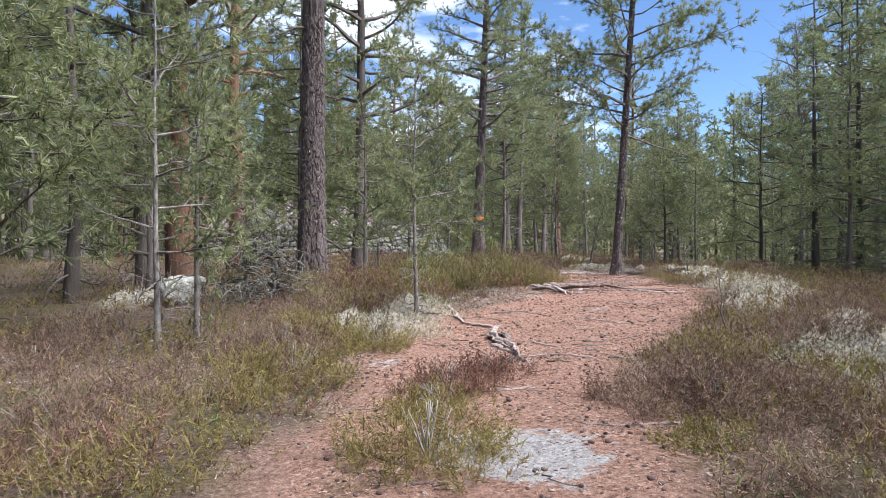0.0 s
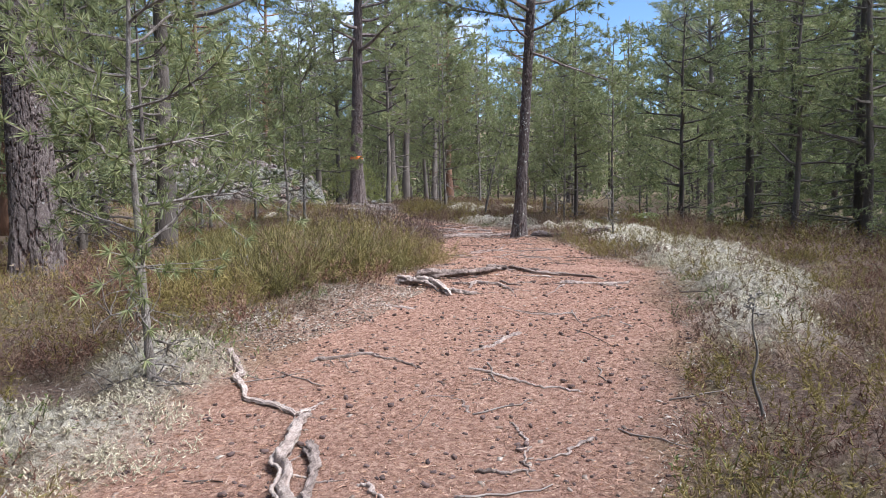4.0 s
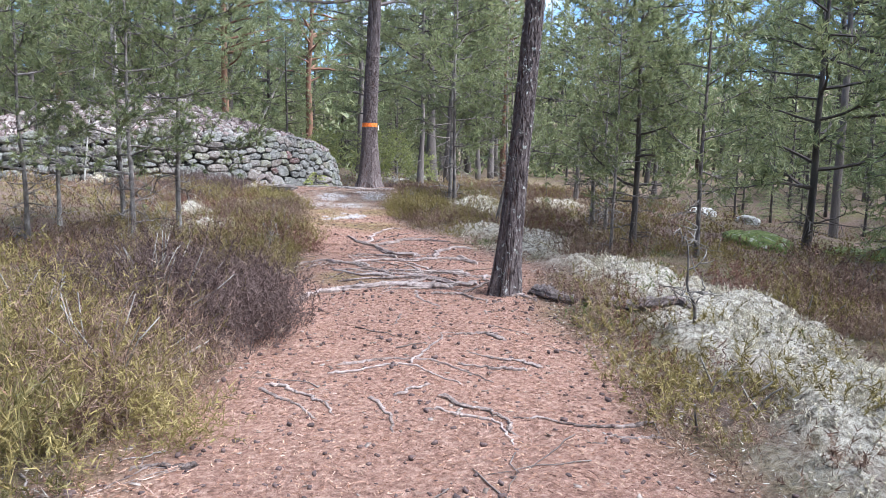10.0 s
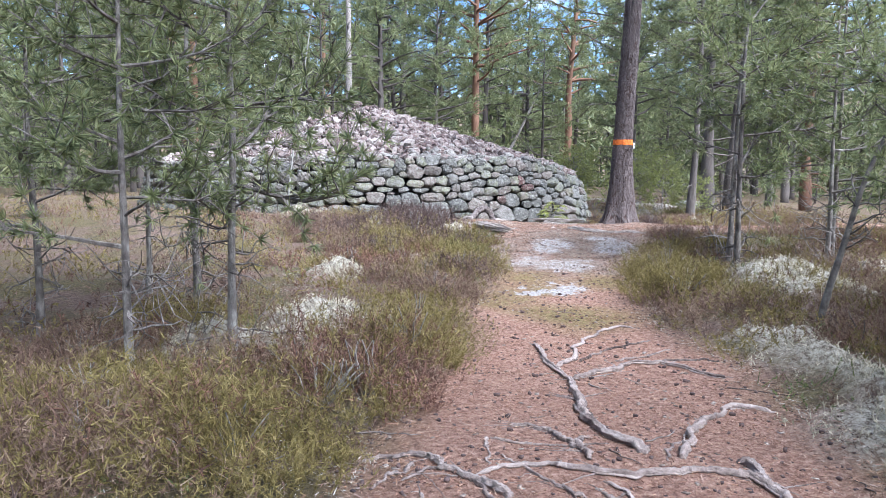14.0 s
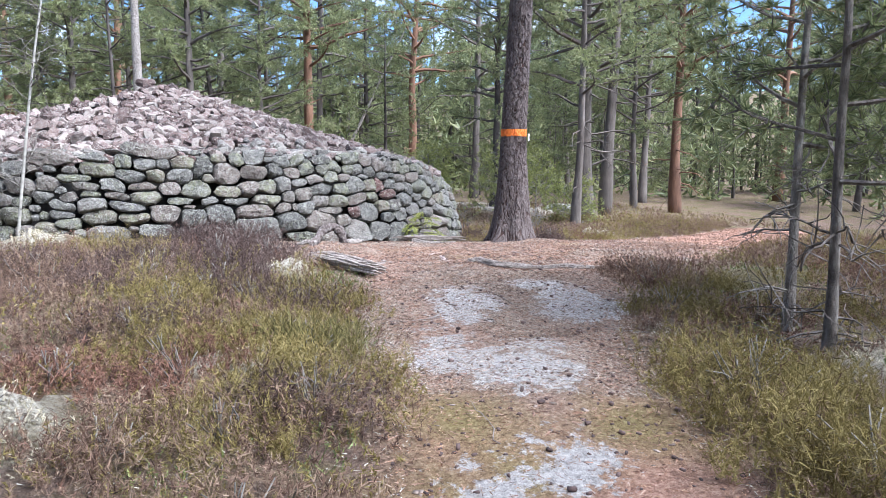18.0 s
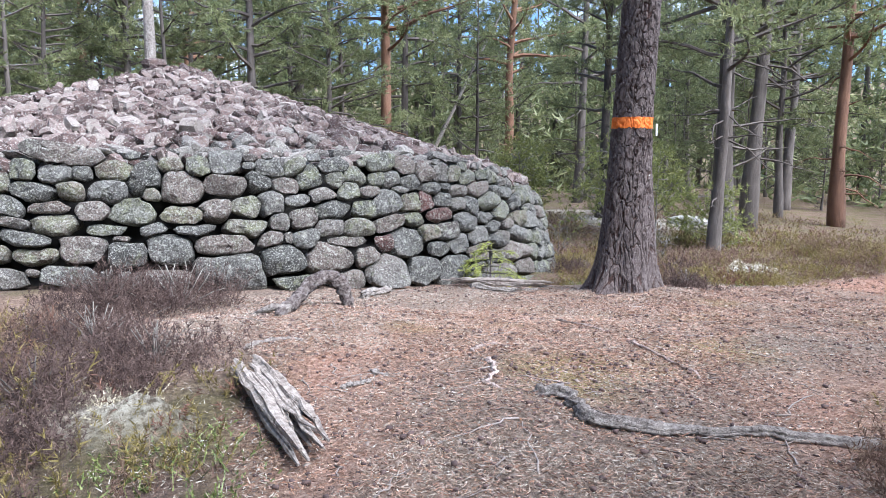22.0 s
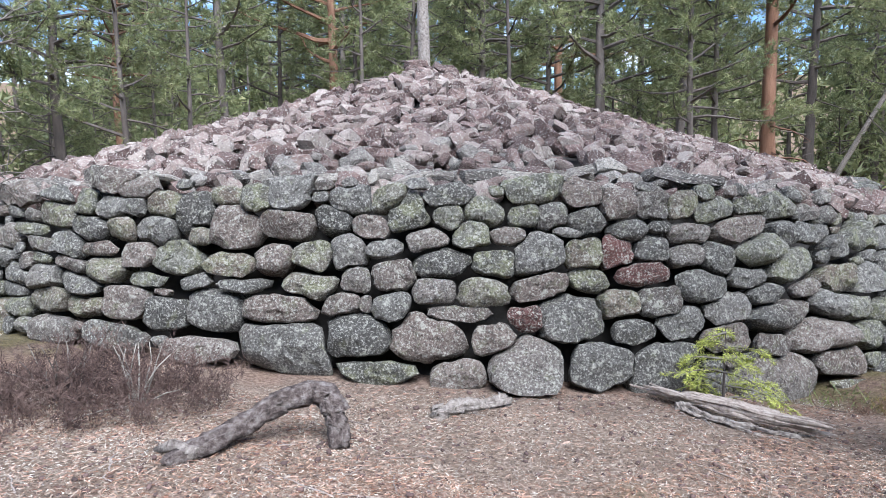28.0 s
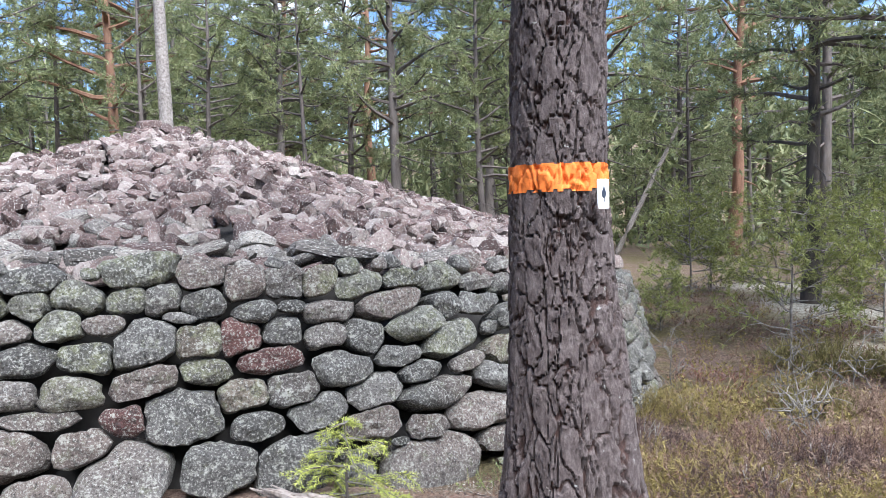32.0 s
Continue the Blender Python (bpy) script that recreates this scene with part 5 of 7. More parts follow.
CLEARING_ROOTS = ((.015, ((-1.8, -2.44), (-1.92, -2.87), (-2.01, -3.3), (-2.24, -3.74))), (.018, ((-1.66, -1.18), (-1.74, -1.73), (-1.76, -2.08))), (.016, ((-3.1, -2.41), (-2.97, -2.26), (-2.77, -2.21))), (.018, ((-3.09, -2.62), (-3.21, -2.96), (-3.35, -3.11), (-3.33, -3.31))))
for n_, table in enumerate((ARCH_ROOTS, PILE_ROOTS, SIDE_ROOTS, FORK_ROOTS, FIRST_ROOTS, BED_ROOTS, CLEARING_ROOTS)):
    for k, (r, p) in enumerate(table):
        thick = r > .03
        root(p, r * (.95 if n_ in (1, 3) else .78), 100 + 20 * n_ + k, 0.55 if r > .013 else 0.25, label="thick weathered root arching over the trail" if thick else "bare grey pine root snaking over the trail", hump=0.03 if thick else 0.0, taper=0.5)
root(((-3.18, -3.42), (-3.1, -3.62), (-3.16, -4.08), (-2.74, -4.33), (-2.26, -4.59), (-1.7, -4.95)), 0.034, 230, 0.6, label="long pale root lying along the clearing", mat_=M_DEADWOOD)
r6 = np.random.RandomState(66)
for k in range(16):
    x0, y0, L = r6.uniform(-8.1, -7.3), r6.uniform(-13.7, -12.2), r6.uniform(.4, 1.0)
    t = math.radians(r6.normal() * 26 + 150)
    root([(x0, y0), (x0 + math.cos(t) * L * .5, y0 + math.sin(t) * L * .5 + r6.normal() * .1), (x0 + math.cos(t) * L, y0 + math.sin(t) * L + r6.normal() * .12)], r6.uniform(.008, .018), 260 + k, 0.5)
# short root ends showing through the trodden soil
r8 = np.random.RandomState(88)
for k in range(26):
    q = r8.randint(2, 6)
    u, (xa, ya, ha), (xb, yb, hb) = r8.rand(), TRAIL[q], TRAIL[q + 1]
    along = math.atan2(yb - ya, xb - xa)
    v = r8.uniform(-.85, .85) * (ha + u * (hb - ha))
    x, y = xa + u * (xb - xa) - math.sin(along) * v, ya + u * (yb - ya) + math.cos(along) * v
    t, L = along + math.pi / 2 + r8.normal() * .5, r8.uniform(.12, .42)
    root([(x - math.cos(t) * L, y - math.sin(t) * L), (x + r8.normal() * .05, y + r8.normal() * .05), (x + math.cos(t + r8.normal() * .5) * L, y + math.sin(t) * L)], r8.uniform(.007, .017), 400 + k, 0.1, label="thin bare root end worn pale in the trail")
root(((-7.69, -14.19), (-7.8, -14.7), (-7.72, -15.2), (-7.55, -15.7)), 0.042, 306, 0.8, "fallen_log", "mossy fallen trunk lying beside the pine", "log", "", M_BARK, 0.7)
def split_log(ends, seed, label, count=30, spread=.13, rough_end=.3):
    """A short weathered log fallen apart into long splinters."""
    r7 = np.random.RandomState(seed)
    p, q = (np.array((x, y, float(floor_z(x, y)) + .07)) for x, y in ends)
    ob = thing("fallen_log", label, "log", Matrix.Translation((p + q) / 2))
    side = unit(np.cross(q - p, (0, 0, 1)))
    for k in range(count):
        o = side * r7.uniform(-spread, spread) + np.array((0, 0, r7.uniform(-.46, .7) * spread))
        u0, u1 = r7.uniform(-.04, rough_end), r7.uniform(.7, 1.06)
        L = np.linspace(0, 1, 9)[:, None] * (u1 - u0) + u0
        P = p + (q - p) * L + o + r7.normal(size=(9, 3)) * .007 - (p + q) / 2
        rad = r7.uniform(.01, .028) * np.array((.35, .8, 1, 1.05, 1, .95, .9, .75, .3))
        part("splinter", mesh_np("splinter", *tube(P, rad, 9, .5, seed + k), M_PALE_WOOD, False), ob)
split_log(((-4.60, -2.31), (-4.51, -3.85)), 307, "split weathered pale log beside the trail", 28, .085)
split_log(((-1.72, 1.3), (-.62, .6)), 308, "pale barkless log lying split against the cairn", 18, .055, .35)
root(((-1.5, 1.05), (-1.15, .8), (-.8, .62)), 0.028, 309, 1.0, "fallen_branch", "grey dead branch lying beside a log", "branch", "", M_DEADWOOD)
root(((-3.06, .36), (-2.9, .5), (-2.62, .8)), 0.042, 341, 0.8, "fallen_branch", "short thick grey branch lying before the cairn", "branch", "", M_DEADWOOD, 0.7)
# the bent log before the cairn
gzl = float(ground_z(-3.9, -.5))
arch = smooth_line([(-4.14, -.9, gzl + .02), (-4.0, -.72, gzl + .08), (-3.86, -.5, gzl + .13), (-3.74, -.36, gzl + .2), (-3.58, -.28, gzl + .23), (-3.5, -.3, gzl + .21), (-3.44, -.36, gzl + .1), (-3.42, -.4, gzl - .04)], 46)
arch[:, :2] += np.random.RandomState(8).normal(size=(46, 2)) * .006
at = arch[23].copy()
log = thing("bent_log", "bent weathered log arching off the ground", "log", Matrix.Translation(at))
part("stem", mesh_np("stem", *tube(arch - at, np.interp(np.linspace(0, 1, 46), (0, .1, .5, .7, .85, 1), (.03, .044, .05, .054, .06, .045)) * (1 + .05 * np.sin(np.arange(46) * .9)), 22, .42, 310), M_LOG, True), log)
part("broken_end", mesh_np("broken_end", *tube(np.array([(-4.02, -.82, gzl + .06), (-4.16, -.78, gzl + .08), (-4.3, -.72, gzl + .02)]) - at, (.04, .035, .02), 7, .2, 311), M_DEADWOOD, True), log)

# ---- cairn ----
rs = np.random.RandomState(21)
cairn = thing("cairn", "round stone cairn with dry-stone wall and rubble cone", "cairn", pose(CX, CY, 0))
def wall_top(a):
    """Height of the wall's rim by angle in degrees; lower on the flanks."""
    return 1.42 - 0.10 * np.clip((a + 72) / 14, 0, 1) - 0.22 * np.clip((a + 58) / 26, 0, 1) - 0.12 * np.clip((-100 - a) / 20, 0, 1)
def face_r(a, z):
    """How far out the wall's face stands: it leans inwards, and rolls over at the rim of the flank."""
    return CR - 0.25 * z - 0.38 * np.clip((a + 58) / 22, 0, 1) * np.clip((z - 0.6) / 0.5, 0, 1) ** 2
def wall_foot(a):
    x, y = CX + CR * math.cos(radians(a)), CY + CR * math.sin(radians(a))
    return float(ground_z(x, y)) - 0.06
def cone_z(r, a):
    rim = wall_top(a)
    return rim + (3.06 - rim) * np.clip(1 - r / 6.3, 0, 1) ** 1.06
ang = np.linspace(0, 360, 64, endpoint=False)
signed = np.where(ang > 180, ang - 360, ang)
prof = []
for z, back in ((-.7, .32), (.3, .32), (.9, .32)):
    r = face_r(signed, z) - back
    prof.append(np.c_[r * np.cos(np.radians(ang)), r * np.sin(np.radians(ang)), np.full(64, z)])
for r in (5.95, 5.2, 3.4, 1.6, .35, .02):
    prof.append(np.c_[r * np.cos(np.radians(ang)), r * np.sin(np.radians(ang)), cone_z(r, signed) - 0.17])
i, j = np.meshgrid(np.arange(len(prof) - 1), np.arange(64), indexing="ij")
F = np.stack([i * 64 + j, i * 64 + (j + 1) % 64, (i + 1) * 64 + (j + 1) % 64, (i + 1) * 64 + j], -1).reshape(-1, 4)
# added shell behind the stones; its dark colour paints the shade in the gaps
part("core", mesh_np("core", np.concatenate(prof), F, M_CORE, True), cairn, "inner shell coloured near-black as shade between stones")

# stones of note by courses: angle, height, width, height of the face
RIM_WEST = ((-89.2, 1.34, .4, .24), (-91.6, 1.31, .29, .21), (-93.9, 1.33, .29, .13), (-96.2, 1.19, .33, .31), (-98.6, 1.27, .42, .18), (-101.2, 1.24, .23, .16), (-103.6, 1.24, .36, .18), (-101.2, 1.4, .43, .15), (-103.8, 1.47, .47, .18), (-106.1, 1.26, .28, .24), (-109.2, 1.18, .56, .24), (-109.9, 1.34, .58, .14), (-115.1, 1.33, .79, .23))
UPPER_WEST = ((-111.7, 1.03, .65, .13), (-105.4, 1.07, .49, .23), (-102.1, 1.08, .31, .22), (-99.4, 1.06, .4, .24), (-93.1, 1.11, .45, .37), (-89.2, 1.11, .47, .23), (-95.6, 1.05, .18, .19), (-110.6, .92, .52, .15), (-107.4, .94, .4, .25), (-103.7, .92, .45, .13), (-100.4, .89, .34, .23), (-97.1, .86, .47, .28), (-93.1, .82, .46, .2), (-90.1, .88, .31, .26))
MIDDLE_WEST = ((-110, .81, .4, .1), (-106.8, .77, .45, .14), (-103.4, .75, .49, .2), (-113.3, .63, .44, .13), (-110, .66, .45, .21), (-99, .68, .62, .12), (-98, .61, .38, .07), (-95.5, .7, .28, .11), (-92, .68, .57, .11), (-87.6, .68, .48, .25), (-105.6, .61, .68, .17), (-113.4, .51, .42, .13), (-109.1, .45, .49, .21), (-112.6, .38, .38, .18), (-104.7, .44, .5, .2), (-101.1, .5, .48, .31))
LOWER_WEST = ((-97.6, .44, .39, .29), (-94.2, .47, .46, .35), (-89.4, .51, .64, .25), (-107.8, .26, .5, .2), (-102.1, .27, .52, .2), (-94.8, .21, .63, .19), (-89, .24, .76, .38))
UPPER_MIDDLE = ((-85, 1.3, .33, .22), (-86, 1.16, .25, .23), (-83.6, 1.1, .29, .21), (-82.6, 1.3, .28, .18), (-81.1, 1.19, .34, .27), (-78.5, 1.32, .47, .16), (-78.6, 1.17, .27, .21), (-76.1, 1.21, .32, .19), (-73.6, 1.18, .26, .17), (-72.9, 1.35, .49, .19), (-71.6, 1.17, .25, .23), (-80.1, 1.02, .35, .19), (-77, 1.04, .29, .23), (-74.7, 1.04, .32, .13))
MIDDLE = ((-85, .94, .28, .27), (-87.5, .89, .32, .24), (-82.6, .96, .31, .14), (-79.1, .84, .45, .23), (-75.8, .84, .3, .22), (-72.6, .9, .39, .33), (-84.4, .73, .26, .21), (-82.1, .77, .34, .24), (-79.5, .64, .32, .21), (-76.4, .64, .39, .23), (-72.7, .66, .48, .19), (-85.5, .56, .33, .17), (-83.8, .56, .1, .13), (-82.3, .54, .32, .24), (-78, .48, .59, .13))
LOWER_MIDDLE = ((-84.5, .32, .52, .36), (-79.8, .31, .57, .41), (-75.7, .29, .39, .25), (-70.6, .42, .57, .34), (-82.9, .07, .7, .18), (-78.1, .07, .42, .22), (-73.8, .14, .63, .37))
EAST = ((-69.4, 1.33, .34, .22), (-69.3, 1.13, .31, .2), (-70.7, 1.05, .27, .08), (-66.9, 1.25, .29, .24), (-64.6, 1.22, .31, .26), (-66.5, 1.05, .32, .2), (-64.3, 1.08, .2, .11), (-64.8, .91, .28, .22), (-69.7, .89, .32, .26), (-69.6, .69, .34, .23), (-67.7, .52, .38, .23), (-64.5, .52, .38, .28), (-66.9, .31, .39, .22), (-69, .1, .49, .31), (-64.8, .06, .54, .37))
FAR_EAST = ((-62.4, 1.22, .26, .2), (-59.7, 1.17, .48, .17), (-62, 1.01, .4, .18), (-62.3, .85, .34, .2), (-59.7, .81, .33, .28), (-57.3, 1.03, .55, .22), (-56.4, 1.2, .4, .15), (-55.7, .85, .6, .26), (-61.5, .61, .51, .28), (-57.4, .63, .41, .22), (-53, .96, .31, .27), (-49.8, .94, .51, .21), (-52.7, .7, .63, .28), (-55.9, .51, .44, .17), (-52.1, .52, .43, .15), (-49.7, .36, .47, .27))
LOWER_EAST = ((-59.5, .42, .49, .24), (-54.8, .32, .69, .27), (-63.2, .34, .5, .22), (-60, .2, .43, .22), (-56.3, .12, .34, .21), (-50.9, .11, .76, .36), (-49.3, -.12, .75, .28), (-56.1, -.17, .92, .41), (-48.8, -.34, .78, .15), (-52.5, 1.17, .47, .22), (-48.7, 1.1, .41, .18), (-47.4, .8, .35, .21), (-48.2, .54, .51, .24), (-44.1, .52, .51, .24), (-42.9, .86, .55, .25), (-46.3, .27, .38, .24), (-45.4, .04, .42, .23))
RED_STONES = ((-73.8, .44, .27, .21), (-67.4, .9, .31, .27), (-65.7, .71, .49, .2))
wall = []
for table in (RIM_WEST, UPPER_WEST, MIDDLE_WEST, LOWER_WEST, UPPER_MIDDLE, MIDDLE, LOWER_MIDDLE, EAST, FAR_EAST, LOWER_EAST, RED_STONES):
    for a, z, w, h in table:
        wall.append((a, z, w, h, table is RED_STONES))
def free(a, z, w, h, k):
    for a2, z2, w2, h2, _ in wall:
        if abs(math.radians(a - a2)) * CR < (w + w2) / 2 * k and abs(z - z2) < (h + h2) / 2 * k:
            return False
    return True
# the courses beyond them, then the small stones wedged between
r2 = np.random.RandomState(31)
z0 = 0.0
for c, h in enumerate((.3, .25, .24, .22, .21, .2, .18, .17)):
    for a, a1 in ((-134.0, -110.0), (-47.0, -20.0)):
        while a < a1:
            w = r2.uniform(1.0, 1.9) * h
            a += math.degrees(w / 2 / CR)
            hh, z = h * r2.uniform(.85, 1.12), wall_foot(a) + z0 + h / 2 + .03 * math.sin(a * .37 + c * 2)
            if z + hh * .35 < wall_top(a) + .05 and free(a, z, w, hh, .8):
                wall.append((a, z, w, hh, False))
            a += math.degrees(w / 2 / CR)
    z0 += h * .97
r3 = np.random.RandomState(32)
for q in range(9000):
    a, z, w = r3.uniform(-132, -24), r3.uniform(-.6, 1.5), r3.uniform(.1, .16) + .2 * (1 - q / 9000) ** 2
    h = w * r3.uniform(.5, .9)
    if wall_foot(a) + .14 < z < wall_top(a) + .02 and free(a, z, w, h, .9):
        wall.append((a, z, w, h, False))

WALL = np.array([(radians(q[0]) * CR, q[1], q[2], q[3]) for q in wall])
SHAPE = np.random.RandomState(35).choice((3.6, 6.0, 9.0, 14.0), len(wall))
ASKEW = np.random.RandomState(36).normal(size=len(wall)) * .16
def reach_of(k, dx, dz):
    """How far a point lies from a stone's middle, in widths of that stone."""
    c, d = math.cos(ASKEW[k]), math.sin(ASKEW[k])
    p = SHAPE[k]
    return ((np.abs(dx * c + dz * d) / WALL[k, 2]) ** p + (np.abs(dz * c - dx * d) / WALL[k, 3]) ** p) ** (1 / p)
def cell(k, dirs):
    """The outline of a wall stone: as far out each way as its neighbours let it grow."""
    s, z, w, h = WALL[k]
    near_ = np.where((np.abs(WALL[:, 0] - s) < 1.1) & (np.abs(WALL[:, 1] - z) < .75))[0]
    near_ = near_[near_ != k]
    th = np.linspace(0, 2 * np.pi, dirs, endpoint=False)
    c, d = np.cos(th), np.sin(th)
    full = .5 / reach_of(k, c, d)
    steps = np.linspace(.35, 1.55, 34)
    R = full[:, None] * steps
    own = .5 * steps[None]
    X_, Z_ = s + R * c[:, None], z + R * d[:, None]
    other = np.full(R.shape, 9.0)
    for m in near_:
        other = np.minimum(other, reach_of(m, X_ - WALL[m, 0], Z_ - WALL[m, 1]))
    ok = np.cumprod(own < other, axis=1).sum(1)
    r = full * steps[np.maximum(ok - 1, 0)] - .001
    r = np.minimum(r + .002, (np.roll(r, 1) + 2 * r + np.roll(r, -1)) / 4)
    # a few straight chips knocked off the outline
    r9 = np.random.RandomState(k)
    for _ in range(3):
        t = r9.uniform(0, 6.28)
        far = .5 / ((abs(math.cos(t)) / w) ** 2 + (abs(math.sin(t)) / h) ** 2) ** .5 * r9.uniform(1.2, 1.5)
        q = np.cos(th - t)
        r = np.where(q > .2, np.minimum(r, far / np.maximum(q, .2)), r)
    return th, np.maximum(r, .02)

RINGS = ((.0, 1.0), (.35, .99), (.66, .95), (.85, .83), (.945, .56), (.99, .12), (1.0, -.45), (.97, -1.4), (.8, -2.4))
def wall_stone(k, dirs, rings, seed):
    """A worn boulder in the wall, about its own middle, and where that is."""
    r9 = np.random.RandomState(seed)
    a, z, w, h, _ = wall[k]
    th, r = cell(k, dirs)
    r = r * (1 + .03 * r9.normal(size=dirs))
    small = min(w, h)
    bulge = min(.13, small * r9.uniform(.26, .42))
    flat = r9.uniform(.4, 1.3)
    tx, tz = r9.normal() * .14, r9.normal() * .14 + .04
    chip = [(unit(r9.normal(size=3) + (0, .8, 0)), r9.uniform(.5, .85)) for _ in range(9)]
    V = []
    for f, o in rings:
        x, y = r * f * np.cos(th), r * f * np.sin(th)
        out = bulge * (np.sign(o) * abs(o) ** flat if o > 0 else o) + (tx * x - tz * y)
        V.append(np.stack([x, out, y], -1))
    V = np.concatenate(V)
    # worn facets
    half = np.array((w / 2, bulge, h / 2))
    for way, cut in chip:
        over = np.maximum((V / half) @ way - cut, 0)
        V = V - (over * .95)[:, None] * way * half * np.array((.3, 1, .3))
    for q in range(len(V)):
        p = Vector(V[q] * 5.5) + Vector((seed * 3.1, 0, 0))
        g = noise.noise(p) * .036 + abs(noise.noise(p * 2.2)) * .03 + noise.noise(p * 4.5) * .012
        V[q, 1] += g * min(1, small / .2)
        V[q, 0] += noise.noise(p * 1.7 + Vector((0, 7, 0))) * .008
    n = len(rings)
    i, j = np.meshgrid(np.arange(n - 1), np.arange(dirs), indexing="ij")
    F = np.stack([i * dirs + j, (i + 1) * dirs + j, (i + 1) * dirs + (j + 1) % dirs, i * dirs + (j + 1) % dirs], -1).reshape(-1, 4)
    t = radians(a)
    rr = float(face_r(a, z)) - bulge * .55 + r9.uniform(-.02, .02)
    out = unit(np.array((math.cos(t), math.sin(t), .25)))
    side = np.array((-math.sin(t), math.cos(t), 0))
    up = np.cross(side, -out)
    return V @ np.stack([side, out, up]), F, np.array((rr * math.cos(t), rr * math.sin(t), z))

order = sorted(range(len(wall)), key=lambda k: abs(wall[k][0] + 76))
rest = []
for n_, k in enumerate(order):
    if n_ < 300:
        V, F, at = wall_stone(k, 28, RINGS, 900 + k)
        mat_ = M_RED_STONE if wall[k][4] else (M_GRANITE_GREEN if rs.rand() < .3 else M_GRANITE)
        me = mesh_np("wall_stone", V, F, mat_, True)
        me.set_sharp_from_angle(angle=0.42)
        part("wall_stone", me, cairn, "dark red stone" if wall[k][4] else "", Matrix.Translation(at))
    else:
        V, F, at = wall_stone(k, 18, RINGS[::2], 900 + k)
        rest.append((V + at, F))
# the sides that turn away
far_shapes = [stone_shape(5, 430 + k, (6.0, 9.0, 14.0, 20.0)[k % 4], 6, 0.08) for k in range(8)]
r4 = np.random.RandomState(33)
for c in range(7):
    a = -24.0
    while a < 226:
        w = r4.uniform(.26, .48)
        a += math.degrees(w / 2 / CR)
        V, F = far_shapes[r4.randint(8)]
        z, t = -.1 + .21 * c + r4.normal() * .02, radians(a)
        r = float(face_r(a if a < 180 else -180, z)) - .16
        m = Matrix.Translation((r * math.cos(t), r * math.sin(t), z)) @ Matrix.Rotation(t + math.pi / 2, 4, "Z") @ Matrix.Rotation(r4.normal() * .06, 4, "Y") @ Matrix.Diagonal((w * .52, .2, .125, 1))
        rest.append((place(V, m), F))
        a += math.degrees(w / 2 / CR)
tagged(part("wall_stone_rest", mesh_np("wall_stone_rest", *join(rest), M_GRANITE_ALL, True), cairn), kind="stuff")

# the rubble cone, angular stones thrown on it, and flat slabs along the rim
cap_shapes = [stone_shape(3, 460 + k, (14.0, 22.0, 30.0)[k % 3], 8, 0.04) for k in range(16)]
cap_me = {}
def rubble_mesh(k, mat_):
    if (k, mat_.name) not in cap_me:
        cap_me[k, mat_.name] = mesh_np("rubble_stone", *cap_shapes[k], mat_, False)
    return cap_me[k, mat_.name]
cap_far = [stone_shape(2, 480 + k, 24.0, 5, 0.0) for k in range(14)]
caps, rest = [], []
for k in range(8600):
    a, r = rs.uniform(-180, 180), 6.35 * math.sqrt(rs.rand())
    if 10 < a < 170 and rs.rand() < 0.55:
        continue
    w = rs.uniform(.1, .215) * (1.4 if rs.rand() < 0.12 else 1.0)
    z = float(cone_z(r, a)) + rs.uniform(-.09, .05) - (0.0 if r < 5.9 else .05)
    m = Matrix.Translation((r * math.cos(radians(a)), r * math.sin(radians(a)), z)) @ Matrix.Rotation(radians(a), 4, "Z") @ Matrix.Rotation(0.27 + rs.normal() * .45, 4, "Y") @ Matrix.Rotation(rs.normal() * .45, 4, "X") @ Matrix.Rotation(rs.uniform(0, 6.28), 4, "Z") @ Matrix.Diagonal((w * rs.uniform(.5, .72), w * rs.uniform(.36, .5), w * rs.uniform(.22, .42), 1))
    caps.append((math.hypot(CX + r * math.cos(radians(a)) + 2, CY + r * math.sin(radians(a)) + 4), m))
caps.append((9.0, pose(-.42, .25, 3.14, 8, -6, 30) @ Matrix.Diagonal((.2, .15, .11, 1))))
caps.sort(key=lambda q: q[0])
for k, (_, m) in enumerate(caps):
    if k < 290:
        part("rubble_stone", rubble_mesh(rs.randint(16), M_RED_STONE if rs.rand() < .012 else (M_RUBBLE_GREY if rs.rand() < .4 else M_RUBBLE)), cairn, "", m)
    else:
        V, F = cap_far[k % 14]
        rest.append((place(V, m), F))
tagged(part("rubble_rest", mesh_np("rubble_rest", *join(rest), M_RUBBLE_ALL, False), cairn), kind="stuff")
for k in range(62):
    a = -128 + k * 1.68 + rs.uniform(-.6, .6)
    r, w = rs.uniform(5.85, 6.2) - .3 * min(1, max(0, (a + 58) / 22)), rs.uniform(.26, .5)
    m = Matrix.Translation((r * math.cos(radians(a)), r * math.sin(radians(a)), float(wall_top(a)) + rs.uniform(-.02, .08))) @ Matrix.Rotation(radians(a + 90) + rs.normal() * .4, 4, "Z") @ Matrix.Rotation(rs.normal() * .16, 4, "Y") @ Matrix.Rotation(-.2 + rs.normal() * .2, 4, "X") @ Matrix.Diagonal((w / 2, w * .34, rs.uniform(.04, .085), 1))
    part("rim_slab", rubble_mesh(rs.randint(16), M_RUBBLE_GREY), cairn, "", m)

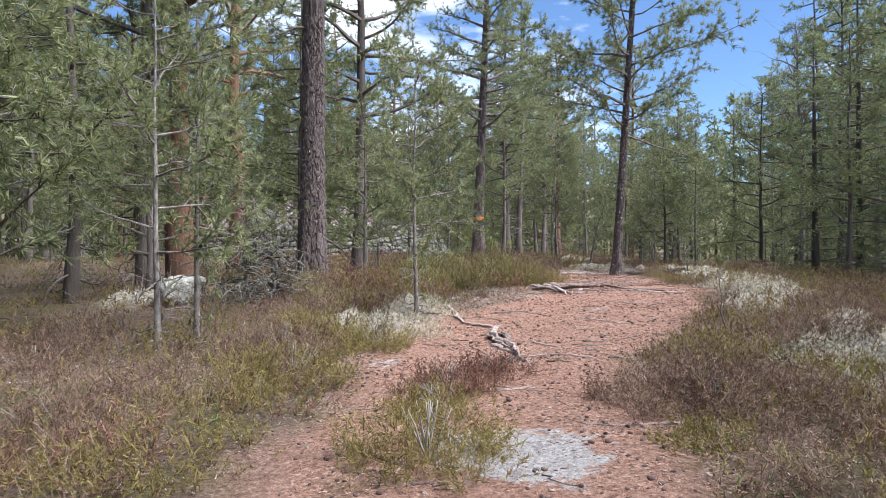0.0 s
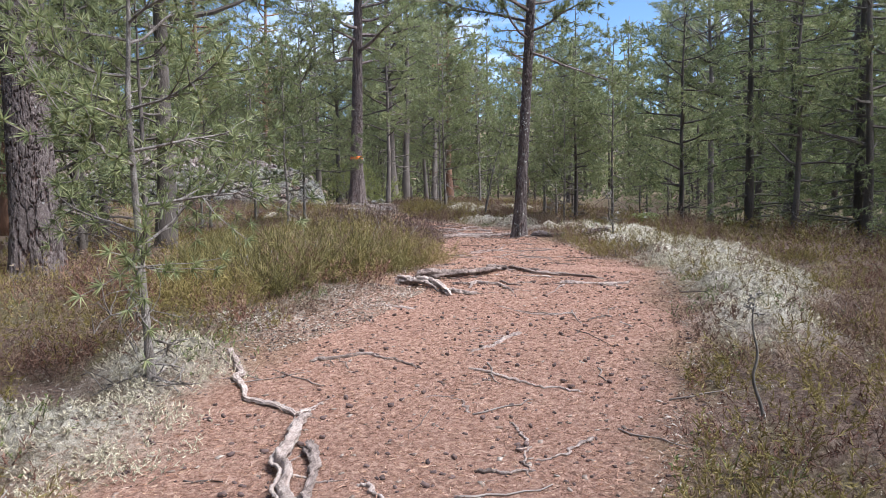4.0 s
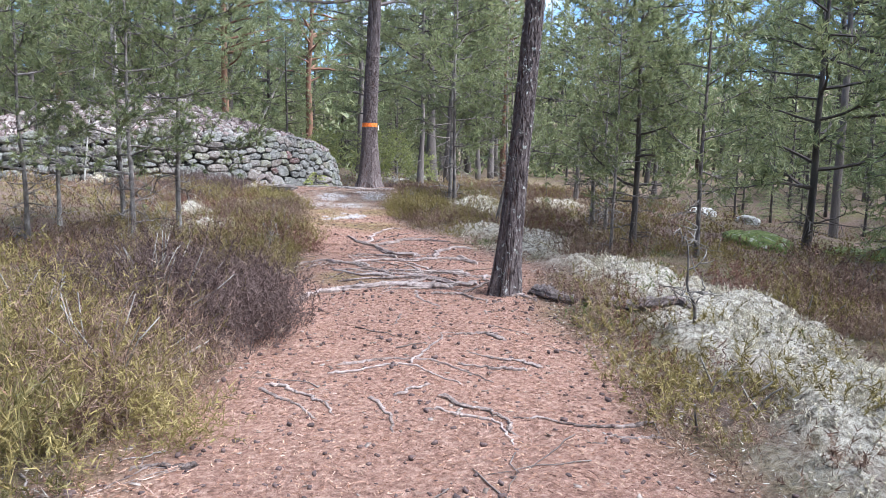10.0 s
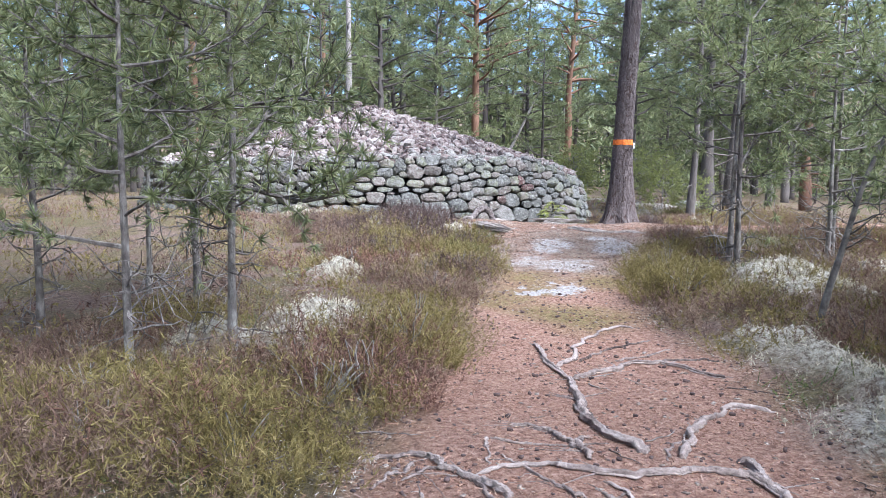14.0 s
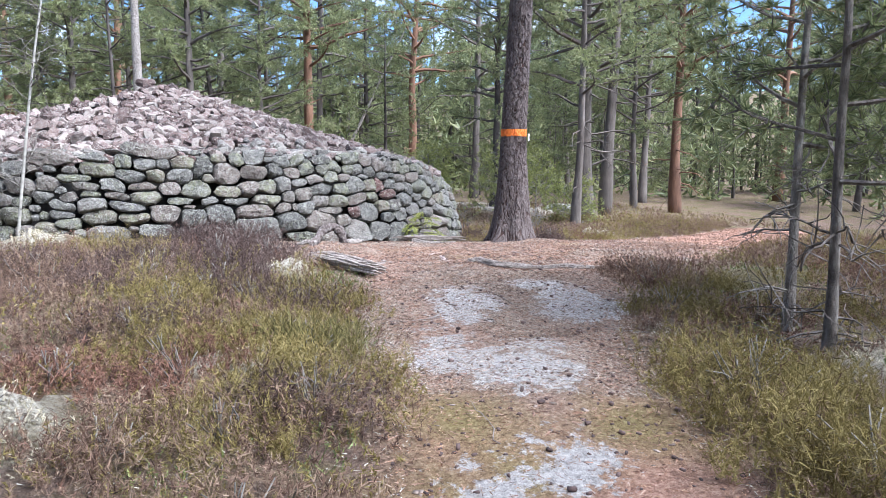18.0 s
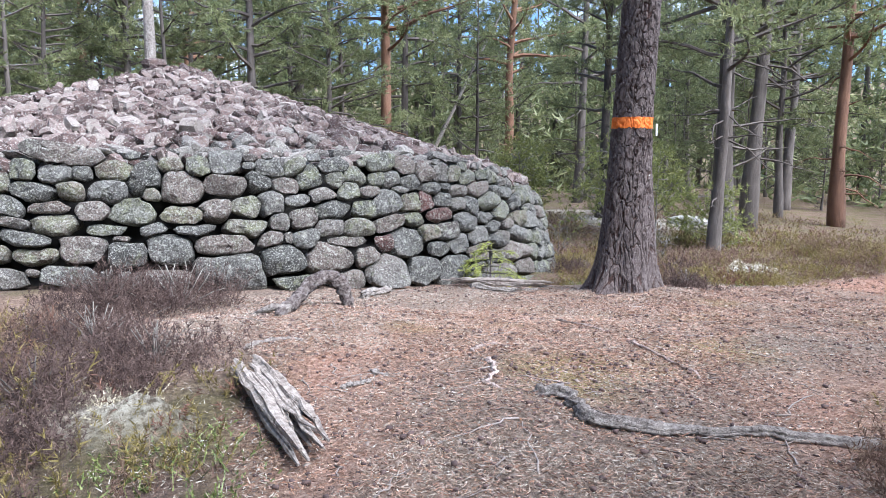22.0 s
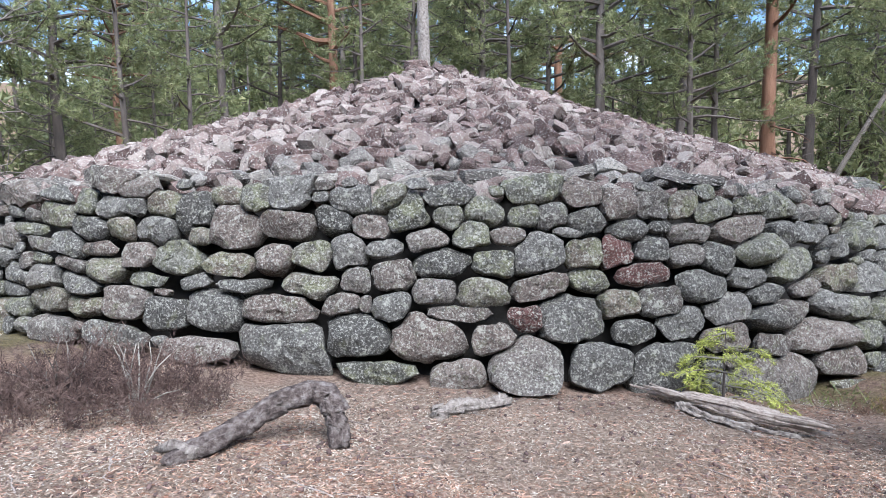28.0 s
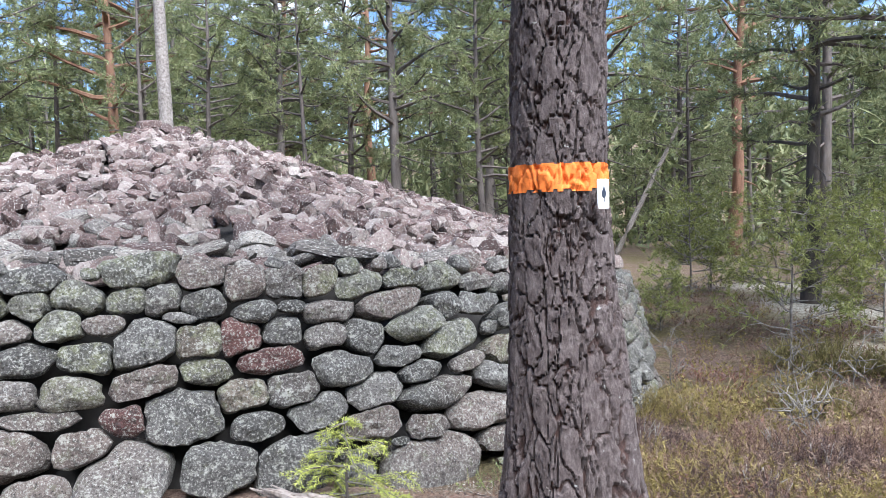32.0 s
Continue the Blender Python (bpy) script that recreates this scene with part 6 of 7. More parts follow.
# small spruce growing out of the wall's foot
tr, cr = spruce_meshes(91, .66, .012, .1, 6, .5, M_SPROUT, M_BARK_DARK, 0.005, 0.026, 0.013)
sp = thing("spruce_sapling", "tiny bright yellow-green spruce at the cairn foot", "sapling", pose(-1.15, 1.22, float(ground_z(-1.15, 1.22)) - .02, 0, 0, 40))
part("stem", tr, sp)
tagged(part("crown", cr, sp, "bright yellow-green needles"), kind="stuff")

# ---- heather and low growth ----
def brush(xy, height, rs, stems=10, twigs=14, foot=0.09, width=0.006, spread=0.42, level=None, up=0.5, shoot=1.0):
    """Bushy tufts: crooked woody stems, each breaking into short shoots that stand out all round."""
    n = len(xy) * stems
    lean = np.repeat(rs.normal(size=(len(xy), 2)) * .25, stems, 0)
    off = rs.normal(size=(n, 2)) * foot
    b = np.repeat(xy, stems, 0) + off
    h = np.repeat(height, stems) * rs.uniform(.35, 1.0, n)
    w = unit(np.c_[lean + rs.normal(size=(n, 2)) * spread + off * 2.6, np.ones(n)])
    base = np.c_[b, (floor_z(b[:, 0], b[:, 1]) if level is None else np.full(n, level)) - 0.02]
    knee = base + w * (h * .55)[:, None]
    w2 = unit(w + rs.normal(size=w.shape) * .4)
    out = [blades(base, w, h * .62, width * .7, rs), blades(knee, w2, h * .45, width * .6, rs)]
    for k in range(twigs):
        u = rs.uniform(.1, 1.0, n) ** .7
        p = np.where((u < .55)[:, None], base + w * (h * u)[:, None], knee + w2 * (h * (u - .55))[:, None])
        d = unit(w2 * up + rs.normal(size=w.shape) * .75 + np.array((0, 0, .25)))
        out.append(blades(p, d, shoot * rs.uniform(.022, .07, n) * np.clip(h / .3, .6, 1.2), width * rs.uniform(.8, 1.9, n), rs))
    return join(out)

def tufts(xy, height, rs, stems=22, twigs=5, spread=0.5, width=0.007, leaf=0.035, foot=0.10):
    """Upright wiry stems with short side shoots round each point."""
    n = len(xy)
    b = np.repeat(xy, stems, 0) + rs.normal(size=(n * stems, 2)) * foot
    h = np.repeat(height, stems) * rs.uniform(.45, 1.1, n * stems)
    w = unit(np.c_[rs.normal(size=(n * stems, 2)) * spread, np.ones(n * stems)])
    base = np.c_[b, floor_z(b[:, 0], b[:, 1]) - 0.01]
    out = [blades(base, w, h, width, rs)]
    for k in range(twigs):
        u = rs.uniform(.3, 1.0, len(base))
        d = unit(w + rs.normal(size=w.shape) * .65)
        out.append(blades(base + w * (h * u)[:, None], d, leaf * rs.uniform(.6, 1.6, len(base)), width * 1.1, rs))
    return join(out)

rs = np.random.RandomState(64)
def scatter(n, x0, x1, y0, y1):
    return np.c_[rs.uniform(x0, x1, n), rs.uniform(y0, y1, n)]
def beside(n, reach):
    """Points strewn along the trail, thinning out sideways."""
    seg = np.diff(TRAIL[:, :2], axis=0)
    ln = np.hypot(seg[:, 0], seg[:, 1])
    k = rs.choice(len(seg), n, p=ln / ln.sum())
    u = rs.rand(n)
    hw = TRAIL[k, 2] + u * (TRAIL[k + 1, 2] - TRAIL[k, 2])
    side = np.c_[-seg[k, 1], seg[k, 0]] / ln[k][:, None]
    w = rs.choice((-1, 1), n) * (hw + reach * rs.rand(n) ** 1.5)
    return TRAIL[k, :2] + seg[k] * u[:, None] + side * w[:, None]
pts = np.concatenate([beside(10500, 5.5), scatter(8500, -30, 14, -32, 14), scatter(1500, .6, 9, -.5, 10)])
px_, py_ = pts[:, 0], pts[:, 1]
d = off_path(px_, py_)
lich = np.minimum(off_line(LICHEN_BAND, px_, py_), off_spots(LICHEN_SPOTS, px_, py_))
cair = np.hypot(px_ - CX, py_ - CY)
wob = wobble(px_, py_, 0.55, 4.0)
ok = (d > 0.02 + 0.3 * rs.rand(len(pts)) ** 2) & (cair > CR + 0.35) & ((lich > 0.15) | (rs.rand(len(pts)) < 0.16)) & (d < 18) & (wob > -0.55) & (wobble(px_, py_, 1.9, 14.0) > np.where(py_ < -14, -0.5, -0.28)) & ((px_ < -8.6) | (py_ < -6.6) | (px_ > 0) | (rs.rand(len(pts)) < 0.45))
pts, d, wob = pts[ok], d[ok], wob[ok]
hgt = (0.30 + 0.22 * np.clip(wob, -.4, .6)) * rs.uniform(.5, 1.3, len(pts)) * np.where(pts[:, 1] < -15, 1.2, 1.0)
tall = np.array(((-11.65, -14.48, 1.3), (-10.45, -13.27, 1.1), (-13.15, -15.47, 1.1), (-9.70, -11.51, .9), (-8.65, -10.38, .7)))
hgt += 0.34 * np.clip(-off_spots(tall, pts[:, 0], pts[:, 1]) / 0.5, 0, 1)
hgt *= np.clip(0.55 + d / 1.0, 0.55, 1)
tone = wobble(pts[:, 0], pts[:, 1], 0.9, 11.0) + 0.22 * rs.normal(size=len(pts))
for name, label, sel, mat_, leaf, width, stems in (("brown_heather", "dry brown heather covering the forest floor", (tone < 0.02), M_HEATH_BROWN, 0, .0062, 11), ("green_heather", "olive green heather along the trail edges", (tone >= 0.02) & (tone < .46), M_HEATH_GREEN, 0, .0075, 11), ("rusty_heather", "rusty red heather beside the trail", tone >= .46, M_HEATH_RED, 0, .0065, 11)):
    close, away = sel & (d < 2.4), sel & (d >= 2.4)
    V, F = join([brush(pts[close], hgt[close], rs, 9, 24, .09, width * .6), brush(pts[away], hgt[away], rs, 5, 10, .11, width * 1.5)])
    tagged(new(name, mesh_np(name, V, F, mat_)), label, "heather", kind="stuff")

# thicker single bushes at the trail's edge
def bush(x, y, r, h, mat_, label, seed):
    r5 = np.random.RandomState(seed)
    n = int(16 * r * r / 0.16) + 8
    a, q = r5.uniform(0, 6.28, n), r * np.sqrt(r5.rand(n))
    xy = np.c_[x + q * np.cos(a), y + q * np.sin(a)]
    hh = h * (1 - 0.45 * (q / r) ** 2) * r5.uniform(.8, 1.15, n)
    wispy = mat_ is M_HEATH_LIME
    V, F = brush(xy, hh, r5, 14, 24, .05, .0034, .22 if wispy else .36, None, 1.7 if wispy else .5, 1.7 if wispy else 1.0)
    at = np.array((x, y, float(ground_z(x, y))))
    ob = thing("heather_bush", label, "bush", Matrix.Translation(at), "heather bushes")
    part("foliage", mesh_np("foliage", V - at, F, mat_), ob)
    wood = [tube(limb((0, 0, -.03), unit(np.array((r5.normal() * .5, r5.normal() * .5, 1))), h * .8, 0, r5, 5, .2), (.008, .007, .006, .004, .003), 4, 0, seed) for _ in range(14)]
    tagged(part("stem", mesh_np("stem", *join(wood), M_TWIG, True), ob), kind="stuff")
BUSHES_A = ((-5.1, -2.0, .5, .42, M_HEATH_DARK, "dry dark brown heather bush near a split log"), (-5.7, -2.6, .6, .42, M_HEATH_DARK, "dry dark brown heather bush near a split log"), (-6.4, -2.2, .6, .42, M_HEATH_DARK, "dry brown heather bush facing the cairn"),
            (-6.0, -3.4, .5, .38, M_HEATH_DARK, "dry brown heather bush facing the cairn"), (-5.5, -1.2, .45, .42, M_HEATH_DARK, "dry brown heather bush facing the cairn"), (-6.7, -.9, .6, .45, M_HEATH_GREEN, "olive brown heather bush facing the cairn"),
            (-4.85, -.05, .5, .58, M_HEATH_DARK, "dry dark brown heather bush before the cairn"), (-5.45, .0, .55, .55, M_HEATH_DARK, "dry dark brown heather bush before the cairn"), (-6.3, -1.5, .6, .38, M_HEATH_DARK, "dry dark brown heather bush before the cairn"),
            (.95, .1, .4, .32, M_HEATH_DARK, "low brown heather bush behind a pine"), (1.5, 1.3, .5, .4, M_HEATH_DARK, "low brown heather bush behind a pine"), (2.3, 1.9, .5, .4, M_HEATH_DARK, "brown heather bush in the open wood"),
            (1.2, 2.8, .5, .42, M_HEATH_DARK, "brown heather bush beside the cairn"), (2.6, .7, .4, .3, M_HEATH_GREEN, "olive heather bush in the open wood"),)
BUSHES_B = ((3.6, 2.6, .6, .4, M_HEATH_BROWN, "brown heather bush in the open wood"), (2.0, 4.0, .6, .4, M_HEATH_GREEN, "olive heather bush in the open wood"), (-7.91, -9.98, .55, .55, M_HEATH_GREEN, "olive and rust heather bush by the trail"),
            (-8.43, -10.80, .5, .5, M_HEATH_RED, "rusty heather bush at the trail's edge"), (-4.74, -8.87, .6, .5, M_HEATH_GREEN, "olive green heather bush by the trail"), (-4.3, -8.0, .6, .5, M_HEATH_GREEN, "olive green heather bush by the trail"),
            (-6.35, -6.9, .55, .38, M_HEATH_GREEN, "olive green heather bush by the trail"), (-18.38, -21.55, .42, .42, M_HEATH_GREEN, "green heather clump between two trail branches"), (-17.75, -20.8, .3, .3, M_HEATH_GREEN, "green heather clump between two trail branches"),
            (-15.9, -22.25, .5, .16, M_HEATH_GREEN, "low yellow-green heather cushion"), (-16.9, -22.2, .35, .15, M_HEATH_GREEN, "low yellow-green heather cushion"), (-17.38, -20.39, .35, .3, M_HEATH_RED, "rusty heather clump at the trail's edge"),
            (-16.28, -21.79, .75, .4, M_HEATH_BROWN, "dense purple-brown heather bush by the trail"), (-15.5, -21.2, .4, .32, M_HEATH_BROWN, "dense purple-brown heather bush by the trail"),)
BUSHES_C = ((-17.45, -18.55, .5, .42, M_HEATH_GREEN, "dark olive heather bush by the trail"), (-17.9, -18.75, .5, .45, M_HEATH_BROWN, "brown heather bush by the trail"), (-16.95, -18.75, .32, .36, M_HEATH_GREEN, "dark olive heather bush by the trail"), (-16.75, -20.2, .3, .3, M_HEATH_RED, "rusty heather clump standing in the trail"), (-18.1, -19.4, .5, .4, M_HEATH_GREEN, "olive heather bush beside the trail"),
            (-11.90, -14.97, .9, .7, M_HEATH_GREEN, "tall green heather bush beside the trail"), (-10.69, -13.75, .9, .85, M_HEATH_DARK, "tall dark brown heather bush beside the trail"),)
BUSHES_D = ((-12.3, -15.15, .75, .62, M_HEATH_LIME, "tall lime-green heather bush beside the trail"), (-13.0, -15.3, .8, .6, M_HEATH_LIME, "tall lime-green heather bush beside the trail"), (-13.75, -15.6, .75, .55, M_HEATH_LIME, "lime-green heather bush beside the trail"), (-14.3, -15.75, .6, .42, M_HEATH_GREEN, "olive heather bush beside the trail"),
            (-13.3, -14.5, .8, .62, M_HEATH_LIME, "tall lime-green heather bush behind others"), (-12.4, -14.2, .9, .66, M_HEATH_LIME, "tall lime-green heather bush behind others"), (-11.5, -14.0, .8, .82, M_HEATH_GREEN, "tall olive and brown heather bush"), (-11.3, -14.75, .6, .76, M_HEATH_BROWN, "tall olive and brown heather bush"),
            (-10.5, -13.2, .8, .82, M_HEATH_DARK, "tall dark brown heather bush by the trail"), (-6.9, -5.65, .5, .3, M_HEATH_GREEN, "low olive heather bush beside the clearing"), (-6.45, -5.9, .5, .32, M_HEATH_GREEN, "low yellow-green heather bush beside the clearing"), (-6.1, -6.05, .35, .3, M_HEATH_LIME, "low yellow-green heather bush beside the clearing"),
            (-5.9, -5.6, .32, .26, M_HEATH_GREEN, "low olive heather bush beside the clearing"), (-6.3, -5.3, .5, .3, M_HEATH_BROWN, "low brown heather bush beside the clearing"), (-6.85, -5.0, .5, .3, M_HEATH_GREEN, "low olive heather bush beside the clearing"), (-7.3, -4.7, .5, .32, M_HEATH_BROWN, "low brown heather bush beside the clearing"),
            (-5.75, -4.75, .4, .3, M_HEATH_DARK, "low dark heather bush beside the clearing"), (-5.95, -4.2, .45, .34, M_HEATH_DARK, "dark heather bush beside the clearing"), (-6.6, -4.1, .5, .34, M_HEATH_GREEN, "low olive heather bush beside the clearing"),
            (-8.7, -10.95, .5, .44, M_HEATH_GREEN, "olive heather bush beside the trail"), (-8.1, -10.0, .45, .46, M_HEATH_RED, "rusty red heather bush beside the trail"), (-9.25, -11.6, .6, .44, M_HEATH_GREEN, "olive heather bush beside the trail"), (-9.85, -11.3, .6, .42, M_HEATH_BROWN, "brown heather bush beside the trail"), (-8.75, -10.3, .4, .4, M_HEATH_RED, "rusty red heather bush beside the trail"),
            (-7.6, -9.1, .4, .42, M_HEATH_GREEN, "olive heather bush beside the trail"), (-7.1, -8.1, .45, .42, M_HEATH_BROWN, "brown heather bush beside the trail"), (-9.65, -8.9, .6, .38, M_HEATH_GREEN, "olive heather bush off the trail"), (-10.1, -9.6, .6, .4, M_HEATH_BROWN, "brown heather bush off the trail"), (-10.0, -10.5, .5, .4, M_HEATH_GREEN, "olive heather bush off the trail"),
            (-7.43, -7.03, 0.4, 0.34, M_HEATH_BROWN, "dry brown heather bush beside the trail"), (-6.93, -7.15, 0.4, 0.36, M_HEATH_GREEN, "olive heather bush beside the trail"), (-7.54, -5.81, 0.4, 0.34, M_HEATH_RED, "rusty heather bush beside the trail"), (-6.93, -6.19, 0.4, 0.34, M_HEATH_RED, "rusty heather bush beside the trail"),
            (-6.43, -7.01, 0.4, 0.36, M_HEATH_DARK, "dark heather bush beside the trail"), (-6.25, -5.71, 0.4, 0.36, M_HEATH_GREEN, "olive heather bush beside the trail"), (-6.95, -4.92, 0.45, 0.36, M_HEATH_DARK, "dark heather bush beside the trail"),
            (-2.4, -5.6, .35, .36, M_HEATH_BROWN, "brown heather bush at the clearing's edge"), (-2.2, -5.05, .35, .34, M_HEATH_BROWN, "brown heather bush at the clearing's edge"), (-3.15, -6.4, .35, .36, M_HEATH_GREEN, "olive heather bush at the clearing's edge"),
            (-7.5, -2.0, .6, .4, M_HEATH_DARK, "dry dark brown heather bush before the cairn"), (-7.05, -1.3, .5, .4, M_HEATH_BROWN, "dry brown heather bush before the cairn"), (-7.1, -3.2, .55, .36, M_HEATH_DARK, "dry dark brown heather bush before the cairn"), (-7.6, -3.7, .5, .34, M_HEATH_BROWN, "dry brown heather bush before the cairn"), (-6.6, -2.85, .5, .36, M_HEATH_BROWN, "dry brown heather bush before the cairn"),
            (3.3, 4.0, .5, .35, M_HEATH_LIME, "lime-green heather bush in the open wood"), (4.3, 5.6, .7, .4, M_HEATH_LIME, "lime-green heather bush in the open wood"), (5.4, 4.9, .8, .4, M_HEATH_LIME, "lime-green heather bush in the open wood"), (2.3, 2.6, .6, .36, M_HEATH_BROWN, "purple-brown heather bush in the open wood"), (3.0, 2.2, .6, .34, M_HEATH_BROWN, "purple-brown heather bush in the open wood"))
for k, (x, y, r, h, mat_, label) in enumerate(BUSHES_A + BUSHES_B + BUSHES_C + BUSHES_D):
    bush(x, y, r, h, mat_, label, 500 + k)

# bushes shared along the trail's edges
def bush_kind(r, h, mat_, label, seed):
    r5 = np.random.RandomState(seed)
    n = int(100 * r * r) + 8
    a, q = r5.uniform(0, 6.28, n), r * np.sqrt(r5.rand(n))
    hh = h * (1 - 0.45 * (q / r) ** 2) * r5.uniform(.7, 1.2, n)
    V, F = brush(np.c_[q * np.cos(a), q * np.sin(a)], hh, r5, 12, 25, .06, .0035, .4, 0.0)
    ob = thing("heather_bush", label, "bush", None, "heather bushes")
    tagged(part("foliage", mesh_np("foliage", V, F, mat_), ob), kind="stuff")
    wood = [tube(limb((r5.normal() * r * .3, r5.normal() * r * .3, -.04), unit(np.array((r5.normal() * .5, r5.normal() * .5, 1))), h * .7, 0, r5, 5, .2), (.007, .006, .005, .004, .003), 4, 0, seed) for _ in range(12)]
    tagged(part("stem", mesh_np("stem", *join(wood), M_TWIG, True), ob), kind="stuff")
    return ob
bushes = [bush_kind(r, h, m, label, 540 + k) for k, (r, h, m, label) in enumerate(((.42, .40, M_HEATH_BROWN, "purple-brown heather bush at the trail's edge"), (.36, .34, M_HEATH_GREEN, "olive green heather bush at the trail's edge"), (.34, .34, M_HEATH_RED, "rusty brown heather bush at the trail's edge"),
                                                                                   (.5, .46, M_HEATH_BROWN, "tall dry brown heather bush by the trail"), (.4, .3, M_HEATH_GREEN, "low yellow-green heather bush by the trail")))]
spots_at = beside(900, 3.2)
d = off_path(spots_at[:, 0], spots_at[:, 1])
lich = np.minimum(off_line(LICHEN_BAND, spots_at[:, 0], spots_at[:, 1]), off_spots(LICHEN_SPOTS, spots_at[:, 0], spots_at[:, 1]))
set_at, used_bushes = [], []
for (x, y), q, li in zip(spots_at, d, lich):
    if q < .32 or q > 3.2 or (li < .3 and rs.rand() < .7) or math.hypot(x - CX, y - CY) < CR + .7 or len(set_at) >= 130 or any(math.hypot(x - a, y - b) < .55 for a, b in set_at):
        continue
    tone = float(wobble(np.array(x), np.array(y), .7, 31.0)) + rs.normal() * .12
    k = (0, 3)[len(set_at) % 2] if tone < -.02 else ((1, 4)[len(set_at) % 2] if tone < .28 else 2)
    proto, sc = bushes[k], rs.uniform(.75, 1.3)
    m = pose(x, y, float(ground_z(x, y)), 0, 0, rs.uniform(0, 360)) @ Matrix.Diagonal((sc, sc, sc * rs.uniform(.75, 1.15), 1))
    if proto not in [p for p, _ in used_bushes]:
        used_bushes.append((proto, 1))
        proto.matrix_basis = m
    else:
        copy_thing(proto, m)
    set_at.append((x, y))

# lingonberry sprigs
pts = beside(2600, 3.0)
d = off_path(pts[:, 0], pts[:, 1])
pts = pts[(d > .1) & (d < 3.0) & (wobble(pts[:, 0], pts[:, 1], .9, 21.0) > .05)]
V, F = tufts(pts, rs.uniform(.08, .15, len(pts)), rs, 8, 8, .8, .008, .016, .08)
tagged(new("lingonberry", mesh_np("lingonberry", V, F, M_LEAF)), "small green lingonberry sprigs among the heather", "shrub", kind="stuff")

# reindeer lichen, crisp pale tufts on low cushions
pts = scatter(60000, -19, 4, -24, 3)
lich = np.minimum(off_line(LICHEN_BAND, pts[:, 0], pts[:, 1]), off_spots(LICHEN_SPOTS, pts[:, 0], pts[:, 1]))
pts = pts[(lich + 0.35 * np.clip((pts[:, 1] + 17.5) / 2, 0, 1) * (rs.rand(len(pts)) < .6)) + 0.3 * wobble(pts[:, 0], pts[:, 1], 1.5, 9.0) + 0.12 * wobble(pts[:, 0], pts[:, 1], 6.0, 3.0) + 0.9 * np.clip(wobble(pts[:, 0], pts[:, 1], 1.7, 19.0) + 0.5 * wobble(pts[:, 0], pts[:, 1], 5.0, 8.0), 0, 1) < 0.05][:9500]
V, F = tufts(pts, rs.uniform(.06, .105, len(pts)), rs, 8, 4, .9, .008, .02, .05)
tagged(new("reindeer_lichen", mesh_np("reindeer_lichen", V, F, M_LICHEN)), "pale grey cushions of reindeer lichen", "lichen", kind="stuff")

# ---- litter on the trail ----
def on_trail(n, over=0.15):
    return np.concatenate([on_line(TRAIL, int(n * .7), over), on_line(CLEARING, int(n * .3), over)])
def on_line(line, n, over):
    seg = np.diff(line[:, :2], axis=0)
    ln = np.hypot(seg[:, 0], seg[:, 1]) * (line[1:, 2] + line[:-1, 2])
    k = rs.choice(len(seg), n, p=ln / ln.sum())
    u = rs.rand(n)
    side = np.c_[-seg[k, 1], seg[k, 0]] / np.hypot(seg[k, 0], seg[k, 1])[:, None]
    hw = line[k, 2] + u * (line[k + 1, 2] - line[k, 2]) + over
    p = line[k, :2] + seg[k] * u[:, None] + side * (hw * rs.uniform(-1, 1, n))[:, None]
    # little stays lying on the bare rock
    return p[(np.hypot(p[:, 0] - CX, p[:, 1] - CY) > CR) & ((off_spots(ROCK_SPOTS, p[:, 0], p[:, 1]) > .05) | (rs.rand(n) < .4))]
pts = on_trail(130000)
z = floor_z(pts[:, 0], pts[:, 1]) + rs.uniform(.004, .014, len(pts))
a = rs.uniform(0, 6.28, len(pts))
way = unit(np.c_[np.cos(a), np.sin(a), rs.normal(size=len(pts)) * .2])
V, F = blades(np.c_[pts, z], way, rs.uniform(.02, .065, len(pts)), rs.uniform(.0022, .0055, len(pts)), rs)
tagged(new("needle_litter", mesh_np("needle_litter", V, F, M_LITTER)), "dry pine needles and bark chips on the trail", "litter", kind="stuff")

def debris(name, label, line, n, over, length, width, mat_):
    """Crumbled needles, lichen and bark lying thick over trodden ground."""
    pts = on_line(line, n, over)
    z = floor_z(pts[:, 0], pts[:, 1]) + rs.uniform(.001, .009, len(pts))
    a = rs.uniform(0, 6.28, len(pts))
    way = unit(np.c_[np.cos(a), np.sin(a), rs.normal(size=len(pts)) * .45])
    V, F = blades(np.c_[pts, z], way, rs.uniform(*length, len(pts)), rs.uniform(*width, len(pts)), rs)
    tagged(new(name, mesh_np(name, V, F, mat_)), label, "litter", kind="stuff")
M_CRUMB = material("crumbled_litter", ((0.1, (0.045, 0.032, 0.027)), (0.35, (0.16, 0.115, 0.085)), (0.55, (0.31, 0.25, 0.2)), (0.75, (0.42, 0.38, 0.32)), (0.95, (0.6, 0.58, 0.52))), 2.0, 0.9, 0.0, island=0.9)
M_NEEDLE_BED = material("needle_bed", ((0.1, (0.0899, 0.0355, 0.0202)), (0.4, (0.304, 0.15, 0.0858)), (0.65, (0.449, 0.261, 0.161)), (0.95, (0.618, 0.444, 0.313))), 2.0, 0.9, 0.0, island=0.9)
debris("clearing_litter", "grey-brown crumbs of lichen, bark and needles", CLEARING, 190000, .5, (.006, .026), (.002, .006), M_CRUMB)
M_STRAW = material("pale_straw", ((0.1, (0.124, 0.0852, 0.0648)), (0.4, (0.294, 0.224, 0.17)), (0.7, (0.426, 0.356, 0.292)), (0.95, (0.511, 0.465, 0.405))), 2.0, 0.9, 0.0, island=0.9)
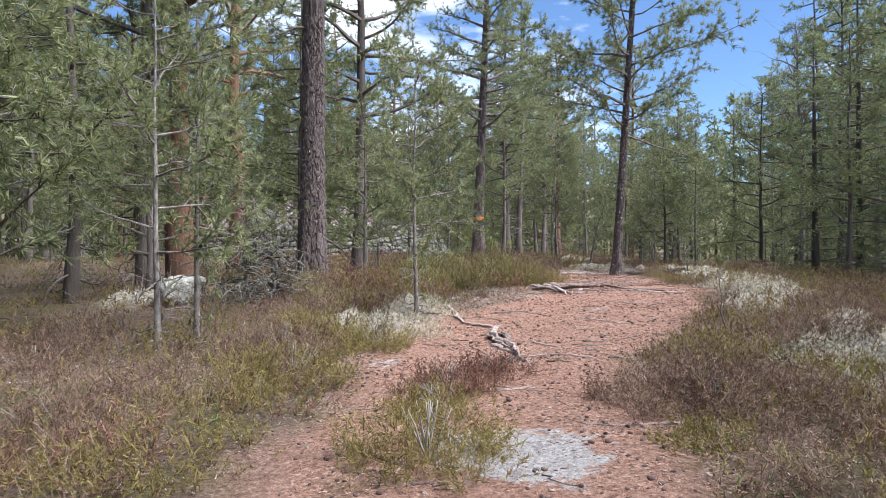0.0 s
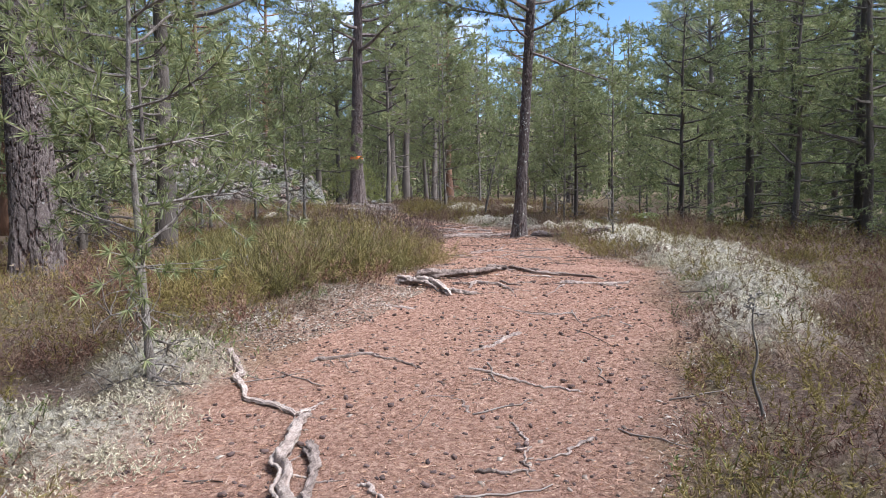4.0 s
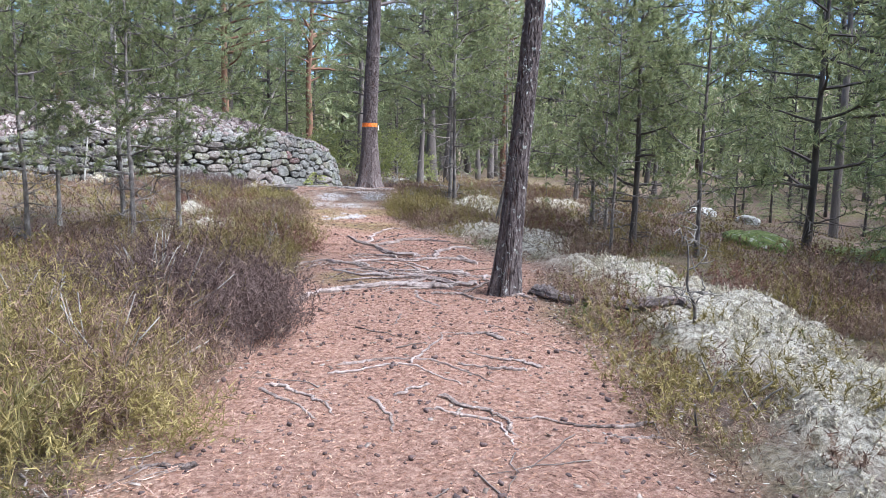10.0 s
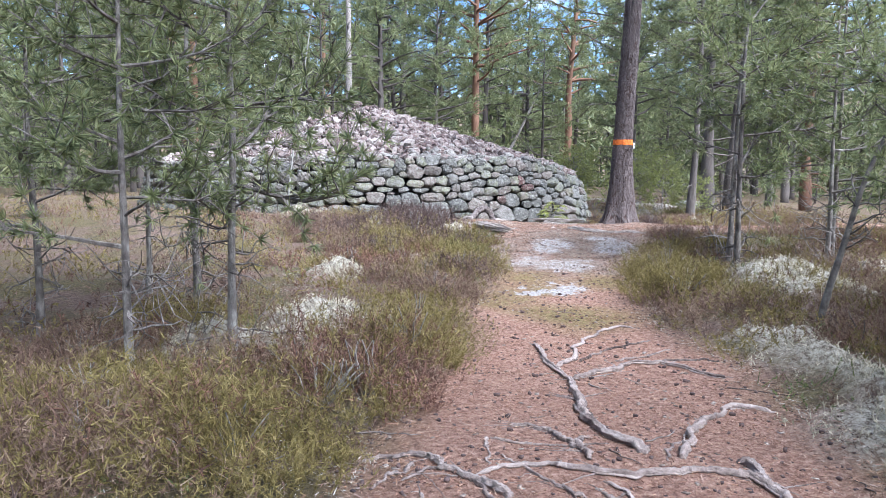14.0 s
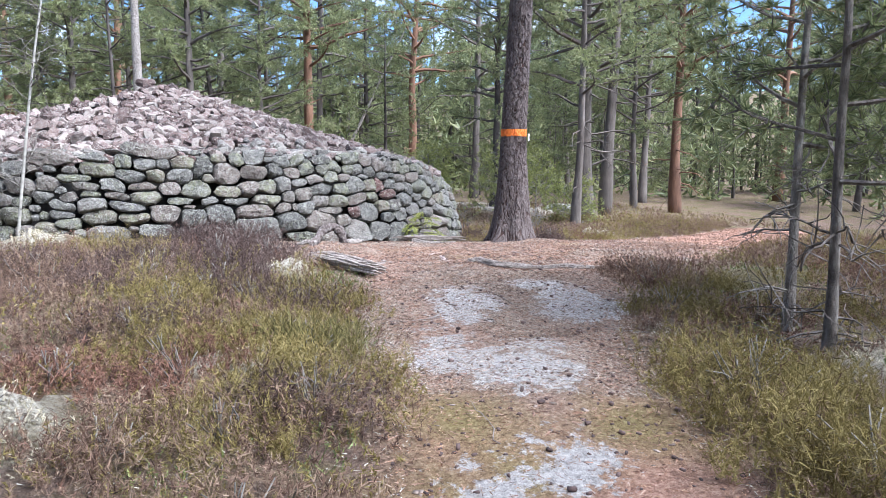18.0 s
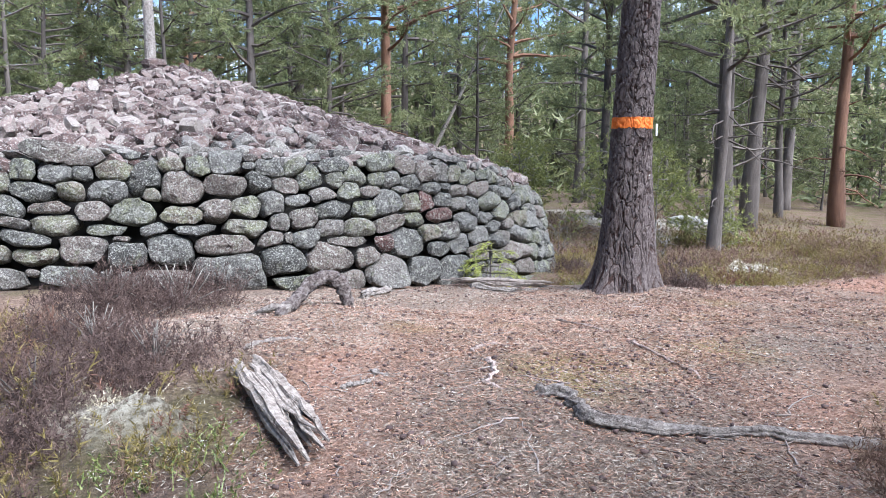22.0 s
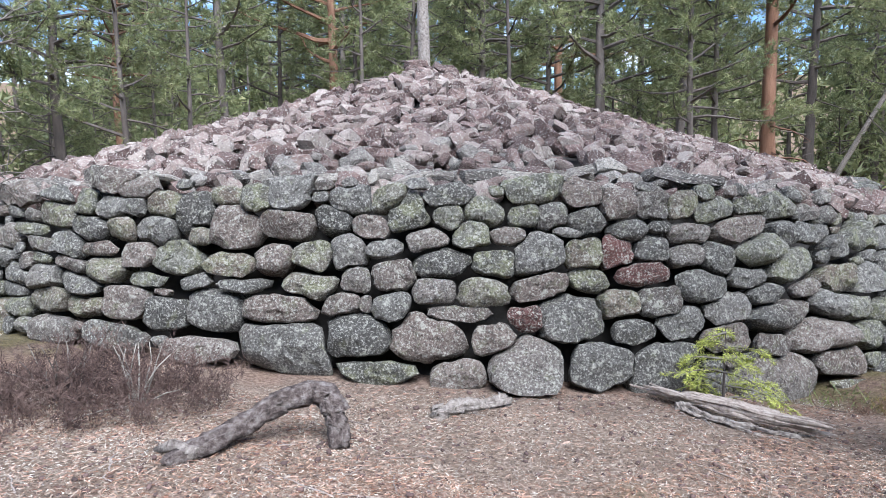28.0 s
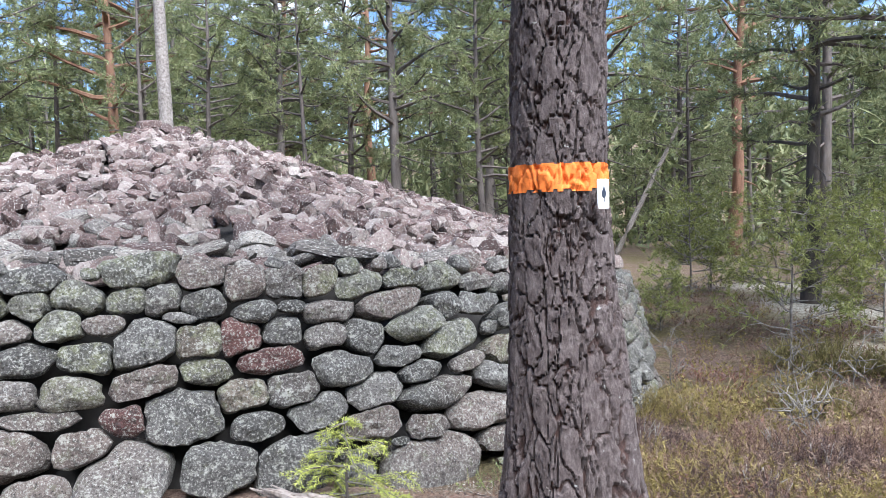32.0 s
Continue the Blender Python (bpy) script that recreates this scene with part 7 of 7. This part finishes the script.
debris("straw_litter", "pale dry needles and straw over bare rock", np.array(((-5.4, -7.3, .7), (-4.6, -6.2, 1.1), (-3.9, -5.2, 1.1), (-3.2, -4.3, .9))), 60000, .1, (.012, .05), (.0015, .0045), M_STRAW)
debris("clearing_straw", "pale dry needles and lichen crumbs before the cairn", np.array(((-5.6, -.6, .9), (-4.2, -.7, 1.3), (-2.6, -.9, 1.5), (-1.0, -.7, 1.4), (.2, -1.2, 1.0))), 60000, .1, (.01, .04), (.0015, .0045), M_STRAW)
debris("edge_litter", "grey crumbs of lichen and bark at the trail's edge", np.array(((-14.9, -17.1, .3), (-14.2, -16.95, .45), (-13.5, -16.75, .4), (-12.8, -16.5, .25))), 16000, .1, (.008, .035), (.003, .008), M_CRUMB)
debris("trail_litter", "rust-coloured needle litter trodden into the trail", TRAIL, 210000, .1, (.01, .04), (.0015, .004), M_NEEDLE_BED)

pts = beside(170000, 2.6)
pts = pts[(off_path(pts[:, 0], pts[:, 1]) > -.1) & (np.hypot(pts[:, 0] - CX, pts[:, 1] - CY) > CR + .1)]
a = rs.uniform(0, 6.28, len(pts))
way = unit(np.c_[np.cos(a), np.sin(a), rs.normal(size=len(pts)) * .5])
V, F = blades(np.c_[pts, floor_z(pts[:, 0], pts[:, 1]) + rs.uniform(.0, .012, len(pts))], way, rs.uniform(.012, .05, len(pts)), rs.uniform(.002, .006, len(pts)), rs)
tagged(new("heath_litter", mesh_np("heath_litter", V, F, M_CRUMB)), "dry grey-brown twigs and needles under the heather", "litter", kind="stuff")

def strewn(name, label, category, n, size, flat, shape, mat_, over=0.0):
    pts = on_trail(n, over)
    z = floor_z(pts[:, 0], pts[:, 1])
    out = []
    for (x, y), q in zip(pts, z):
        s = rs.uniform(*size)
        out.append((place(shape[0], Matrix.Translation((x, y, q + s * flat * .5)) @ Matrix.Rotation(rs.uniform(0, 6.28), 4, "Z") @ Matrix.Rotation(rs.normal() * .2, 4, "Y") @ Matrix.Diagonal((s * 1.4, s * rs.uniform(.6, 1), s * flat, 1))), shape[1]))
    tagged(new(name, mesh_np(name, *join(out), mat_, True)), label, category, kind="stuff")
strewn("pine_cones", "dark fallen pine cones strewn over the trail", "cones", 2000, (.009, .0165), .85, stone_shape(2, 600, 4.0, 3, .3), M_CONE)
strewn("bark_chips", "flat pale bark and wood chips on the trail", "chips", 4200, (.006, .017), .16, stone_shape(1, 601, 9.0, 3, .0), M_CHIP, 0.2)
strewn("bark_crumbs", "small dark crumbs of bark on the trail", "crumbs", 11000, (.005, .012), .5, stone_shape(1, 602, 9.0, 3, .0), M_CONE, 0.2)
# dead twigs lying about
wood = []
for x, y in on_trail(380, 0.5):
    a, L = rs.uniform(0, 6.28), rs.uniform(.12, .5)
    q = np.linspace(-.5, .5, 7)[:, None] * L * np.array((math.cos(a), math.sin(a)))[None] + np.array((x, y)) + rs.normal(size=(7, 2)) * .012
    wood.append(tube(np.c_[q, floor_z(q[:, 0], q[:, 1]) + .006], np.linspace(.005, .0022, 7) * rs.uniform(.6, 1.3), 5, .2, 0))
tagged(new("fallen_twigs", mesh_np("fallen_twigs", *join(wood), M_TWIG_ALL, True)), "thin grey dead twigs lying on the ground", "twigs", kind="stuff")

# ---- stones, mounds and stumps beside the trail ----
def lump(name, label, category, x, y, size, mat_, seed, sink=0.3, group="", turn=0.0):
    V, F = stone_shape(10, seed, 4.0, 6, 0.16)
    z = float(ground_z(x, y)) + size[2] * (1 - 2 * sink) / 2
    return thing(name, label, category, pose(x, y, z, 0, 0, turn), group, me=mesh_np(name, V * np.array(size) / 2, F, mat_, True))
M_BOULDER = material("pale_boulder", ((0.3, (0.26, 0.25, 0.23)), (0.5, (0.46, 0.45, 0.41)), (0.75, (0.62, 0.61, 0.57))), 5.0, 0.95, 0.8, 18.0, spots=((0.68, 0.68, 0.62), (0.16, 0.17, 0.11)), spot_scale=9.0, distance=0.08)
M_GREEN_MOSS = material("green_moss", ((0.3, (0.05, 0.07, 0.015)), (0.5, (0.13, 0.17, 0.04)), (0.75, (0.25, 0.29, 0.08))), 12.0, 0.98, 1.0, 50.0, spots=((0.48, 0.47, 0.4),), spot_scale=6.0, spot_edge=(0.58, 0.64), distance=0.05)
for x, y, size, seed in ((7.3, -6.7, (1.3, .9, .75), 701), (8.0, -7.7, (.9, .8, .5), 702), (4.6, -9.6, (.7, .6, .4), 703), (3.2, 1.3, (.8, .5, .22), 704), (7.6, 7.6, (1.2, .8, .4), 705), (2.6, .9, (.5, .35, .14), 706)):
    lump("boulder", "pale lichen-covered boulder half sunk in the forest floor", "boulder", x, y, size, M_BOULDER, seed, .3, "pale boulders", seed * 40.0)
for x, y, size, seed in ((-2.0, -13.3, (1.4, 1.0, .4), 721), (-.6, -14.4, (1.6, 1.2, .5), 723)):
    lump("moss_mound", "green mossy mound flecked with pale lichen", "moss", x, y, size, M_GREEN_MOSS, seed, .35, "mossy mounds", seed * 40.0)
lump("stump", "old grey lichened tree stump sunk in heather", "stump", -17.75, -15.5, (.6, .45, .5), M_BOULDER, 731, .2)
# bleached wood chips and sticks by the heather
for k, p in enumerate((((-3.86, -2.55), (-3.78, -2.66)), ((-4.1, -2.82), (-3.93, -2.76)), ((-6.5, -2.95), (-6.2, -3.06)), ((-4.55, -1.86), (-4.3, -1.7), (-4.1, -1.75)))):
    root(p, 0.016, 330 + k, 0.4, "dead_stick", "short bleached stick lying on litter", "stick", "bleached sticks", M_DEADWOOD, 0.6)
